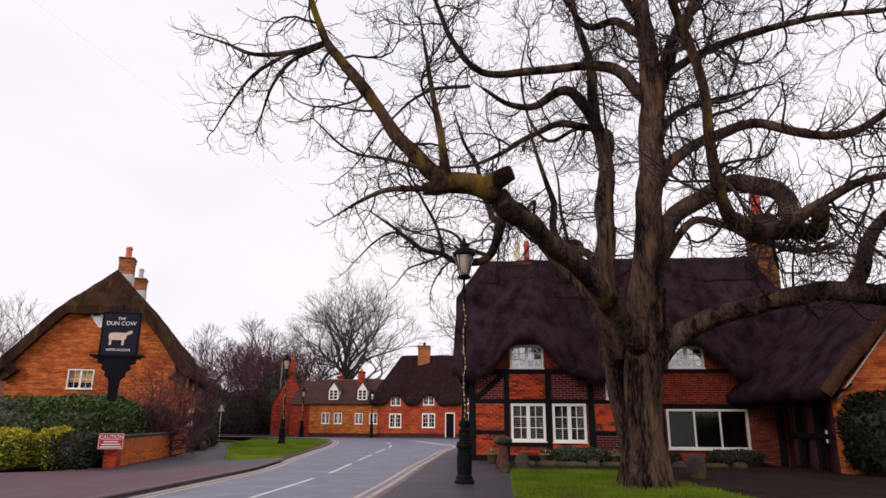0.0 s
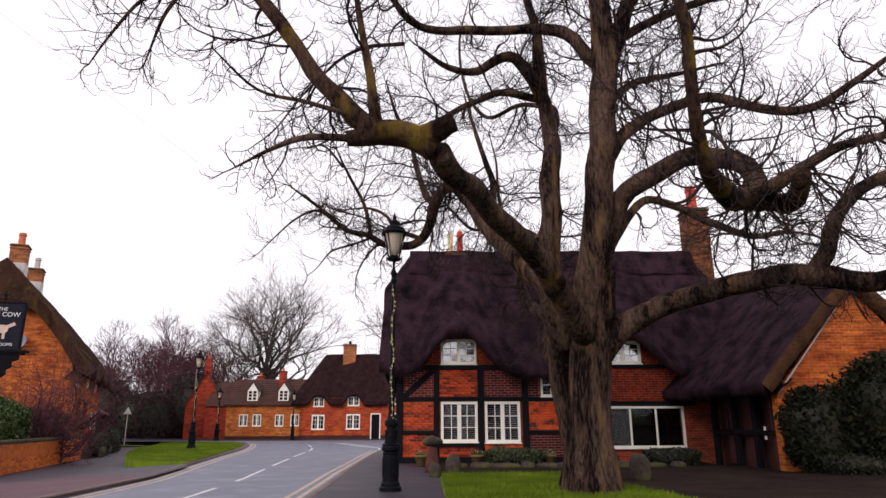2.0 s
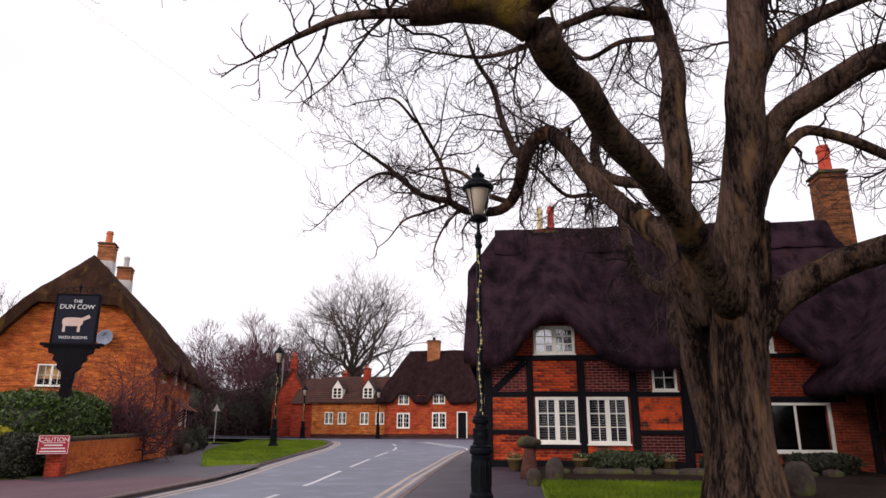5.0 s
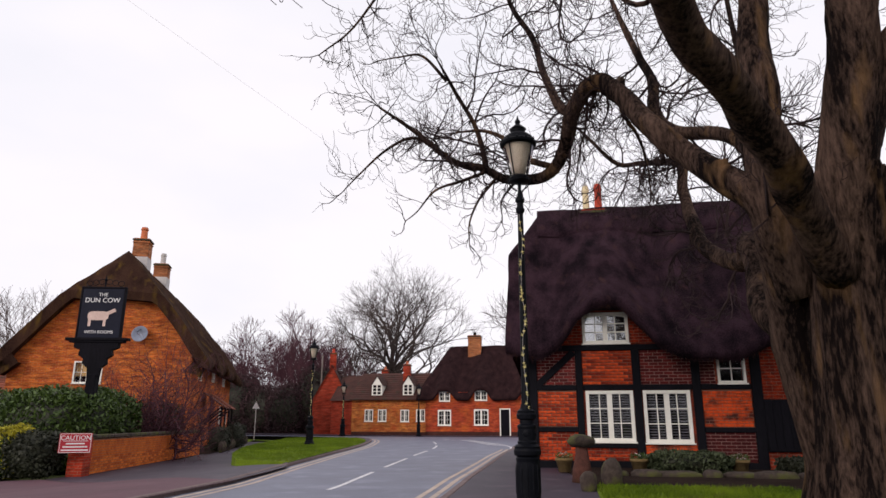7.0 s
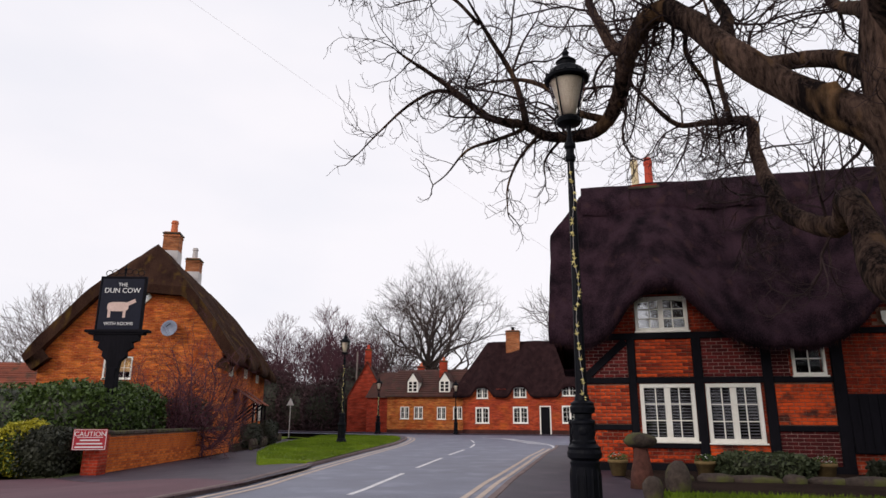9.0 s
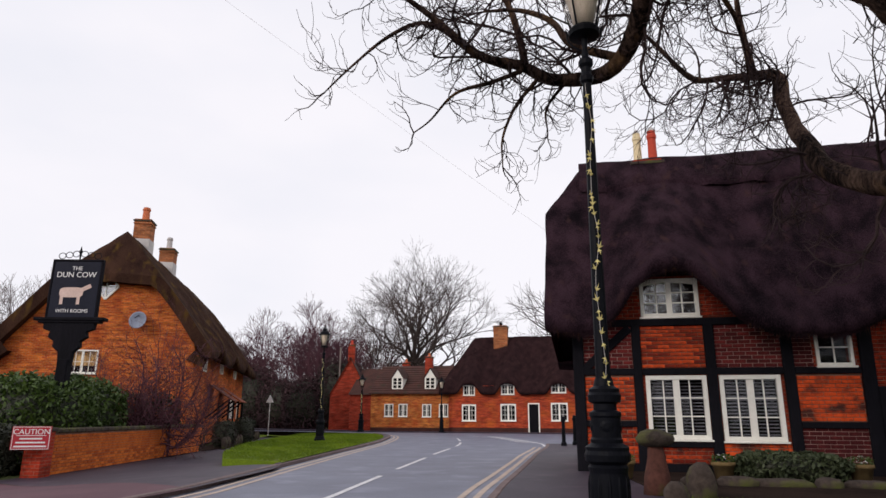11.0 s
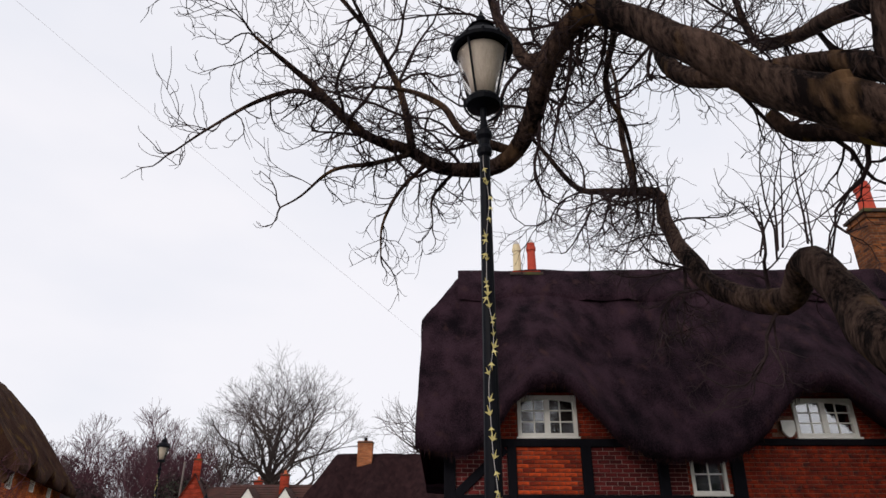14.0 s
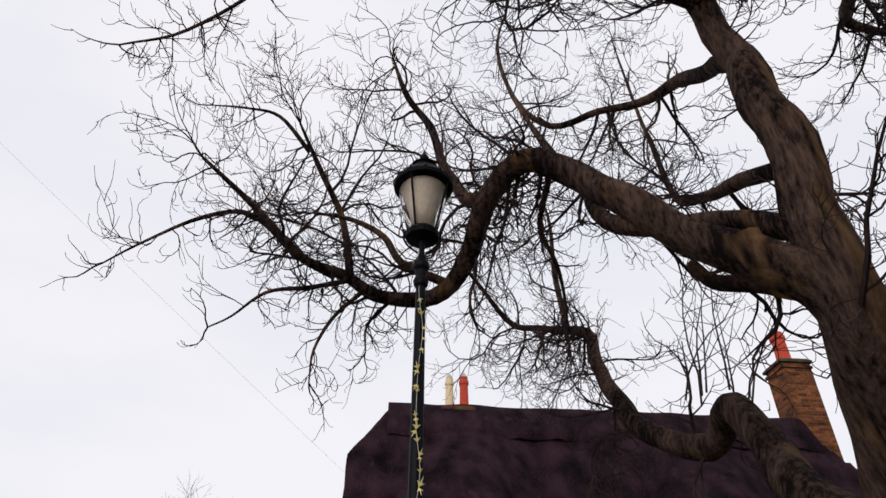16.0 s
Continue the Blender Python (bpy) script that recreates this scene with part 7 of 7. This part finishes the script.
for k, (panel, material) in enumerate(PANELS):
    x0, x1, z0, z1 = panel
    part("joint_bed", box(Geo(), ((x0 + x1) / 2, 0.002, (z0 + z1) / 2), (x1 - x0, 0.012, z1 - z0)), POINTING if material is MAROON else MORTAR, cottage)
    lay(front, panel, material, rest, quota, blocked=[(WS[0] - 0.04, WS[0] + WS[2] + 0.04, WS[1] - 0.05, WS[1] + WS[3]), (6.06, 6.34, 3.1, 3.45)], seed=k)
for material in (RUBBED, MAROON, PIECE):
    if material.name in rest:
        tagged(part("brick_infill", rest[material.name], material, front), kind="stuff")
quota, rest = [300], {}
core_wall = next(o for o in low_wall.children if o.name.startswith("wall_core"))
lay(core_wall, (0.16, w_len, 0.02, 0.99), PIECE_ORANGE, rest, quota, face=-0.105, seed=50)
for name, geo in rest.items():
    tagged(part("brick_infill", geo, PIECE_ORANGE, core_wall), kind="stuff")


# ---- grass blades ----
def blades(name, inside, box_xy, count, z, seed, parent_ground):
    rnd = random.Random(seed)
    g = Geo()
    while count:
        x, y = rnd.uniform(box_xy[0], box_xy[1]), rnd.uniform(box_xy[2], box_xy[3])
        if not inside(x, y):
            continue
        count -= 1
        h, w = rnd.uniform(0.03, 0.085), rnd.uniform(0.006, 0.014)
        a = rnd.uniform(0, 6.28)
        c, s = math.cos(a), math.sin(a)
        lean = rnd.uniform(-0.04, 0.04)
        g.add([(x - w * c, y - w * s, z), (x + w * c, y + w * s, z), (x + lean, y + lean, z + h)], [(0, 1, 2)])
    return tagged(part(name, g, GRASS), "short winter grass blades", "grass", kind="stuff")


def in_outline(outline):
    def test(x, y):
        hit = False
        for (x0, y0), (x1, y1) in zip(outline, outline[1:] + outline[:1]):
            if (y0 > y) != (y1 > y) and x < (x1 - x0) * (y - y0) / (y1 - y0) + x0:
                hit = not hit
        return hit
    return test


blades("grass_blades", in_outline([tuple(p) for p in GREEN]), (-17.5, -6.8, 23, 49), 30000, WALK_Z + 0.028, 1, None)
blades("grass_blades", in_outline([(1.05, 9.4), (0.97, 18.1), (4.05, 18.1), (4.3, 16.5), (4.8, 13.0), (5.1, 9)]), (0.9, 5.2, 9.4, 20.5), 26000, 0.058, 2, None)


# ---- loose straws on the thatch ----
def straws(roof, material, count, length, seed, wide=0.005, keep=None):
    """Thin straws lying down the slope of a roof's mesh, a little proud of it."""
    rnd = random.Random(seed)
    me = roof.data
    polys = [p for p in me.polygons if p.normal.z > 0.12 and p.area > 1e-4 and (keep is None or keep(p.center))]
    weight, total = [], 0.0
    for p in polys:
        total += p.area
        weight.append(total)
    picked = rnd.choices(polys, cum_weights=weight, k=count)
    g = Geo()
    for p in picked:
        vs = [me.vertices[i].co for i in p.vertices[:4]]
        a, b = rnd.random(), rnd.random()
        q = vs[0].lerp(vs[1], a).lerp(vs[-1].lerp(vs[-2], a), b)
        n = p.normal
        down = (Vector((0, 0, -1)) - n * (-n.z)).normalized()
        side = n.cross(down)
        d = (down + side * rnd.gauss(0, 0.22)).normalized()
        s = length * rnd.uniform(0.4, 1.3)
        w = side * wide * rnd.uniform(0.6, 1.5)
        g.add([q + n * 0.004 - w, q + n * 0.004 + w, q + d * s + n * rnd.uniform(0.008, 0.035)], [(0, 1, 2)])
    return tagged(part("straw_layer", g, material, roof), kind="stuff")


straws(thatch_main, THATCH, 15000, 0.20, 1, 0.006, lambda c: c.y < 2.3)
straws(thatch_main, STRAW, 2200, 0.22, 2, 0.004, lambda c: c.y < 2.3)
straws(thatch_wing, THATCH, 6000, 0.20, 3, 0.006)
straws(thatch_wing, STRAW, 500, 0.16, 4, 0.004)
straws(thatch_pub, THATCH_BROWN, 9000, 0.3, 5, 0.012)
